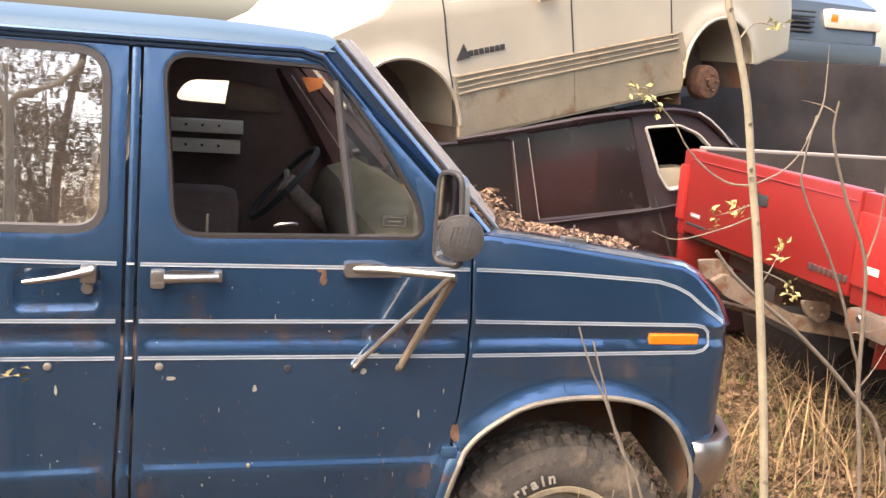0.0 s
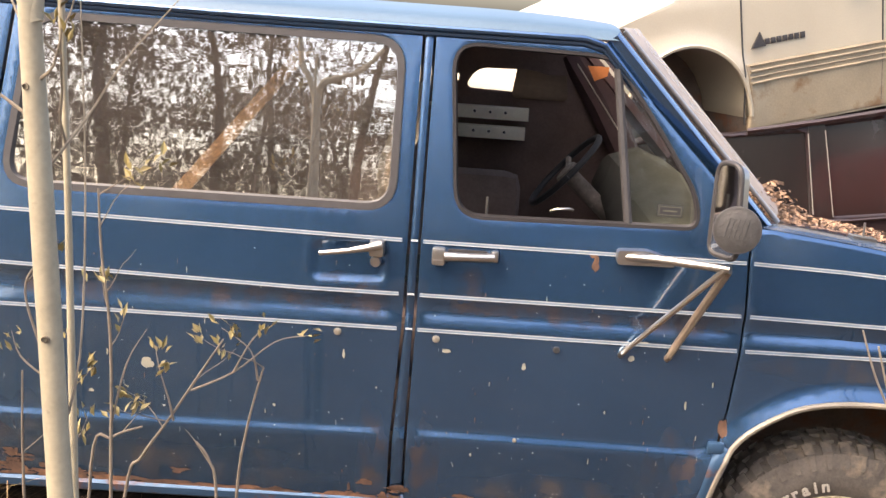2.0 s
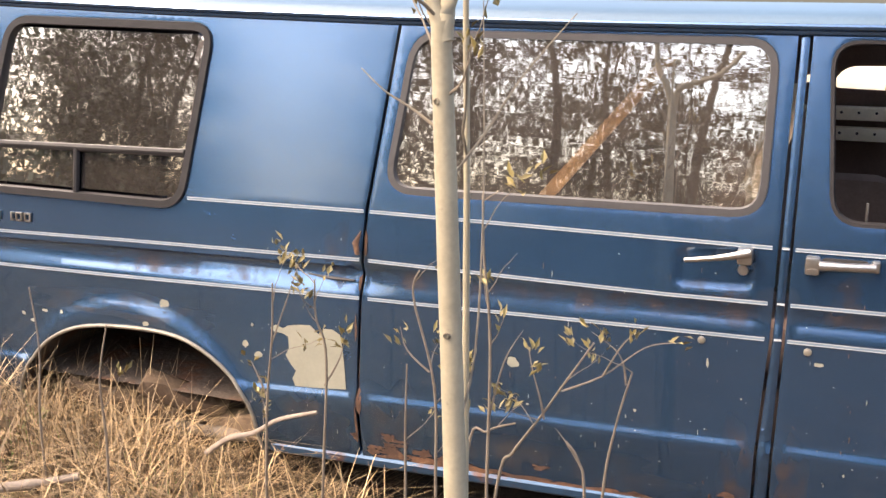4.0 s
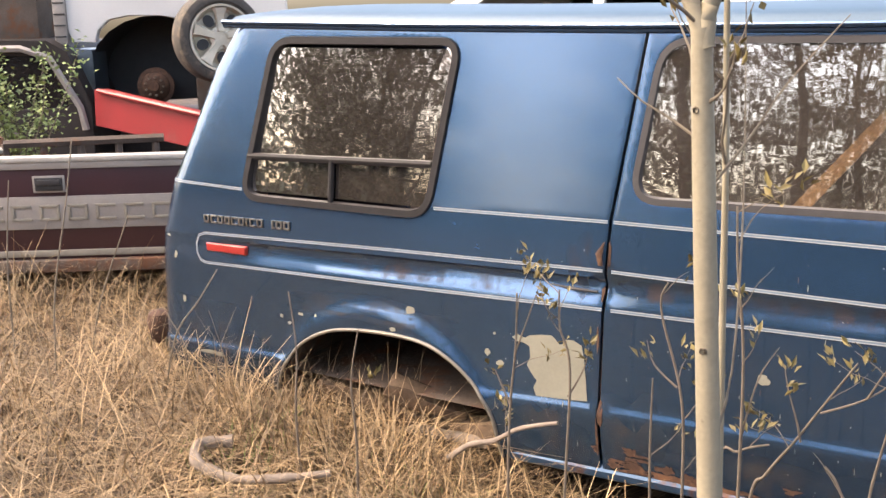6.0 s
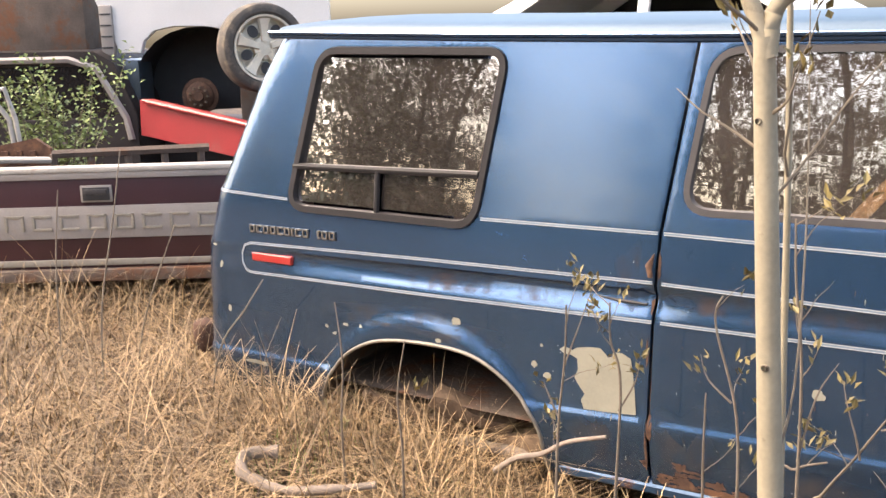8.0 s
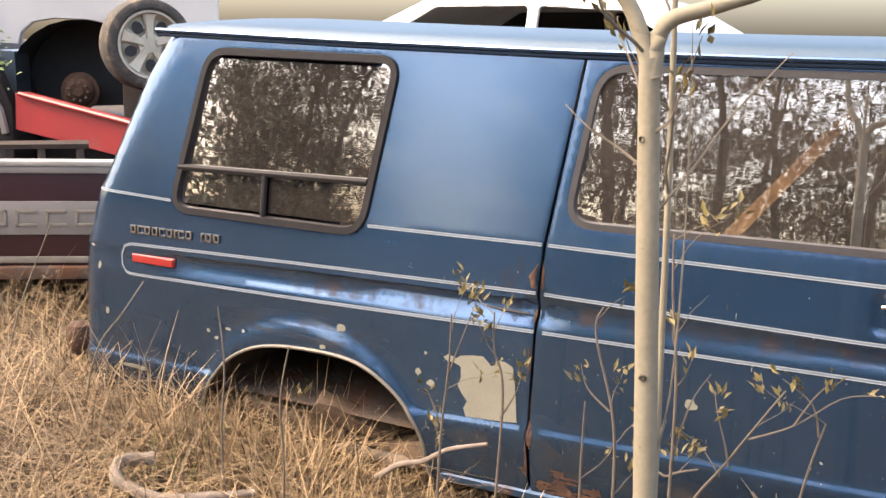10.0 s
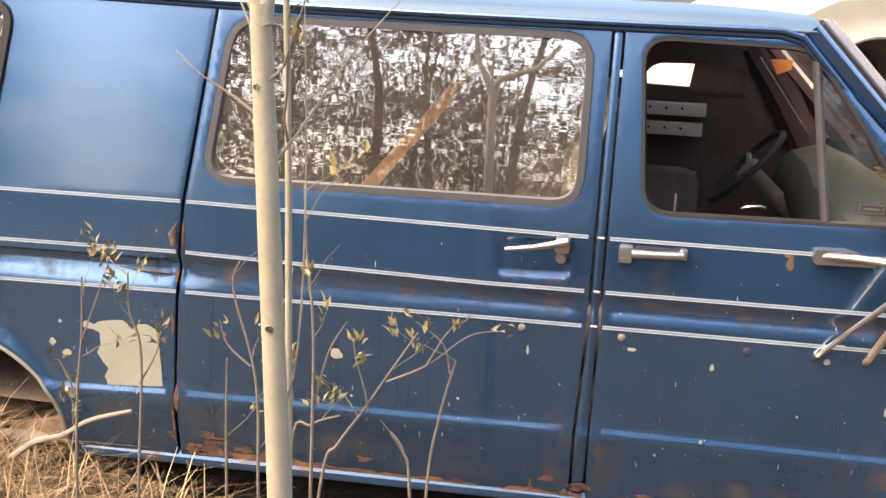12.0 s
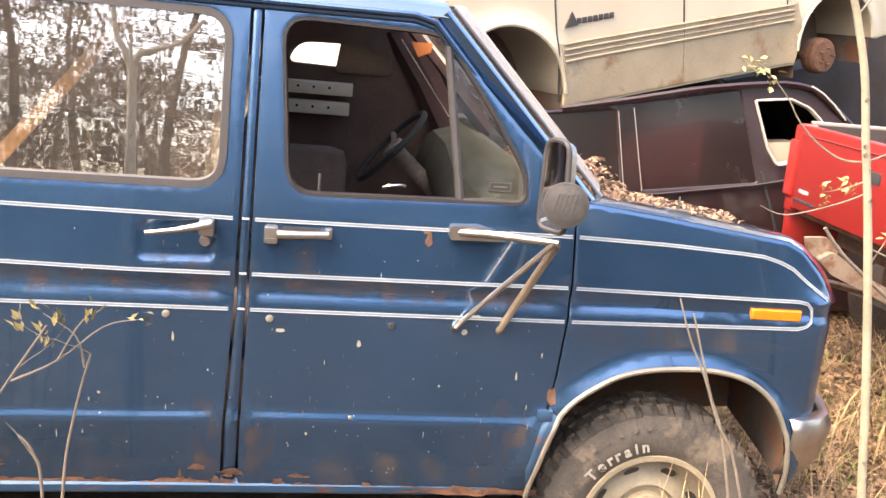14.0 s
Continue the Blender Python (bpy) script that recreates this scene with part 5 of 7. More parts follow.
M_TAN = mat("tan_car_paint", (0.41, 0.35, 0.25), 0.45, 0.15, 0.25, 0.12, 1.5, 0.01, 20, (0.30, 0.2, 0.1), 0.33, 2.6, 0.7, 120, coat_rough=0.25)
M_CLAD = mat("tan_ribbed_cladding", (0.235, 0.185, 0.115), 0.6, 0, 0.1, 0.25, 3, 0.02, 40, (0.17, 0.10, 0.045), 0.44, 4, 0.8)
M_MAROON = mat("dusty_maroon_paint", (0.014, 0.0045, 0.0045), 0.45, 0.0, 0.12, 0.3, 2, 0.02, 30, (0.018, 0.011, 0.01), 0.5, 3)
M_IRON = mat("dusty_rusted_iron", (0.16, 0.12, 0.085), 0.85, 0.1, 0, 0.3, 9, 0.12, 60, (0.12, 0.06, 0.03), 0.5, 12)
M_RED = mat("bright_red_paint", (0.2, 0.012, 0.009), 0.42, 0, 0.25, 0.2, 1.4, 0.012, 20, (0.3, 0.06, 0.04), 0.33, 3, 0.6, 160, coat_rough=0.3)
M_DARKCAR = mat("dark_green_grey_paint", (0.035, 0.047, 0.055), 0.35, 0.2, 0.6, 0.25, 2, 0.01, 20, (0.08, 0.072, 0.06), 0.36, 3)
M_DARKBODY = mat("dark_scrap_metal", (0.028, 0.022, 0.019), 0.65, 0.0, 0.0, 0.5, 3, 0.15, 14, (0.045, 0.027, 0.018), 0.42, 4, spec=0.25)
M_PLUM = mat("dark_plum_paint", (0.034, 0.009, 0.012), 0.4, 0.1, 0.4, 0.25, 2, 0.02, 30, (0.09, 0.06, 0.05), 0.38, 3)
M_BAND = mat("silver_tailgate_band", (0.26, 0.23, 0.2), 0.6, 0.2, 0, 0.15, 6, 0.02, 50, (0.28, 0.22, 0.16), 0.38, 8)
M_BANDTEXT = mat("embossed_band_text", (0.25, 0.22, 0.17), 0.6, 0.2, 0, 0.2, 10)
M_PALECAP = mat("pale_rail_cap", (0.36, 0.33, 0.28), 0.6, 0.1, 0, 0.2, 8, 0.15, 60, (0.3, 0.25, 0.2), 0.42, 9)
M_WHITECAR = mat("dirty_white_paint", (0.6, 0.58, 0.54), 0.35, 0, 0.5, 0.1, 2, 0.01, 20, (0.45, 0.4, 0.33), 0.33, 3)
M_OLDRED = mat("faded_dark_red_paint", (0.24, 0.018, 0.02), 0.45, 0, 0.3, 0.25, 2, 0.02, 20, (0.2, 0.06, 0.05), 0.42, 3, 0.7)
M_ALLOY = mat("dull_alloy", (0.55, 0.49, 0.38), 0.45, 0.25, 0, 0.15, 10, 0.03, 60, (0.25, 0.2, 0.15), 0.36, 9)
M_HEADLAMP = mat("hazy_headlamp", (0.6, 0.52, 0.42), 0.2, 0.2, 0.6, 0.2, 12, 0.06, 80)

# tan minivan lying on the crushed maroon one
MPOSE = pose(0.02, 3.35, 1.18, 0, -11, 22)
mo = [(-0.93, 0.0), (-0.96, 0.15), (-0.93, 0.38), (-0.82, 0.5), (-0.4, 0.64), (-0.05, 0.73), (0.35, 1.02), (0.8, 1.31), (1.1, 1.38), (2.2, 1.42), (3.2, 1.38), (3.62, 1.28), (3.76, 0.75), (3.82, 0.35), (3.78, 0.02), (3.3, -0.02)]
mo += list(reversed(arch_pts(2.845, 0.0, 0.375))) + [(2.44, -0.1), (0.5, -0.1)] + list(reversed(arch_pts(0.0, 0.0, 0.43, 14, 1.08))) + [(-0.5, -0.02)]
mwin = [rounded([(0.42, 0.76), (1.3, 0.78), (1.3, 1.26), (0.92, 1.24)], 0.05), rounded([(1.45, 0.78), (2.5, 0.80), (2.5, 1.28), (1.45, 1.28)], 0.05), rounded([(2.65, 0.82), (3.4, 0.84), (3.3, 1.25), (2.65, 1.28)], 0.05)]
mside = lambda x, z: (0.3 * max(0, z - 0.7) ** 1.2 + (0.02 if z < 0.3 else 0.0) * (0.3 - z) / 0.4 + 0.25 * max(0, -0.5 - x) ** 1.5 + 0.25 * max(0, x - 3.35) ** 1.5
                      - 0.03 * max(0, 1 - abs(math.hypot(x, z) - 0.46) / 0.09) - 0.03 * max(0, 1 - abs(math.hypot(x - 2.845, z) - 0.40) / 0.08))
tan = wreck("minivan", MPOSE, "dusty tan minivan without wheels lying on another wreck", "minivan", mo, mwin, 1.84, M_TAN, mside, 0.06)
for k, z in enumerate((0.19, 0.225, 0.26, 0.295)):
    line_on(tan, "cladding_rib", [(x, mside(x, z) - 0.008, z + 0.012 * x) for x in np.linspace(0.44, 2.42, 12)], 0.006 if k % 2 else 0.009, M_CLAD)
b = panel(bmesh.new(), [(0.42, -0.09), (2.44, -0.09), (2.47, 0.03), (2.5, 0.1), (2.47, 0.34), (0.41, 0.31), (0.44, 0.15), (0.43, 0.0)], [], lambda x, z: mside(x, z) - 0.006, 0.08, 0.02)
part("sill_panel", b, M_CLAD, tan, "rust-streaked lower panel")
for xs in (0.40, 1.42, 2.36):
    line_on(tan, "door_gap", [(xs + 0.02 * max(0, z - 0.7), mside(xs, z) - 0.001, z) for z in np.linspace(-0.05 if xs < 2 else 0.3, 1.3, 14)], 0.006, M_BLACK)
for cx, cr, sq in ((0.0, 0.43, 1.08), (2.845, 0.375, 1.0)):
    b = bmesh.new()
    rows = [[(cx + (x - cx) * 1.02, y, z) for x, z in [(cx - cr, -0.2)] + arch_pts(cx, 0, cr + 0.005, 12, sq) + [(cx + cr, -0.2)]] for y in (0.02, 0.2, 0.5)]
    vs = quad_sheet(b, rows)
    b.faces.new(vs[-1])
    part("wheel_well", b, M_UNDER, tan)
    line_on(tan, "arch_lip", [(x, mside(x, z) - 0.004, z) for x, z in arch_pts(cx, 0, cr + 0.01, 24, sq)], 0.014, M_TAN)
b = bmesh.new()
lathe(b, [(0.0, 0.0), (0.035, 0.0), (0.04, 0.015), (0.11, 0.02), (0.125, 0.035), (0.13, 0.05), (0.125, 0.06), (0.132, 0.07), (0.125, 0.08), (0.132, 0.09), (0.125, 0.1), (0.13, 0.13), (0.06, 0.14)], (2.80, 0.02, -0.09), "y", 32)
tube(b, [(2.8, 0.15, -0.09), (2.8, 1.6, -0.09)], 0.04, 8)
part("brake_drum", b, M_RUST, tan, "rusty finned brake drum")
for k in range(5):
    b = bmesh.new()
    a = k * 2 * math.pi / 5
    lathe(b, [(0.0, -0.03), (0.008, -0.03), (0.008, 0.02)], (2.80 + 0.06 * math.cos(a), 0.03, -0.09 + 0.06 * math.sin(a)), "y", 8)
    part("wheel_stud", b, M_RUST, tan)
b = bmesh.new()
slab(b, [(0.46, 0.40), (0.56, 0.405), (0.52, 0.49)], -0.012, 0.0)
part("badge_bar", b, M_GASKET, tan)
for k in range(7):
    b = bmesh.new()
    box(b, (0.555 + 0.042 * k, -0.010, 0.412 + 0.001 * k), (0.588 + 0.042 * k, 0.0, 0.448 + 0.001 * k), 0.004)
    part("badge_bar", b, M_GASKET, tan)
b = bmesh.new()
tube(b, [(1.28, mside(1.28, 0.7) - 0.03, 0.70), (1.12, mside(1.1, 0.7) - 0.035, 0.70)], 0.018, 8)
part("door_handle", b, M_TAN, tan)

# crushed maroon minivan below
wo = [(-1.2, 0.05), (-1.25, 0.9), (-0.9, 1.05), (0.26, 1.20), (0.7, 1.29), (1.1, 1.385), (1.4, 1.435), (1.67, 1.465), (1.82, 1.445), (1.95, 1.365), (2.06, 1.27), (2.5, 0.98), (3.3, 0.84), (3.42, 0.5), (3.4, 0.1)]
ww = [rounded([(-0.7, 0.60), (0.70, 0.76), (0.625, 1.225), (-0.5, 1.06)], 0.02), rounded([(0.835, 0.768), (1.545, 0.862), (1.375, 1.395), (0.725, 1.265)], 0.015)]
mar_hole = rounded([(1.468, 1.35), (1.696, 1.377), (1.831, 1.329), (1.925, 1.25), (1.745, 0.989), (1.653, 0.968), (1.581, 1.066)], 0.025)
wside = lambda x, z: 0.10 * max(0, z - 0.75)
mar = wreck("minivan", pose(0, 3.0, 0, 0, 0, 0), "crushed dusty maroon minivan with dark windows under another", "minivan", wo, ww, 1.75, M_MAROON, wside, 0.08, None, -0.16, openings=[mar_hole])
b = bmesh.new()
o = dense(mar_hole, 0.03)
rows = [[(x, wside(x, z) + dy, z) for x, z in inset(o, q)] for q, dy in ((-0.004, -0.002), (0.0, -0.014), (0.007, -0.015), (0.014, -0.006), (0.015, 0.03))]
quad_sheet(b, rows, True)
part("window_trim", b, M_PALECAP, mar, "pale exposed window trim")
b = bmesh.new()
slab(b, rounded([(1.50, 0.86), (1.86, 0.86), (1.90, 1.07), (1.84, 1.11), (1.58, 1.09)], 0.04), 0.14, 0.30)
part("seat_back", b, M_TAN, mar, "tan seat seen in the window opening")
b = bmesh.new()
slab(b, rounded([(1.38, 0.86), (1.62, 0.86), (1.66, 1.22), (1.60, 1.30), (1.48, 1.28)], 0.05), 0.55, 0.72)
part("headrest", b, M_WINE, mar, "dark wine seat further inside")
b = bmesh.new()
pil = [(0.632, 1.262), (0.722, 1.28), (0.832, 0.755), (0.708, 0.74)]
lo_ring = [b.verts.new((x, wside(x, z) - 0.006, z)) for x, z in pil]
hi_ring = [b.verts.new((x, wside(x, z) + 0.004, z)) for x, z in pil]
b.faces.new(lo_ring)
for k in range(4):
    b.faces.new((lo_ring[k - 1], lo_ring[k], hi_ring[k], hi_ring[k - 1]))
part("door_pillar", b, M_GLASS_DARK, mar, "black door pillar")
for pa, pb in (((0.715, 0.77), (0.637, 1.22)), ((0.828, 0.765), (0.73, 1.245))):
    line_on(mar, "window_edge", [(pa[0], wside(*pa) - 0.008, pa[1]), (pb[0], wside(*pb) - 0.008, pb[1])], 0.0028, M_BAND)
line_on(mar, "roof_rail", [(x, wside(x, 1.3) - 0.012, lerp(x, (0.26, 0.7, 1.1, 1.4, 1.67, 1.82, 1.95, 2.06, 2.3), (1.20, 1.29, 1.385, 1.435, 1.465, 1.445, 1.365, 1.27, 1.11))) for x in np.linspace(0.3, 2.3, 22)], 0.018, M_MAROON)
line_on(mar, "pillar_edge", [(x, wside(x, 1.3) - 0.026, z) for x, z in ((1.80, 1.458), (1.88, 1.42), (1.96, 1.36), (2.05, 1.276))], 0.006, M_PALECAP, "bright edge of the windscreen pillar")
line_on(mar, "door_gap", [(1.56 + 0.05 * k, wside(1.6, 0.9 - 0.1 * k) - 0.003, 0.93 - 0.12 * k) for k in range(5)], 0.008, M_BLACK)
line_on(mar, "belt_moulding", [(x, wside(x, 0.74) - 0.010, z) for x, z in ((-1.1, 0.55), (0.70, 0.735), (0.925, 0.752), (1.536, 0.850), (1.74, 0.895))], 0.010, M_MAROON)

# red pickup bed with its tailgate towards the van
bed = thing("pickup_bed", pose(1.45, 1.575, 0, 0, 0, 0), "bright red pickup bed with a closed tailgate", "pickup truck", "wrecked vehicles")
tailgate = new("tailgate")
tailgate.parent = bed
b = bmesh.new()
box(b, (-0.02, -0.75, 0.84), (0.05, 0.75, 1.285), 0.014)
part("tailgate_panel", b, M_RED, tailgate)
b = bmesh.new()
tube(b, [(-0.02, -0.74, 1.235), (-0.024, 0, 1.237), (-0.02, 0.74, 1.235)], 0.004, 6)
part("pressed_line", b, M_OLDRED, tailgate)
b = bmesh.new()
box(b, (-0.026, -0.065, 1.10), (-0.01, 0.065, 1.155), 0.006)
part("tailgate_handle", b, M_BLACK, tailgate, "black recessed handle")
for k in range(8):
    b = bmesh.new()
    box(b, (-0.026, -0.735 + 0.036 * k, 0.895), (-0.018, -0.71 + 0.036 * k, 0.925), 0.003)
    part("badge_bar", b, M_CHROME, tailgate)
b = bmesh.new()
box(b, (-0.024, 0.58, 0.935), (-0.018, 0.68, 0.953), 0.002)
part("sticker", b, M_STRIPE, tailgate, "small white sticker")
b = bmesh.new()
box(b, (-0.0235, 0.50, 0.885), (-0.018, 0.72, 0.90), 0.002)
part("sticker", b, M_DARKCAR, tailgate)
for s in (-1, 1):
    w = 0.13 if s < 0 else 0.0
    b = bmesh.new()
    rows = []
    for x in np.linspace(0.0, 2.3, 10):
        rows.append([(x, s * (q + w), z) for q, z in ((0.76, 1.27), (0.78, 1.29), (0.82, 1.285), (0.84, 1.22), (0.85, 1.05), (0.845, 0.8), (0.83, 0.6))])
    quad_sheet(b, rows)
    ob = part("bed_side", b, M_RED, bed)
    md = ob.modifiers.new("thick", "SOLIDIFY")
    md.thickness = 0.02
    b = bmesh.new()
    box(b, (-0.015, s * 0.76 if s > 0 else -0.84 - w, 0.82), (0.03, 0.84 if s > 0 else -0.76, 1.28), 0.01)
    part("corner_post", b, M_RED, bed)
    b = bmesh.new()
    box(b, (-0.03, s * 0.765 if s > 0 else -0.852 - w, 0.90), (0.02, 0.852 if s > 0 else -0.765, 1.2), 0.01)
    lamp = part("tail_lamp", b, M_REDLENS, bed, "red tail lamp")
    if s < 0:
        b = bmesh.new()
        box(b, (-0.033, -0.94, 0.965), (-0.028, -0.85, 0.995), 0.002)
        part("reverse_lens", b, M_CREAM, lamp)
    b = bmesh.new()
    box(b, (0.06, s * (0.80 + w) - 0.03, 1.288), (2.3, s * (0.80 + w) + 0.03, 1.303), 0.004)
    part("rail_cap", b, M_BAND, bed, "bright rail cap")
b = bmesh.new()
box(b, (0.05, -0.78, 0.80), (2.3, 0.78, 0.84))
part("bed_floor", b, M_RUST, bed)
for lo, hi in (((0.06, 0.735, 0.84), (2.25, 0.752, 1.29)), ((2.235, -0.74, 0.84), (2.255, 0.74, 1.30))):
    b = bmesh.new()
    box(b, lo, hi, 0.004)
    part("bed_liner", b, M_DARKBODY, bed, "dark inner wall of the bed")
b = bmesh.new()
box(b, (2.26, -0.78, 0.84), (2.3, 0.78, 1.28), 0.01)
part("front_wall", b, M_RED, bed)
b = bmesh.new()
box(b, (0.4, -0.45, 0.52), (2.3, -0.37, 0.66), 0.01)
box(b, (0.4, 0.37, 0.52), (2.3, 0.45, 0.66), 0.01)
box(b, (0.25, -0.7, 0.66), (0.4, 0.7, 0.80), 0.01)
box(b, (1.5, -0.7, 0.3), (1.62, 0.7, 0.52), 0.01)
part("chassis", b, M_RUST_DARK, bed, "rusty chassis rails")
# bent bumper irons below the tailgate
b = bmesh.new()
slab(b, rounded([(-0.45, 0.885), (-0.35, 0.89), (-0.28, 0.852), (-0.30, 0.813), (-0.42, 0.80)], 0.012), -0.29, -0.26)
part("mounting_plate", b, M_IRON, bed, "rusty tan mounting plate")
b = bmesh.new()
slab(b, rounded([(-0.40, 0.80), (-0.33, 0.835), (-0.27, 0.80), (-0.16, 0.735), (0.05, 0.645), (0.42, 0.585), (0.42, 0.53), (0.03, 0.585), (-0.18, 0.675), (-0.33, 0.735)], 0.02), -0.33, -0.25)
part("bumper_iron", b, M_IRON, bed, "dusty grey-brown bent bumper iron")
b = bmesh.new()
slab(b, rounded([(0.04, 0.728), (0.18, 0.717), (0.192, 0.65), (0.14, 0.623), (0.07, 0.662)], 0.02), -0.36, -0.335)
for xx, zz in ((0.09, 0.69), (0.15, 0.66)):
    lathe(b, [(0.0, -0.374), (0.008, -0.372), (0.011, -0.36)], (xx, 0, zz), "y", 8)
part("mounting_plate", b, M_IRON, bed, "dusty mounting plate with bolt heads")
b = bmesh.new()
tube(b, [(-0.33, -0.2, 0.68), (-0.12, -0.2, 0.64), (0.06, -0.22, 0.60)], [0.035, 0.03, 0.03], 8, True, 0.5)
part("bumper_iron", b, M_IRON, bed)
b = bmesh.new()
box(b, (-0.06, -1.08, 0.72), (0.16, -0.80, 0.82), 0.03)
step = part("rear_bumper", b, M_UNDER, bed, "dull grey bumper end")
b = bmesh.new()
lathe(b, [(0.0, -0.006), (0.012, -0.005), (0.016, 0.0)], (-0.06, -0.90, 0.79), "x", 10)
part("bolt_head", b, M_CHROME, step)
b = bmesh.new()
tube(b, [(0.7, -0.5, 0.9), (1.2, 0.3, 1.05), (1.9, 0.6, 1.0)], 0.03, 6)
tube(b, [(0.5, 0.4, 0.87), (1.5, -0.4, 0.95)], 0.04, 6)
tagged(mesh_object("scrap_bar", b, M_DARKBODY), "dark scrap bars lying in the red pickup bed", "scrap").matrix_world = pose(1.45, 1.575, 0)
# crushed hull that carries the bed
wreck("car", pose(1.9, 1.97, 0, 0, 0, 0), "dark crushed hull under the red pickup bed", "car", [(0.45, -0.1), (0.35, 0.2), (0.5, 0.40), (0.6, 0.51), (2.2, 0.52), (2.4, 0.3), (2.3, -0.1)], [], 1.3, M_DARKBODY, lambda x, z: 0.06 * noise.noise((x * 4, z * 4, 7.0)), 0.06)

# dark car facing the yard, on top of another hull
do = [(0.0, -0.08), (0.03, 0.35), (0.0, 0.58), (-0.10, 0.82), (-0.9, 1.10), (-1.1, 1.18), (-1.8, 1.6), (-3.2, 1.6), (-4.0, 1.15), (-4.4, 0.95), (-4.45, -0.08)]
dside = lambda x, z: 0.22 * max(0, z - 0.95) + 0.35 * max(0, x + 0.35) ** 1.6
dk = wreck("car", pose(3.3, 6.2, 1.60, 0, 0, -90), "dark grey-green car front with a hazy headlamp", "car", do, [], 1.95, M_DARKCAR, dside, 0.1)
for y0, y1, ma, nm, z0, z1 in ((1.32, 1.92, M_HEADLAMP, "headlamp", 0.60, 0.79), (0.10, 0.70, M_HEADLAMP, "headlamp", 0.60, 0.79)):
    b = bmesh.new()
    box(b, (-0.14, y0, z0), (0.035, y1, z1), 0.04)
    hl = part(nm, b, ma, dk, "hazy headlamp glass")
    b = bmesh.new()
    box(b, (0.0, y0 + 0.03, z0 + 0.06), (0.04, y0 + 0.11, z1 - 0.05), 0.015)
    part("indicator_lens", b, M_AMBER, hl, "amber indicator lens")
for k in range(5):
    b = bmesh.new()
    box(b, (0.0, 0.74, 0.55 + 0.045 * k), (0.04, 1.18, 0.568 + 0.045 * k), 0.004)
    part("grille_bar", b, M_BLACK, dk)
b = bmesh.new()
box(b, (-0.1, 0.02, 0.12), (0.09, 1.93, 0.48), 0.06)
part("bumper", b, M_DARKCAR, dk)
line_on(dk, "bumper_slot", [(0.092, 0.3, 0.27), (0.095, 1.0, 0.25), (0.092, 1.7, 0.27)], 0.02, M_BLACK)
wreck("car", pose(2.8, 5.6, 0, 0, 0, 8), "dark crushed car hull under another car", "car", [(-0.9, 0.1), (-0.9, 1.25), (0.3, 1.50), (0.9, 1.85), (3.0, 1.9), (3.4, 1.2), (3.5, 0.1)], [], 1.7, M_DARKBODY, lambda x, z: 0.1 * max(0, z - 0.8) + 0.03 * noise.noise((x * 2.5, z * 2.5, 3.0)), 0.12)

# pale car behind the van's roof
po = [(0, 0.9), (0.05, 1.35), (0.7, 1.5), (1.7, 1.62), (2.5, 2.06), (4.4, 2.1), (5.2, 1.75), (5.5, 1.6), (5.55, 0.9)]
pw = [rounded([(1.95, 1.66), (2.55, 1.98), (3.3, 2.02), (3.3, 1.66)], 0.05), rounded([(3.4, 1.66), (3.4, 2.02), (4.3, 2.02), (4.9, 1.7)], 0.05)]
pale = wreck("car", pose(-1.6, 4.6, 0.0, 0, 0, 176) @ pose(0, -1.7, 0), "pale dusty car stacked behind the van", "car", po, pw, 1.7, M_WHITECAR, lambda x, z: 0.25 * max(0, z - 1.6), 0.12)
wreck("car", pose(-7.2, 3.6, 0.0, 0, 0, -4), "dark hull carrying the pale car", "car", [(0, 0.2), (0, 0.7), (0.8, 0.9), (4.9, 0.92), (5.6, 0.7), (5.6, 0.2)], [], 1.7, M_DARKBODY, None, 0.2)

# plum pickup tailgate with a silver band
tg = thing("pickup_bed", pose(-6.0, 0.43, 0.0, 0, 0, 35.5), "dark plum pickup bed with a silver band across its tailgate", "pickup truck", "wrecked vehicles")
gate = new("tailgate")
gate.parent = tg
b = bmesh.new()
box(b, (-0.80, 0.0, 0.50), (0.80, 0.06, 1.06), 0.012)
part("tailgate_panel", b, M_PLUM, gate)
b = bmesh.new()
box(b, (-0.80, -0.012, 0.70), (0.80, 0.0, 0.875), 0.004)
part("silver_band", b, M_BAND, gate, "silver band with embossed bars")
for k in range(9):
    x0 = -0.655 + 0.148 * k
    b = bmesh.new()
    box(b, (x0, -0.018, 0.745), (x0 + 0.016, -0.008, 0.83), 0.002)
    if k not in (1,):
        box(b, (x0, -0.018, 0.745), (x0 + 0.105, -0.008, 0.76), 0.002)
    box(b, (x0, -0.018, 0.815), (x0 + 0.105, -0.008, 0.83), 0.002)
    if k in (1, 4, 5):
        box(b, (x0 + 0.09, -0.018, 0.745), (x0 + 0.105, -0.008, 0.83), 0.002)
    part("badge_bar", b, M_BANDTEXT, gate)
b = bmesh.new()
box(b, (-0.80, -0.014, 0.55), (0.80, 0.0, 0.585), 0.006)
part("lower_moulding", b, M_BANDTEXT, gate)
b = bmesh.new()
box(b, (-0.82, -0.05, 0.47), (0.82, 0.02, 0.535), 0.012)
part("sill_strip", b, M_UNDER, gate)
b = bmesh.new()
box(b, (-0.085, -0.016, 0.895), (0.085, 0.0, 0.985), 0.006)
hb = part("handle_bezel", b, M_BAND, gate, "silver handle bezel")
b = bmesh.new()
box(b, (-0.072, -0.022, 0.905), (0.072, -0.012, 0.975), 0.004)
part("handle_hollow", b, M_BLACK, hb)
b = bmesh.new()
box(b, (-0.06, -0.028, 0.935), (0.06, -0.018, 0.965), 0.005)
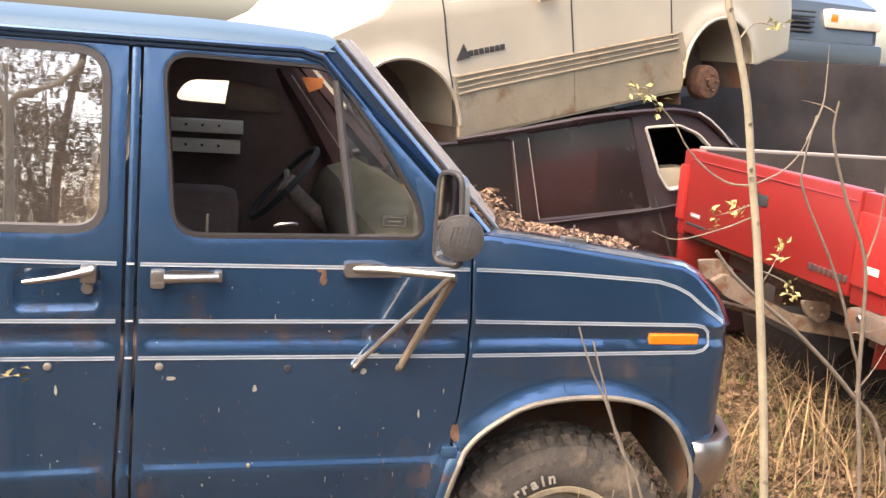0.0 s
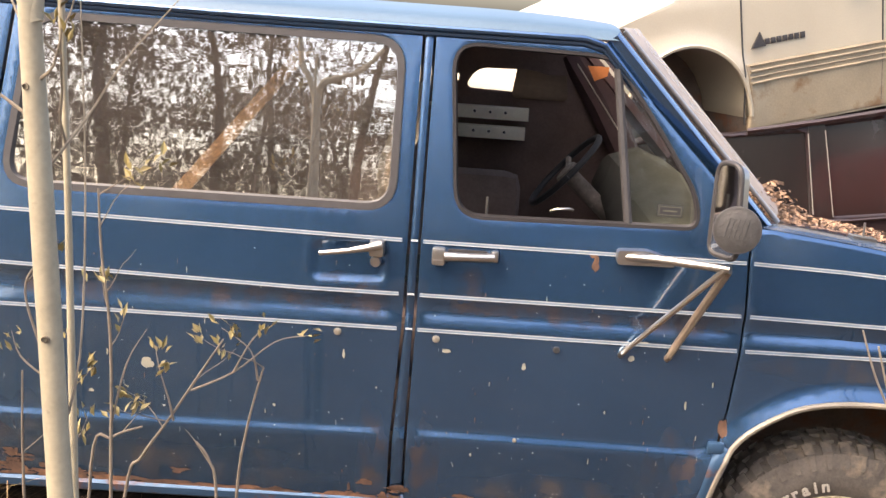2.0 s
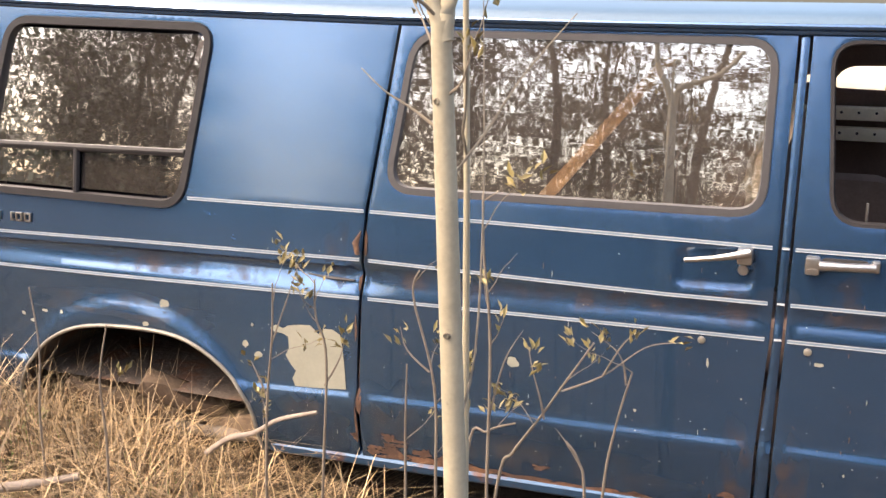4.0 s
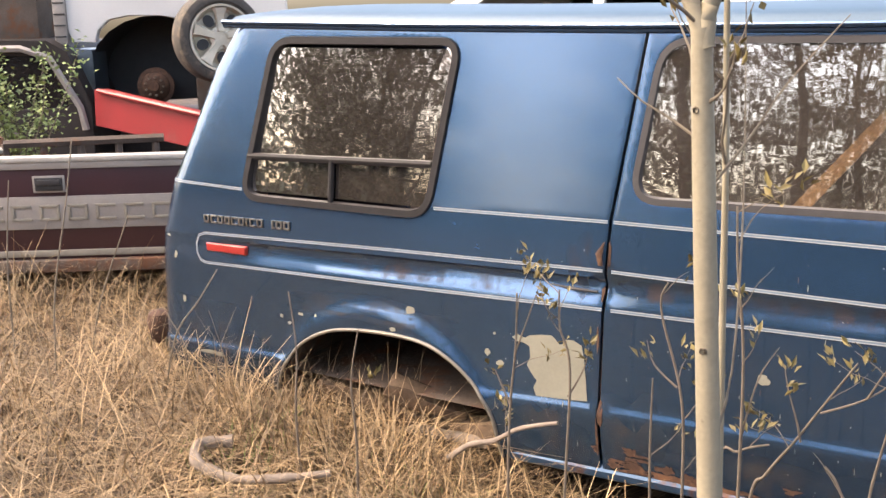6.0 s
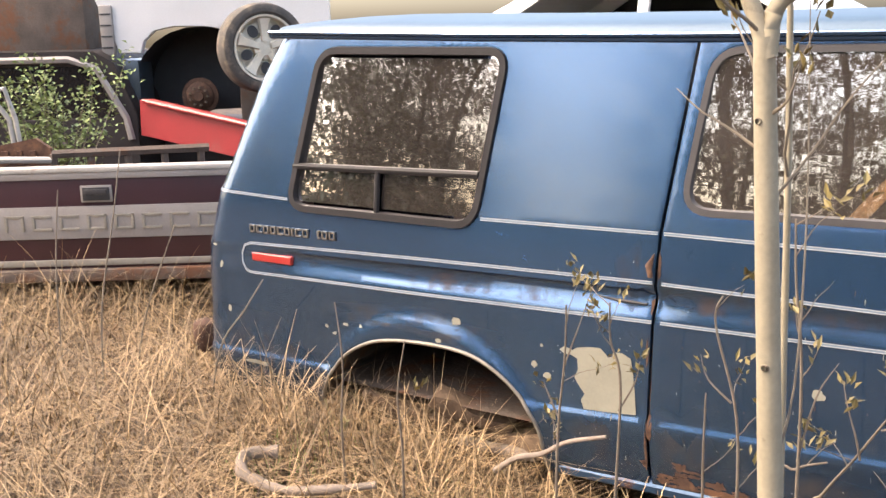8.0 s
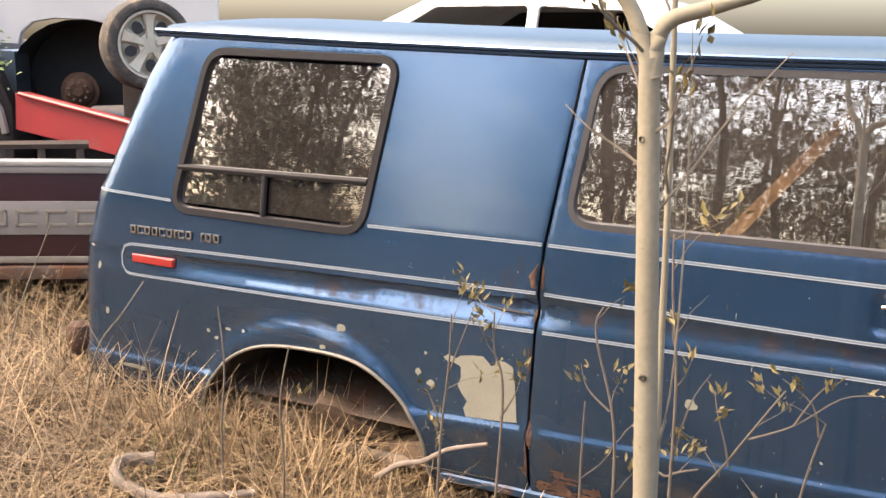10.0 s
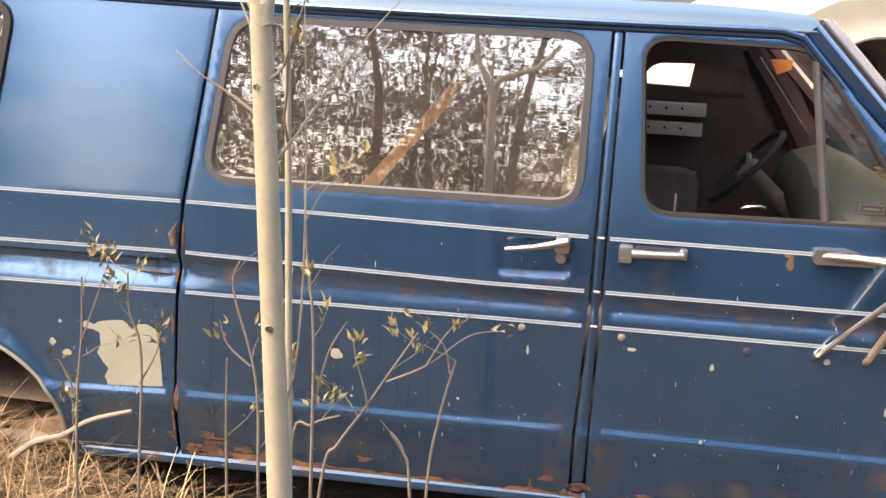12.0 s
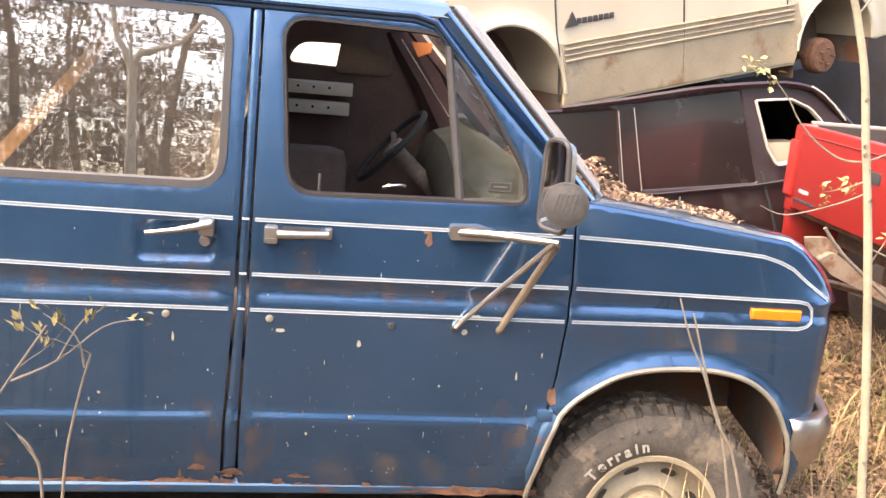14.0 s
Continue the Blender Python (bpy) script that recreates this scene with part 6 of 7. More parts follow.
part("handle_lever", b, M_GASKET, hb)
b = bmesh.new()
box(b, (-0.84, -0.02, 1.055), (0.84, 0.09, 1.085), 0.012)
part("rail_cap", b, M_PALECAP, tg, "pale ribbed rail cap")
b = bmesh.new()
box(b, (-0.84, -0.012, 1.02), (0.84, 0.0, 1.056), 0.004)
part("rail_edge", b, M_BAND, tg)
for s in (-1, 1):
    b = bmesh.new()
    box(b, (s * 0.86 - 0.06, 0.0, 0.45), (s * 0.86 + 0.06, 1.9, 1.05), 0.03)
    part("bed_side", b, M_PLUM, tg)
b = bmesh.new()
box(b, (-0.8, 0.06, 0.48), (0.8, 1.9, 0.54))
part("bed_floor", b, M_RUST, tg)
# scrap in that bed
TGM = pose(-6.0, 0.43, 0.0, 0, 0, 35.5)
def in_bed(name, b, ma, label, cat):
    b.transform(TGM)
    return tagged(mesh_object(name, b, ma), label, cat)
rack = thing("bed_rack", TGM, "rusty steel rack lying in the plum pickup bed", "rack")
for z in (0.98, 1.12):
    line_on(rack, "rack_rail", [(-0.35, 0.35, z), (0.5, 0.5, z)], 0.026, M_UNDER)
for k in range(5):
    line_on(rack, "rack_post", [(-0.35 + 0.2 * k, 0.36 + 0.035 * k, 0.54), (-0.35 + 0.2 * k, 0.36 + 0.035 * k, 1.12)], 0.022, M_UNDER)
b = bmesh.new()
slab(b, [(-0.75, 1.02), (-0.42, 1.02), (-0.42, 1.14), (-0.5, 1.2), (-0.72, 1.16)], 0.5, 0.54)
for k in range(3):
    box(b, (-0.70 + 0.08 * k, 0.485, 1.05), (-0.66 + 0.08 * k, 0.5, 1.13))
in_bed("slotted_plate", b, M_RUST, "rusty slotted panel in the plum pickup bed", "scrap")
b = bmesh.new()
for o in (0.0, 0.12):
    tube(b, [(-1.25 + o, 0.7, 1.05), (-1.05 + o, 0.7, 1.45), (-0.85 + o, 0.7, 1.48), (-0.72 + o * 0.3, 0.7, 1.3), (-0.70 + o * 0.3, 0.7, 1.06)], 0.016, 8)
in_bed("bent_pipe_rack", b, M_PALECAP, "pale bent pipe rack in the plum pickup bed", "rack")
b = bmesh.new()
tube(b, [(-1.0, 0.25, 1.09), (-0.6, 0.3, 1.10), (-0.35, 0.36, 1.085)], 0.02, 8)
in_bed("pale_pipe", b, M_PALECAP, "pale pipe lying across the plum pickup bed", "pipe")

# red panel, white truck body and loose wheel behind
b = bmesh.new()
panel(b, [(0.0, 0.98), (2.5, 0.68), (2.5, 0.94), (0.12, 1.28), (0.02, 1.27)], [], lambda x, z: 0.0, 0.1, 0.05, 0.008)
rb = thing("scrap_pickup", pose(-8.3, 2.54, 0, 0, 0, 0), "dented red pickup side panel standing on edge", "car panel", "wrecked vehicles")
part("panel", b, M_OLDRED, rb)
b = bmesh.new()
tube(b, [(0.1, -0.02, 1.265), (2.5, -0.02, 0.93)], 0.02, 8)
part("rolled_edge", b, M_OLDRED, rb)
b = bmesh.new()
box(b, (0.0, 0.05, 0.2), (2.5, 0.5, 0.7), 0.03)
tagged(mesh_object("scrap_block", b, M_DARKBODY), "dark scrap below the red panel", "scrap").matrix_world = pose(-8.3, 2.54, 0)
WM = pose(-8.04, 3.0, 1.29, 0, 0, 35.5)
wt_o = [(-0.66, 0.36), (-0.48, 0.35), (-0.45, 0.45), (-0.36, 0.53), (-0.2, 0.56), (0.05, 0.555), (0.2, 0.53), (0.33, 0.46), (0.43, 0.34), (0.6, 0.3), (1.1, 0.3), (1.1, 1.1), (-0.95, 1.1)]
wtk = thing("truck", WM, "white truck body with an empty black wheel arch", "truck", "wrecked vehicles")
b = panel(bmesh.new(), wt_o, [], lambda x, z: 0.0, 0.08, 0.06, 0.01)
part("front_wing", b, M_WHITECAR, wtk)
b = bmesh.new()
rows = [[(0.57 * math.cos(a), y, 0.05 + 0.51 * math.sin(a)) for a in np.linspace(math.pi * 1.15, -0.4, 16)] for y in (0.02, 0.25, 0.6)]
vs = quad_sheet(b, rows)
b.faces.new(vs[-1])
part("wheel_well", b, M_BLACK, wtk)
b = bmesh.new()
lathe(b, [(0.0, 0.02), (0.04, 0.02), (0.045, 0.04), (0.11, 0.06), (0.12, 0.075), (0.122, 0.085), (0.155, 0.088), (0.155, 0.1), (0.05, 0.11)], (-0.05, 0.05, -0.02), "y", 28)
tube(b, [(-0.05, 0.15, -0.02), (-0.05, 0.6, -0.02)], 0.06, 8)
part("brake_hub", b, M_RUST_DARK, wtk, "rusty brake hub")
for k in range(9):
    a = 2 * math.pi * k / 9
    line_on(wtk, "hub_stud", [(-0.05 + 0.075 * math.cos(a), 0.06, -0.02 + 0.075 * math.sin(a)), (-0.05 + 0.075 * math.cos(a), 0.13, -0.02 + 0.075 * math.sin(a))], 0.009, M_STICKY)
b = bmesh.new()
box(b, (-0.80, -0.02, -0.25), (-0.5, 0.4, 0.31), 0.05)
part("bumper_corner", b, M_DARKCAR, wtk, "dark bumper corner")
b = bmesh.new()
box(b, (-0.80, -0.03, 0.34), (-0.69, 0.05, 0.75), 0.02)
cl = part("corner_lamp", b, M_BAND, wtk, "grey ribbed corner lamp")
for k in range(4):
    b = bmesh.new()
    box(b, (-0.79, -0.036, 0.40 + 0.09 * k), (-0.70, -0.028, 0.412 + 0.09 * k), 0.002)
    part("lamp_rib", b, M_BLACK, cl)
b = bmesh.new()
box(b, (-0.45, 0.35, -1.2), (1.1, 1.2, -0.25), 0.05)
tagged(mesh_object("scrap_hull", b, M_DARKBODY), "dark scrap hull under the white truck", "scrap").matrix_world = WM
lw = thing("loose_wheel", pose(-7.22, 2.92, 1.66, 0, 0, 64), "loose alloy wheel with a worn tyre", "wheel")
wheel(lw, (0, 0, 0), 0.345, 0.11, 0.25, 0, -1, M_ALLOY, None, True, False)
for k in range(5):
    a = math.pi / 2 + 2 * math.pi * k / 5
    u, v = Vector((math.cos(a), 0, math.sin(a))), Vector((-math.sin(a), 0, math.cos(a)))
    b = bmesh.new()
    rows = [[u * r - v * w + Vector((0, y + 0.02, 0)), u * r - v * w * 0.7 + Vector((0, y, 0)), u * r + v * w * 0.7 + Vector((0, y, 0)), u * r + v * w + Vector((0, y + 0.02, 0))] for r, w, y in ((0.05, 0.03, -0.09), (0.12, 0.034, -0.085), (0.19, 0.045, -0.092), (0.225, 0.06, -0.1))]
    quad_sheet(b, rows)
    part("spoke", b, M_ALLOY, lw)
    b = bmesh.new()
    a2 = a + math.pi / 5
    c = Vector((math.cos(a2), 0, math.sin(a2))) * 0.155 + Vector((0, -0.066, 0))
    u2, v2 = Vector((math.cos(a2), 0, math.sin(a2))), Vector((-math.sin(a2), 0, math.cos(a2)))
    b.faces.new([b.verts.new(c + u2 * 0.05 * math.cos(q) + v2 * 0.042 * math.sin(q)) for q in np.linspace(0, 2 * math.pi, 14, endpoint=False)])
    part("spoke_gap", b, M_BLACK, lw)
b = bmesh.new()
box(b, (-0.22, 0.16, -1.6), (0.28, 0.8, -0.1), 0.03)
tagged(mesh_object("scrap_hull", b, M_DARKBODY), "dark scrap hull under the loose wheel", "scrap").matrix_world = pose(-7.27, 2.95, 1.69, 0, 0, 35)
# dark SUV with a grey window frame at the back of the plum bed
so = [(-1.6, 0.1), (1.0, 0.1), (1.02, 1.0), (0.86, 1.42), (0.7, 1.52), (-1.6, 1.55)]
suv = wreck("car", pose(-9.16, 1.96, 0.15, 0, 0, 35.5), "black vehicle with a grey-framed window behind the plum bed", "car", so, [rounded([(-1.4, 0.98), (0.85, 0.98), (0.68, 1.40), (-1.4, 1.43)], 0.06)], 1.5, M_DARKBODY, None, 0.12)
line_on(suv, "window_frame", [(-1.5, -0.02, 1.47), (0.5, -0.02, 1.46), (0.72, -0.02, 1.38), (0.93, -0.02, 0.98), (0.96, -0.02, 0.8)], 0.03, M_BAND)
for k, (x, z) in enumerate(((-1.5, 1.75), (-0.6, 1.72))):
    b = bmesh.new()
    box(b, (x, 0.1, 1.56), (x + 0.85, 1.2, z + 0.55), 0.06)
    tagged(mesh_object("scrap_car_part", b, M_DARKBODY if k == 0 else M_UNDER), "dark crushed car part stacked on the black vehicle", "scrap", "stacked scrap").matrix_world = pose(-8.95, 2.25, 0, 0, 0, 35.5)


# ---- trees, saplings, grass and litter ----
M_BARK = mat("pale_sapling_bark", (0.25, 0.215, 0.145), 0.75, 0, 0, 0.2, 14, 0.08, 70, (0.15, 0.125, 0.09), 0.38, 22)
M_TWIG = mat("brown_twig", (0.125, 0.098, 0.07), 0.85, 0, 0, 0.3, 30, 0.05, 90)
M_TWIG_PALE = mat("pale_twig", (0.17, 0.138, 0.10), 0.8, 0, 0, 0.25, 30, 0.05, 90)
M_BUD = mat("young_bronze_leaf", (0.15, 0.115, 0.036), 0.6, 0, 0, 0.3, 20, random_tint=0.35)
M_YOUNG = mat("pale_young_leaf", (0.34, 0.3, 0.11), 0.6, 0, 0, 0.25, 20, random_tint=0.35)
M_BUSH = mat("fresh_green_leaf", (0.17, 0.215, 0.065), 0.6, 0, 0, 0.3, 15, random_tint=0.4)
M_STRAW = mat("dry_straw", (0.155, 0.098, 0.046), 0.7, 0, 0, 0.45, 2.5, random_tint=0.7)
M_THATCH = mat("brown_thatch", (0.09, 0.054, 0.029), 0.85, 0, 0, 0.5, 2.0, random_tint=0.7)
M_STRAW_PALE = mat("bleached_straw", (0.285, 0.195, 0.10), 0.7, 0, 0, 0.4, 3.5, random_tint=0.55)
M_GREENGRASS = mat("new_green_grass", (0.16, 0.22, 0.05), 0.7, 0, 0, 0.3, 5, random_tint=0.35)
M_LITTER = mat("dead_leaf_litter", (0.225, 0.138, 0.084), 0.85, 0, 0, 0.3, 6, random_tint=0.5)
M_TRUNK = mat("dark_tree_bark", (0.045, 0.037, 0.03), 0.9, 0, 0, 0.35, 5, 0.2, 25)
M_LEAF = mat("woodland_leaf", (0.042, 0.048, 0.022), 0.65, 0, 0, 0.35, 3, random_tint=0.5)
M_ROT = mat("rotten_brown_wood", (0.13, 0.085, 0.05), 0.9, 0, 0, 0.4, 9, 0.25, 40, (0.1, 0.065, 0.04), 0.45, 14)
M_STICK = mat("grey_dead_stick", (0.19, 0.15, 0.115), 0.85, 0, 0, 0.3, 20, 0.1, 60)


def leaf_quad(bm, p, d, up, length, width):
    d = d.normalized()
    s = d.cross(up)
    if s.length < 1e-3:
        s = Vector((1, 0, 0))
    s.normalize()
    a, c = p, p + d * length
    m1, m2 = p + d * length * 0.45 + s * width / 2, p + d * length * 0.45 - s * width / 2
    n = s.cross(d) * width * 0.25
    v = [bm.verts.new(q) for q in (a, m1 + n, c, m2 + n)]
    bm.faces.new((v[0], v[1], v[2]))
    bm.faces.new((v[0], v[2], v[3]))


def wander(rnd, p, d, length, n, bend):
    pts = [Vector(p)]
    d = Vector(d).normalized()
    for k in range(n):
        d = (d + Vector((rnd.uniform(-1, 1), rnd.uniform(-1, 1), rnd.uniform(-0.6, 0.9))) * bend).normalized()
        pts.append(pts[-1] + d * length / n)
    return pts


def sapling(name, trunk, r0, r1, twigs, label, bark, leaf_mat=M_BUD, leaves=8, seed=1, leaf_size=0.035, twig_len=(0.12, 0.35), extra=(), buds=()):
    """A young stem through given places with random side twigs and a few opening leaves."""
    rnd = random.Random(seed)
    base = Vector(trunk[0])
    s = thing(name, Matrix.Translation(base), label, "sapling", "saplings by the van")
    pts = [Vector(p) for p in curve(trunk, 6)]
    n = len(pts)
    rad = [r0 + (r1 - r0) * (i / (n - 1)) for i in range(n)]
    rad = [r * (1 + 0.07 * noise.noise((i * 0.7, seed, 0))) for i, r in enumerate(rad)]
    b = bmesh.new()
    tube(b, [p - base for p in pts], rad, 12)
    part("stem", b, bark, s)
    if r0 > 0.012:
        for k in range(9):
            i = rnd.randrange(3, n - 2)
            a = rnd.uniform(3.6, 5.8)
            b = bmesh.new()
            c = pts[i] - base + Vector((math.cos(a), math.sin(a), 0)) * rad[i] * 0.93
            lathe(b, [(0.001, 0.005), (0.0035, 0.004), (0.006, 0.0), (0.005, -0.004)], c, "y", 10)
            part("knot", b, M_TWIG, s)
    tips = []
    lines = [[Vector(q) for q in curve(e, 4)] for e in extra]
    for k in range(twigs):
        i = rnd.randrange(int(n * 0.25), n)
        a = rnd.uniform(0, 2 * math.pi)
        lines.append(wander(rnd, pts[i], (math.cos(a), math.sin(a) * 0.6, rnd.uniform(0.4, 1.2)), rnd.uniform(*twig_len), 6, 0.28))
    for ln in lines:
        b = bmesh.new()
        m = len(ln)
        li = [q for q in range(len(lines)) if lines[q] is ln][0]
        main = r0 > 0.02 and li < 2
        rr = min(r0 * 0.35, 0.0035) if li >= len(extra) else (0.0165 if main else 0.0032)
        tube(b, [p - base for p in ln], [rr * (1 - (0.5 if main else 0.75) * i / (m - 1)) for i in range(m)], 10 if main else 6)
        part("limb" if main else "twig", b, M_BARK if main else M_TWIG_PALE if bark is M_BARK else M_TWIG, s)
        tips += [(ln[-1], ln[-1] - ln[-2]), (ln[m * 2 // 3], Vector((rnd.uniform(-1, 1), rnd.uniform(-1, 1), 0.6)))]
    rnd.shuffle(tips)
    b = bmesh.new()
    for p, d in tips[:leaves]:
        for k in range(rnd.randrange(5, 10)):
            dd = Vector(d).normalized() + Vector((rnd.uniform(-0.9, 0.9), rnd.uniform(-0.9, 0.9), rnd.uniform(-0.2, 0.8)))
            leaf_quad(b, p - base + Vector((rnd.gauss(0, 0.012), rnd.gauss(0, 0.012), rnd.gauss(0, 0.015))), dd, Vector((rnd.uniform(-1, 1), rnd.uniform(-1, 1), 1)), leaf_size * rnd.uniform(0.4, 0.95), leaf_size * rnd.uniform(0.2, 0.42))
    for p in buds:
        for k in range(rnd.randrange(6, 10)):
            dd = Vector((rnd.uniform(-1, 1), rnd.uniform(-0.8, 0.8), rnd.uniform(-0.5, 1.0)))
            leaf_quad(b, Vector(p) - base + Vector((rnd.gauss(0, 0.01), rnd.gauss(0, 0.01), rnd.gauss(0, 0.012))), dd, Vector((rnd.uniform(-1, 1), rnd.uniform(-1, 1), 1)), leaf_size * rnd.uniform(0.45, 0.95), leaf_size * rnd.uniform(0.25, 0.5))
    if leaves or buds:
        tagged(part("leaf_spray", b, leaf_mat, s, smooth=False), kind="stuff")
    return s


# the forked sapling close to the camera
gz = ground_z(-1.79, -1.28)
sapling("sapling", [(-1.79, -1.28, gz - 0.05), (-1.805, -1.27, 0.35), (-1.83, -1.25, 0.83), (-1.858, -1.25, 1.438), (-1.87, -1.25, 1.69)], 0.026, 0.017, 6,
        "pale-barked forked sapling in front of the van", M_BARK, leaves=3, seed=4, twig_len=(0.1, 0.3),
        extra=([(-1.862, -1.25, 1.655), (-1.90, -1.25, 1.76), (-1.95, -1.27, 1.86), (-1.97, -1.28, 2.1)], [(-1.864, -1.25, 1.66), (-1.85, -1.24, 1.745), (-1.77, -1.22, 1.775), (-1.68, -1.2, 1.81), (-1.6, -1.2, 1.9)],
               [(-1.865, -1.23, 1.41), (-1.80, -1.2, 1.507), (-1.74, -1.2, 1.6), (-1.65, -1.2, 1.705)], [(-1.835, -1.25, 0.95), (-1.815, -1.2, 1.1), (-1.815, -1.17, 1.4), (-1.83, -1.15, 1.75)]))
sapling("sapling", [(-1.815, -1.15, gz - 0.05), (-1.842, -1.15, 0.5), (-1.85, -1.15, 1.05), (-1.855, -1.15, 1.45), (-1.865, -1.15, 1.85)], 0.0085, 0.005, 7, "thin second stem beside the forked sapling", M_BARK, leaves=4, seed=9)
# thin sapling near the front of the van
g2 = ground_z(0.55, -0.28)
sapling("sapling", [(0.53, -0.28, g2 - 0.05), (0.50, -0.29, 0.2), (0.449, -0.3, 0.51), (0.401, -0.3, 0.819), (0.335, -0.3, 1.176), (0.302, -0.3, 1.332), (0.274, -0.3, 1.454), (0.236, -0.3, 1.632), (0.188, -0.3, 1.775), (0.145, -0.3, 1.886), (0.09, -0.3, 2.1)], 0.013, 0.009, 0,
        "thin pale sapling with opening leaves by the front bumper", M_BARK, leaf_mat=M_YOUNG, leaves=0, seed=21, leaf_size=0.034,
        extra=([(0.294, -0.29, 1.409), (0.224, -0.28, 1.411), (0.153, -0.28, 1.446), (0.088, -0.28, 1.503), (0.049, -0.28, 1.557), (0.003, -0.28, 1.602), (-0.05, -0.28, 1.642), (-0.106, -0.28, 1.65)],
               [(0.290, -0.29, 1.410), (0.38, -0.28, 1.452), (0.431, -0.28, 1.513), (0.463, -0.28, 1.607)], [(0.44, -0.28, 1.54), (0.473, -0.28, 1.63), (0.474, -0.28, 1.706), (0.468, -0.28, 1.796)],
               [(0.306, -0.29, 1.325), (0.224, -0.28, 1.287), (0.095, -0.28, 1.252), (0.019, -0.28, 1.273)], [(0.19, -0.29, 1.78), (0.239, -0.28, 1.834), (0.298, -0.28, 1.83)],
               [(0.345, -0.29, 1.12), (0.386, -0.28, 1.181), (0.411, -0.28, 1.246)], [(0.335, -0.29, 1.18), (0.435, -0.28, 1.142), (0.467, -0.28, 1.11)], [(0.30, -0.29, 1.36), (0.25, -0.28, 1.335), (0.19, -0.28, 1.32)]),
        buds=((-0.032, -0.28, 1.629), (-0.004, -0.28, 1.594), (-0.081, -0.28, 1.64), (0.251, -0.28, 1.343), (0.27, -0.28, 1.328), (0.188, -0.28, 1.333), (0.19, -0.28, 1.294), (0.403, -0.28, 1.238), (0.399, -0.28, 1.206), (0.442, -0.28, 1.123), (0.459, -0.28, 1.102), (0.306, -0.28, 1.828)))
# dead branch and bare stems before the red pickup bed
BARE = (([(1.3, 0.1, None), (1.131, 0.1, 0.493), (0.966, 0.1, 0.696), (0.769, 0.1, 0.871), (0.63, 0.1, 0.973), (0.496, 0.1, 1.073), (0.422, 0.1, 1.153)], (), 0.0085, 0.0055, "grey dead branch leaning before the red pickup bed", 31),
        ([(1.28, 0.28, None), (1.159, 0.3, 0.627), (1.112, 0.3, 0.774), (1.036, 0.3, 0.958), (0.954, 0.3, 1.117), (0.836, 0.3, 1.31), (0.811, 0.3, 1.405), (0.836, 0.3, 1.586)], (), 0.007, 0.003, "bare thin stem beside the red pickup bed", 32),
        ([(0.9, -0.2, None), (0.841, -0.2, 0.453), (0.782, -0.2, 0.782), (0.759, -0.2, 1.027), (0.734, -0.2, 1.198), (0.65, -0.2, 1.361), (0.593, -0.2, 1.489), (0.571, -0.2, 1.568), (0.576, -0.2, 1.647)],
         ([(0.738, -0.2, 1.19), (0.764, -0.2, 1.299), (0.768, -0.2, 1.416), (0.78, -0.2, 1.6)], [(0.77, -0.2, 0.79), (0.84, -0.18, 0.86), (0.9, -0.16, 0.95)]), 0.0075, 0.003, "bare forked stem beside the red pickup bed", 34))
for stem, sides, r0, r1, lab, sd in BARE:
    stem = [(x, y, ground_z(x, y) - 0.03 if z is None else z) for x, y, z in stem]
    sapling("sapling", stem, r0, r1, 1, lab, M_TWIG, leaves=0, seed=sd, twig_len=(0.08, 0.18), extra=sides)
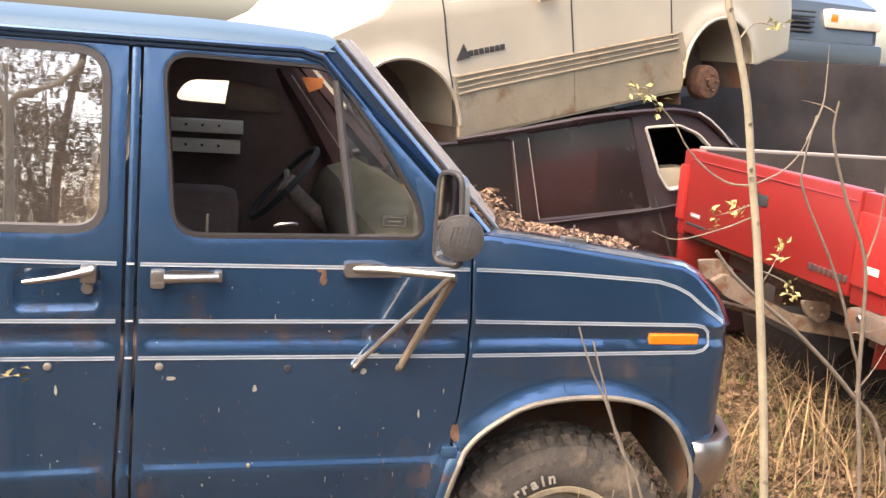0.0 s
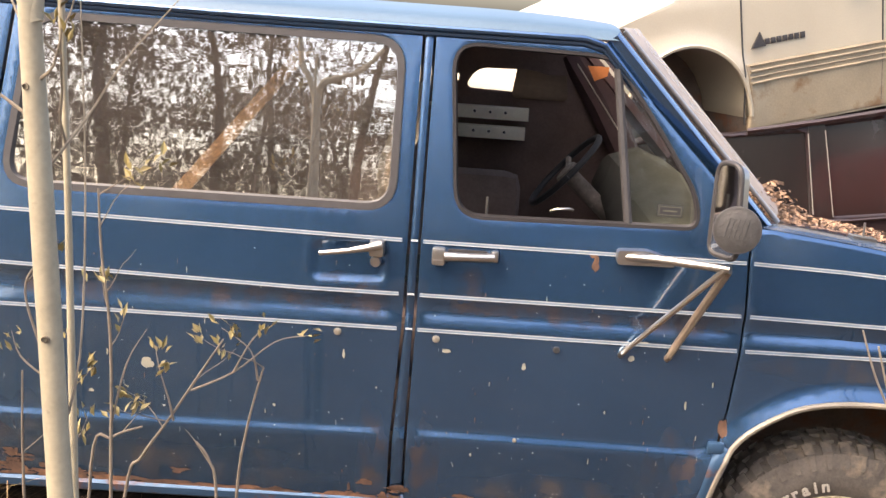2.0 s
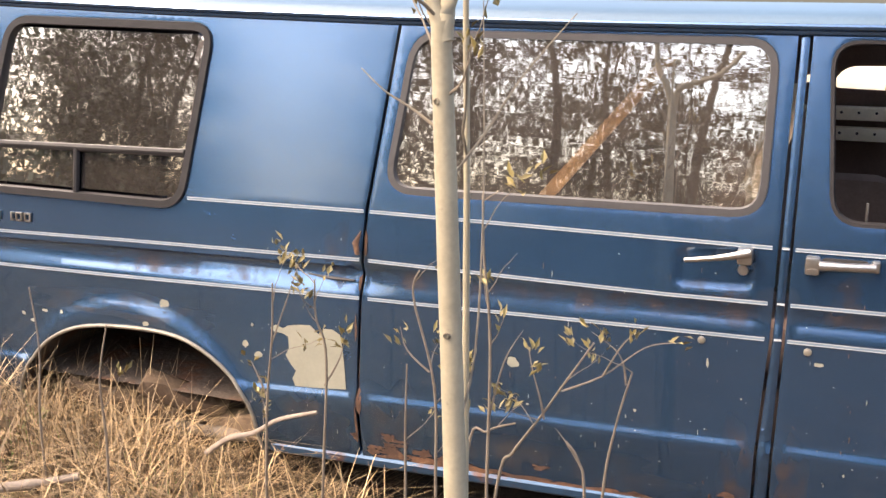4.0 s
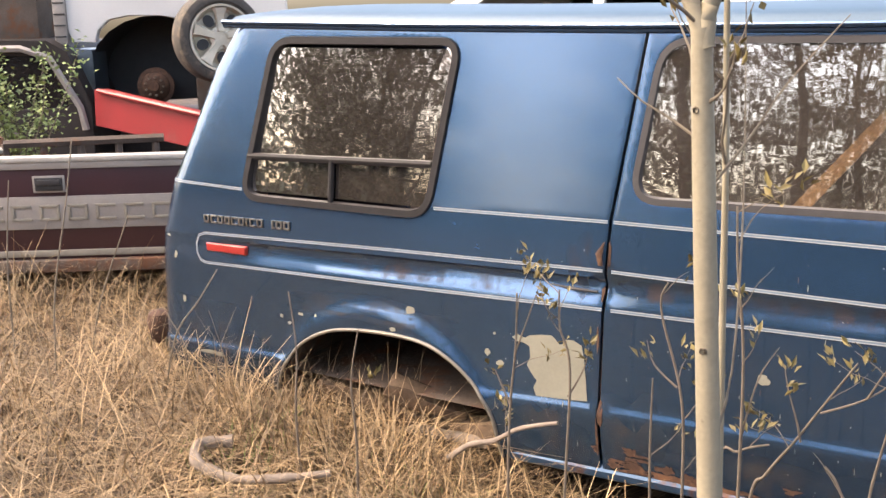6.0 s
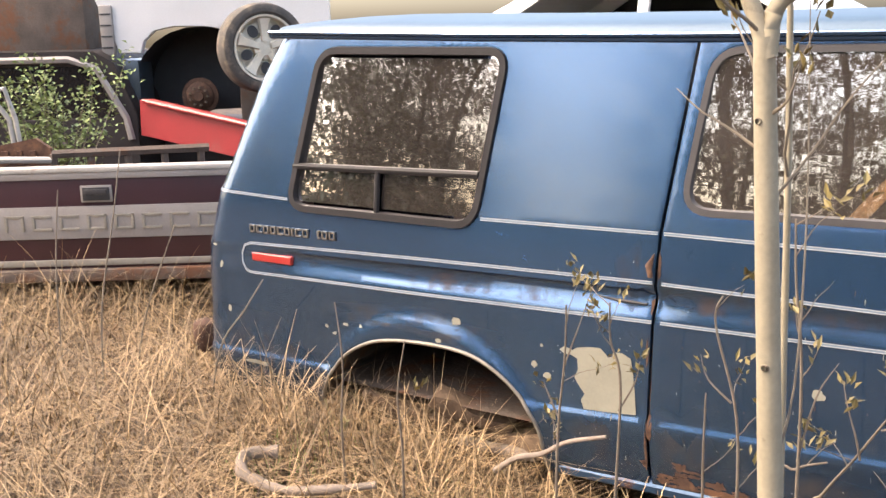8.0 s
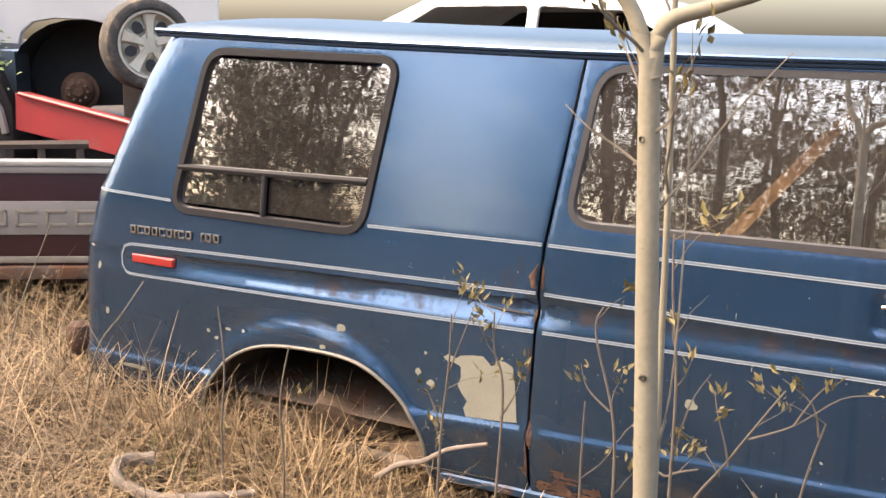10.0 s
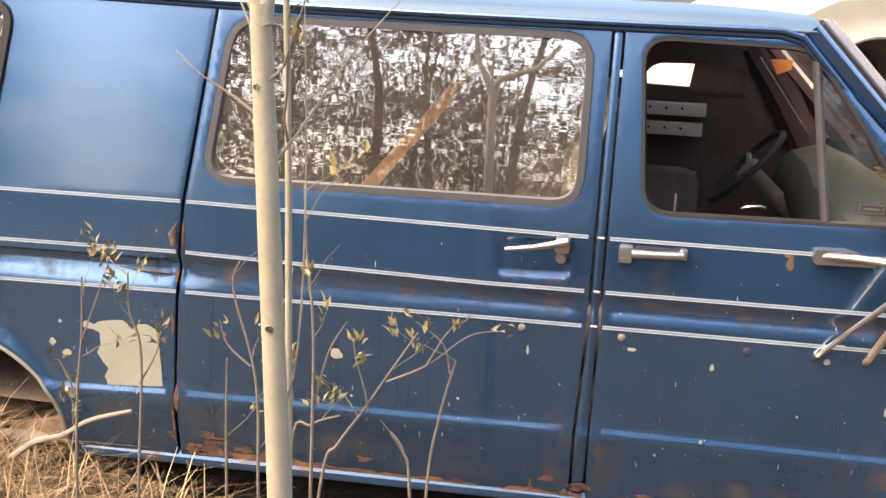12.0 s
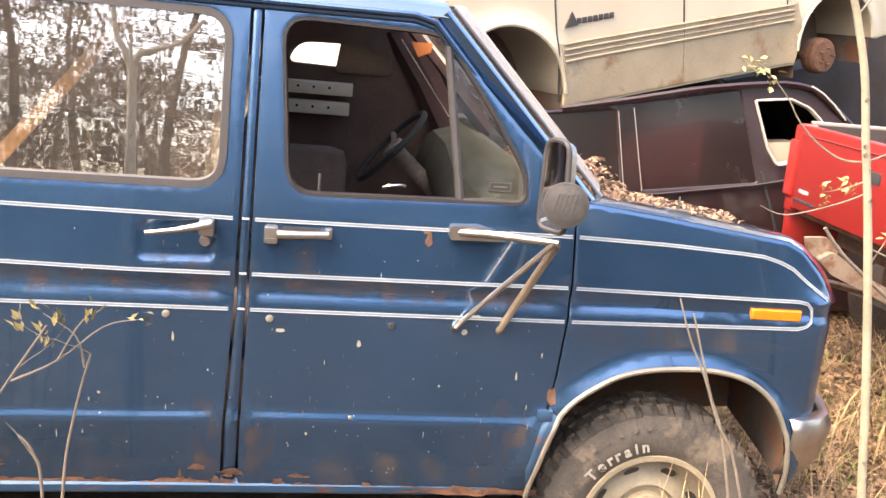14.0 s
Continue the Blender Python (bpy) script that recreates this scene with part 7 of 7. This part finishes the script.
# leafy shoots along the van: stem, then its side branches
SHOOTS = (
    ([(-2.04, -0.55, None), (-1.969, -0.55, 0.52), (-1.93, -0.55, 0.617), (-1.866, -0.55, 0.716), (-1.809, -0.55, 0.811), (-1.734, -0.55, 0.934)],
     ([(-1.809, -0.55, 0.80), (-1.711, -0.54, 0.85), (-1.615, -0.53, 0.931), (-1.541, -0.53, 0.952)], [(-1.851, -0.55, 0.72), (-1.86, -0.56, 0.776), (-1.882, -0.56, 0.848), (-1.897, -0.55, 0.905)], [(-1.711, -0.54, 0.85), (-1.67, -0.56, 0.93), (-1.64, -0.56, 0.97)]), 3, 8, 61),
    ([(-1.72, -0.5, None), (-1.706, -0.5, 0.498), (-1.682, -0.5, 0.701), (-1.647, -0.5, 0.854)], ([(-1.66, -0.5, 0.82), (-1.68, -0.5, 0.895), (-1.752, -0.5, 0.946)],), 1, 4, 62),
    ([(-1.70, -0.6, None), (-1.728, -0.6, 0.528), (-1.748, -0.6, 0.645), (-1.781, -0.6, 0.693)], (), 1, 0, 63),
    ([(-2.25, -0.5, None), (-2.246, -0.5, 0.413), (-2.247, -0.5, 0.608), (-2.243, -0.5, 0.796)], (), 1, 1, 64),
    ([(-2.51, -0.5, None), (-2.499, -0.5, 0.381), (-2.482, -0.5, 0.773), (-2.512, -0.5, 0.895), (-2.514, -0.5, 1.0)], ([(-2.488, -0.5, 0.7), (-2.45, -0.48, 0.78), (-2.44, -0.47, 0.84)],), 4, 8, 65),
    ([(-2.72, -0.45, None), (-2.705, -0.45, 0.536), (-2.68, -0.45, 0.802), (-2.674, -0.45, 0.96)], ([(-2.682, -0.45, 0.78), (-2.64, -0.44, 0.9), (-2.6, -0.43, 1.02)], [(-2.70, -0.45, 0.62), (-2.74, -0.45, 0.70), (-2.75, -0.45, 0.72)]), 4, 9, 66),
    ([(-2.11, -0.6, None), (-2.119, -0.6, 0.478), (-2.126, -0.6, 0.782), (-2.184, -0.6, 1.01), (-2.168, -0.6, 1.083)], ([(-2.14, -0.6, 0.82), (-2.2, -0.6, 0.87), (-2.22, -0.6, 0.93)],), 4, 8, 67),
    ([(-1.95, -0.7, None), (-1.949, -0.7, 0.548), (-1.948, -0.7, 0.947), (-1.968, -0.7, 1.161), (-1.974, -0.7, 1.3)], ([(-1.95, -0.7, 0.75), (-1.92, -0.68, 0.9), (-1.88, -0.66, 0.98)],), 5, 5, 68),
    ([(-2.06, -0.6, None), (-2.034, -0.6, 0.612), (-1.982, -0.6, 0.686), (-1.91, -0.6, 0.719)], (), 1, 0, 69),
    ([(-3.25, -0.5, None), (-3.24, -0.5, 0.4), (-3.26, -0.49, 0.6), (-3.23, -0.48, 0.78)], (), 1, 1, 47),
    ([(-3.52, -0.45, None), (-3.54, -0.45, 0.4), (-3.53, -0.44, 0.65), (-3.56, -0.43, 0.85)], (), 1, 1, 49),
)
for stem, sides, tw, lv, sd in SHOOTS:
    stem = [(x, y, ground_z(x, y) - 0.03 if z is None else z) for x, y, z in stem]
    sapling("sapling", stem, 0.0048, 0.0022, tw, "thin brown shoot with opening bronze leaves beside the van" if lv else "bare dry brown stem beside the van", M_TWIG, leaves=lv, seed=sd, leaf_size=0.04, twig_len=(0.08, 0.2), extra=sides)

# fallen sticks
for pts, r, lab in (([(-3.84, -0.46, 0.27), (-3.92, -0.54, 0.27), (-3.86, -0.62, 0.25), (-3.79, -0.62, 0.23), (-3.69, -0.61, 0.22), (-3.56, -0.56, 0.23), (-3.39, -0.46, 0.25)], 0.022, "crooked grey dead branch lying in the straw"),
                    ([(-3.12, -0.15, 0.25), (-3.02, -0.165, 0.325), (-2.93, -0.155, 0.355), (-2.83, -0.165, 0.42), (-2.70, -0.15, 0.46)], 0.0101, "pale dead stick leaning by the wheel arch"),
                    ([(-3.9, 0.2, 0.16), (-3.5, 0.15, 0.18), (-3.1, 0.1, 0.21)], 0.03, "weathered timber in the empty wheel arch"),
                    ([(0.3, -0.16, -0.1), (0.141, -0.15, 0.448), (0.061, -0.15, 0.595), (0.0, -0.15, 0.734), (-0.063, -0.15, 0.853), (-0.11, -0.15, 0.969)], 0.004, "dry straw stem in front of the wheel"),
                    ([(0.24, -0.14, -0.1), (0.1, -0.14, 0.5), (0.034, -0.13, 0.675), (-0.004, -0.13, 0.778), (-0.055, -0.13, 0.922)], 0.0042, "dry straw stem in front of the wheel"),
                    ([(-4.5, -0.22, 0.1), (-4.405, -0.2, 0.489), (-4.247, -0.2, 0.676), (-4.131, -0.2, 0.814)], 0.004, "dry stem leaning on the rear corner of the van"),
                    ([(-5.0, -0.35, 0.15), (-5.02, -0.3, 0.6), (-4.95, -0.25, 1.0), (-4.93, -0.2, 1.28)], 0.004, "tall dry weed stem in front of the tailgate"),
                    ([(-5.35, -0.3, 0.2), (-5.33, -0.3, 0.7), (-5.28, -0.28, 1.1)], 0.004, "tall dry weed stem in front of the tailgate"),
                    ([(-5.1, -0.1, 0.2), (-4.98, -0.1, 0.55), (-4.8, -0.05, 0.95)], 0.004, "dry weed stem leaning before the tailgate")):
    b = bmesh.new()
    c = [Vector(p) for p in curve(pts, 5)]
    tube(b, c, [r * (1.1 - 0.5 * i / len(c)) * (1 + (0.45 if r > 0.015 else 0) * noise.noise((i * 0.7, r * 90, 3.3))) for i in range(len(c))], 9)
    tagged(mesh_object("dead_branch" if r > 0.01 else "dry_stem", b, M_STICK if r > 0.01 else M_TWIG_PALE), lab, "branch")


# splintered wood in the empty wheel arch
for lo, hi, m in (((-0.28, -0.05, -0.04), (0.28, 0.05, 0.05), pose(-3.62, 0.16, 0.24, 6, 10, 8)), ((-0.2, -0.06, -0.05), (0.22, 0.06, 0.05), pose(-3.25, 0.20, 0.20, -8, -14, -20)), ((-0.16, -0.04, -0.03), (0.18, 0.04, 0.04), pose(-3.4, 0.12, 0.32, 15, 22, 30))):
    b = bmesh.new()
    box(b, lo, hi, 0.012)
    for f in range(2):
        bmesh.ops.subdivide_edges(b, edges=b.edges[:], cuts=1)
    for v in b.verts:
        v.co += Vector((noise.noise(v.co * 9), noise.noise(v.co * 11), noise.noise(v.co * 13))) * 0.02
    tagged(mesh_object("wood_chunk", b, M_ROT), "splintered weathered wood in the empty wheel arch", "wood", "wood in the arch").matrix_world = m


def blades(name, n, spots, heights, material, seed, label, width=0.004, flop=0.7, keep=None):
    """Loose curved blades of grass, thrown over rectangles of the ground."""
    rnd = random.Random(seed)
    verts, faces = [], []
    area = [abs((x1 - x0) * (y1 - y0)) * w for x0, y0, x1, y1, w in spots]
    tot = sum(area)
    for (x0, y0, x1, y1, w), ar in zip(spots, area):
        for k in range(int(n * ar / tot)):
            x, y = rnd.uniform(x0, x1), rnd.uniform(y0, y1)
            cl = noise.noise((x * 2.2, y * 2.2, seed))
            if cl < -0.25 and rnd.random() < 0.6:
                continue
            if keep and not keep(x, y):
                continue
            h = rnd.uniform(*heights) * (0.75 + 0.6 * max(0, cl))
            a = rnd.uniform(0, 2 * math.pi)
            fl = flop * rnd.uniform(0.2, 1.4)
            dx, dy = math.cos(a), math.sin(a)
            z = ground_z(x, y) - 0.01
            wd = width * rnd.uniform(0.6, 1.4)
            k0 = len(verts)
            px, py = -dy * wd / 2, dx * wd / 2
            for t in (0, 0.35, 0.7, 1.0):
                r = fl * h * t ** 1.7
                zz = max(z + 0.012, z + h * (t - 0.40 * fl * t * t))
                ww = 1 - 0.8 * t
                cx, cy = x + dx * r, y + dy * r
                verts.append((cx - px * ww, cy - py * ww, zz))
                verts.append((cx + px * ww, cy + py * ww, zz))
            for j in range(3):
                q = k0 + 2 * j
                faces.append((q, q + 1, q + 3, q + 2))
    me = bpy.data.meshes.new(name)
    me.from_pydata(verts, [], faces)
    me.materials.append(material)
    return tagged(new(name, me), label, "grass", kind="stuff")


free = lambda x, y: not (-4.7 < x < 0.45 and 0.1 < y < 1.95)
REAR_SPOTS = ((-4.9, -1.6, -2.6, 0.1, 2.2), (-8.6, -2.0, -4.7, 1.2, 1.3), (-2.7, -1.4, -1.9, -0.05, 0.5))
blades("matted_grass", 34000, REAR_SPOTS, (0.10, 0.30), M_THATCH, 14, "matted brown dead grass lying flat", 0.0075, 2.4, free)
blades("dry_grass", 17000, REAR_SPOTS, (0.16, 0.48), M_STRAW, 3, "tangled dry straw-coloured grass", 0.0062, 2.1, free)
blades("bleached_grass", 8500, REAR_SPOTS, (0.26, 0.62), M_STRAW_PALE, 16, "long bleached grass stalks lying over one another", 0.0058, 1.9, free)
blades("tall_dry_grass", 1500, ((-4.9, -1.3, -2.8, 0.05, 1.5), (-7.5, -1.2, -4.7, 0.6, 1.2)), (0.35, 0.75), M_STRAW_PALE, 4, "taller bleached grass stems", 0.0042, 1.2, free)
ARCH_SPOTS = ((-4.25, -0.4, -2.95, 0.04, 1.0),)
blades("tall_dry_grass", 520, ARCH_SPOTS, (0.3, 0.6), M_STRAW_PALE, 31, "bleached grass standing before the empty wheel arch", 0.005, 1.0)
blades("dry_grass", 900, ARCH_SPOTS, (0.2, 0.48), M_STRAW, 32, "brown grass standing before the empty wheel arch", 0.005, 1.1)
FRONT_SPOTS = ((0.5, -0.6, 4.2, 4.0, 1.0), (-0.5, -0.5, 0.6, -0.05, 0.6))
blades("bleached_grass", 3200, FRONT_SPOTS, (0.15, 0.45), M_STRAW_PALE, 25, "bleached grass stalks among leaf litter", 0.0045, 1.9, free)
blades("tall_dry_grass", 170, ((1.35, 0.75, 1.95, 1.5, 1.0), (0.75, 0.5, 1.15, 1.3, 0.7)), (0.4, 0.75), M_STRAW_PALE, 27, "standing bleached stalks under the red pickup bed", 0.0075, 0.75)
blades("tall_dry_grass", 60, ((-0.12, -0.28, 0.40, -0.10, 1.0),), (0.35, 0.7), M_STRAW_PALE, 29, "bleached stalks standing before the front wheel", 0.006, 0.9)
blades("dry_grass", 4500, FRONT_SPOTS, (0.1, 0.42), M_STRAW, 5, "dry straw-coloured grass at the front of the van", 0.005, 1.9, free)
blades("matted_grass", 9000, FRONT_SPOTS, (0.08, 0.3), M_THATCH, 15, "matted brown dead grass among leaf litter", 0.0055, 2.3, free)
blades("dry_grass", 1800, ((-1.9, -0.4, 0.4, 0.15, 1.0),), (0.1, 0.3), M_STRAW, 8, "sparse dry grass along the sill", 0.004, 0.6)
blades("green_grass", 1500, ((-4.1, -0.6, -2.5, -0.1, 1.0), (0.8, 0.6, 2.2, 2.5, 0.3)), (0.08, 0.24), M_GREENGRASS, 6, "a little new green grass in the straw", 0.005, 0.5, free)


def litter(name, n, spots, size, material, seed, label, height=None):
    """Dead leaves lying at all angles."""
    rnd = random.Random(seed)
    bm_v, bm_f = [], []
    area = [abs((x1 - x0) * (y1 - y0)) for x0, y0, x1, y1 in spots]
    for (x0, y0, x1, y1), ar in zip(spots, area):
        for k in range(int(n * ar / sum(area))):
            x, y = rnd.uniform(x0, x1), rnd.uniform(y0, y1)
            if not height:
                x, y = x + rnd.gauss(0, 0.22), y + rnd.gauss(0, 0.22)
                if not free(x, y):
                    continue
            z = height(x, y, rnd) if height else ground_z(x, y) + rnd.uniform(0.0, 0.03)
            if z is None:
                continue
            s = rnd.uniform(*size)
            m = Euler((rnd.uniform(-0.6, 0.6), rnd.uniform(-0.6, 0.6), rnd.uniform(0, 6.28))).to_matrix()
            k0 = len(bm_v)
            for p in ((-0.5, 0, 0), (-0.15, 0.26, 0.1), (0.5, 0, 0.02), (-0.1, -0.26, 0.12), (0.05, 0.0, -0.03)):
                bm_v.append(tuple(Vector((x, y, z)) + m @ Vector(p) * s))
            bm_f += [(k0, k0 + 1, k0 + 4), (k0 + 1, k0 + 2, k0 + 4), (k0 + 2, k0 + 3, k0 + 4), (k0 + 3, k0, k0 + 4)]
    me = bpy.data.meshes.new(name)
    me.from_pydata(bm_v, [], bm_f)
    me.materials.append(material)
    return tagged(new(name, me), label, "leaves", kind="stuff")


litter("leaf_litter", 9000, ((0.4, -0.8, 3.0, 3.0),), (0.035, 0.09), M_LITTER, 19, "pinkish-brown dead leaves in front of the van")
litter("leaf_litter", 5000, ((-3.6, -1.0, -2.2, -0.05), (-8, -1.5, -4.8, 0.6)), (0.03, 0.08), M_LITTER, 11, "brown dead leaves on the ground")


def on_bonnet(x, y, rnd):
    edge = 0.6 + 0.5 * noise.noise((x * 4, y * 3, 2.0))
    if y < edge:
        return None
    zf = lerp(x, (-0.36, -0.1, 0.28, 0.33, 0.40, 0.455), (1.193, 1.165, 1.116, 1.09, 1.03, 0.95))
    pile = 0.012
    return zf + 0.014 - HOOD_LEAN * (y - 0.1) + rnd.uniform(0, pile + 0.012)


def on_cowl(x, y, rnd):
    return 1.20 - HOOD_LEAN * (y - 0.1) + rnd.uniform(0.0, 0.125) * max(0.08, 1 - abs(x + 0.25) / 0.12)


litter("leaf_litter", 3400, ((-0.28, 0.3, 0.44, 1.9),), (0.015, 0.036), M_LITTER, 12, "brown dead leaves lying on the bonnet", on_bonnet)
litter("leaf_litter", 2400, ((-0.36, 0.3, -0.16, 1.9),), (0.015, 0.036), M_LITTER, 13, "brown dead leaves heaped at the foot of the windscreen", on_cowl)

# bush growing in the plum pickup bed
bush = thing("bush", pose(-7.14, 0.93, 0.56), "green leafy bush growing through the plum pickup bed", "bush")
rnd = random.Random(77)
for k in range(15):
    a = rnd.uniform(0, 6.28)
    ln = wander(rnd, (0, 0, 0), (0.32 * math.cos(a), 0.32 * math.sin(a), 1), rnd.uniform(0.75, 1.25), 7, 0.17)
    b = bmesh.new()
    tube(b, ln, [0.007 * (1 - 0.1 * i) for i in range(8)], 5)
    part("stem", b, M_TWIG, bush)
    b = bmesh.new()
    for i in range(150):
        p = ln[rnd.randrange(3, 8)] + Vector((rnd.gauss(0, 0.045), rnd.gauss(0, 0.045), rnd.gauss(0, 0.05)))
        leaf_quad(b, p, Vector((rnd.uniform(-1, 1), rnd.uniform(-1, 1), rnd.uniform(-0.4, 0.8))), Vector((rnd.uniform(-1, 1), rnd.uniform(-1, 1), 1)), rnd.uniform(0.022, 0.045), rnd.uniform(0.015, 0.03))
    tagged(part("leaves", b, M_BUSH, bush, smooth=False), kind="stuff")


# woodland behind the camera, seen mirrored in the windows
def wood_tree(seed, height, lean):
    rnd = random.Random(seed)
    t = thing("tree", pose(0, 0, 0), "dark woodland tree with thin layered spring leaves", "tree", "woodland trees")
    trunk = wander(rnd, (0, 0, -0.3), (lean, rnd.uniform(-0.05, 0.05), 1), height, 12, 0.15)
    b = bmesh.new()
    r0 = 0.06 + 0.008 * height
    tube(b, trunk, [r0 * (1 - 0.8 * i / 12) for i in range(13)], 9)
    limbs = []
    for k in range(28):
        i = rnd.randrange(2, 12)
        a = rnd.uniform(0, 6.28)
        ln = wander(rnd, trunk[i], (math.cos(a), math.sin(a), rnd.uniform(-0.1, 0.6)), rnd.uniform(1.4, 3.8) * (1.15 - 0.05 * i), 6, 0.25)
        limbs.append(ln)
        tube(b, ln, [max(0.01, r0 * 0.34 * (1 - i / 14) * (1 - 0.85 * j / 6)) for j in range(7)], 5)
        for q in range(2):
            j = rnd.randrange(2, 6)
            l2 = wander(rnd, ln[j], (rnd.uniform(-1, 1), rnd.uniform(-1, 1), rnd.uniform(-0.3, 0.6)), rnd.uniform(0.6, 1.5), 4, 0.3)
            limbs.append(l2)
            tube(b, l2, [0.016 * (1 - 0.2 * m) for m in range(5)], 4)
    part("trunk", b, M_TRUNK, t)
    b_v, b_f = [], []
    for ln in limbs:
        for k in range(50):
            j = rnd.randrange(1, len(ln))
            p = ln[j] + Vector((rnd.gauss(0, 0.42), rnd.gauss(0, 0.42), rnd.gauss(0, 0.12)))
            s = rnd.uniform(0.07, 0.2)
            m = Euler((rnd.uniform(-0.5, 0.5), rnd.uniform(-0.45, 0.45), rnd.uniform(0, 6.28))).to_matrix()
            k0 = len(b_v)
            for c in ((-0.5, 0, 0), (0, 0.32, 0.06), (0.5, 0, 0), (0, -0.32, 0.06)):
                b_v.append(tuple(p + m @ Vector(c) * s))
            b_f.append((k0, k0 + 1, k0 + 2, k0 + 3))
    me = bpy.data.meshes.new("crown")
    me.from_pydata(b_v, [], b_f)
    me.materials.append(M_LEAF)
    cr = new("crown", me)
    cr.parent = t
    return t


kinds = [wood_tree(300 + k, h, ln) for k, (h, ln) in enumerate(((7.5, 0.1), (6.2, -0.14), (8.2, 0.02), (5.8, 0.22)))]
rnd = random.Random(5)
places = []
while len(places) < 74:
    x, y = rnd.uniform(-34, 22), -14 - 16 * rnd.random() ** 2.2
    k = (-1.25 - x) / (2.87 - y)
    if not 0.46 < k < 0.70 and all((x - a) ** 2 + (y - c) ** 2 > 1.5 ** 2 for a, c in places):
        places.append((x, y))
for i, (x, y) in enumerate(places):
    m = pose(x, y, ground_z(x, y), 0, 0, rnd.uniform(0, 360))
    if i < 4:
        kinds[i].matrix_world = m
    else:
        copy_thing(kinds[i % 4], m)


def undergrowth():
    """Dark brush along the edge of the wood."""
    rnd = random.Random(8)
    vs, fs = [], []
    for k in range(42000):
        x, y = rnd.uniform(-58, 28), rnd.uniform(-22, -13.5)
        h = 1.3 + 0.8 * noise.noise((x * 0.35, y * 0.35, 4.0)) + 0.4 * noise.noise((x * 1.3, y * 1.3, 9.0))
        if h < 0.15:
            continue
        p = Vector((x, y, ground_z(x, y) + h * rnd.random() ** 0.6 * 1.3))
        s = rnd.uniform(0.12, 0.30)
        m = Euler((rnd.uniform(-1.2, 1.2), rnd.uniform(-1.2, 1.2), rnd.uniform(0, 6.28))).to_matrix()
        k0 = len(vs)
        for c in ((-0.5, 0, 0), (0, 0.3, 0.06), (0.5, 0, 0), (0, -0.3, 0.06)):
            vs.append(tuple(p + m @ Vector(c) * s))
        fs.append((k0, k0 + 1, k0 + 2, k0 + 3))
    me = bpy.data.meshes.new("undergrowth")
    me.from_pydata(vs, [], fs)
    me.materials.append(M_LEAF)
    tagged(new("undergrowth", me), "dark brush at the edge of the wood", "brush", kind="stuff")


undergrowth()
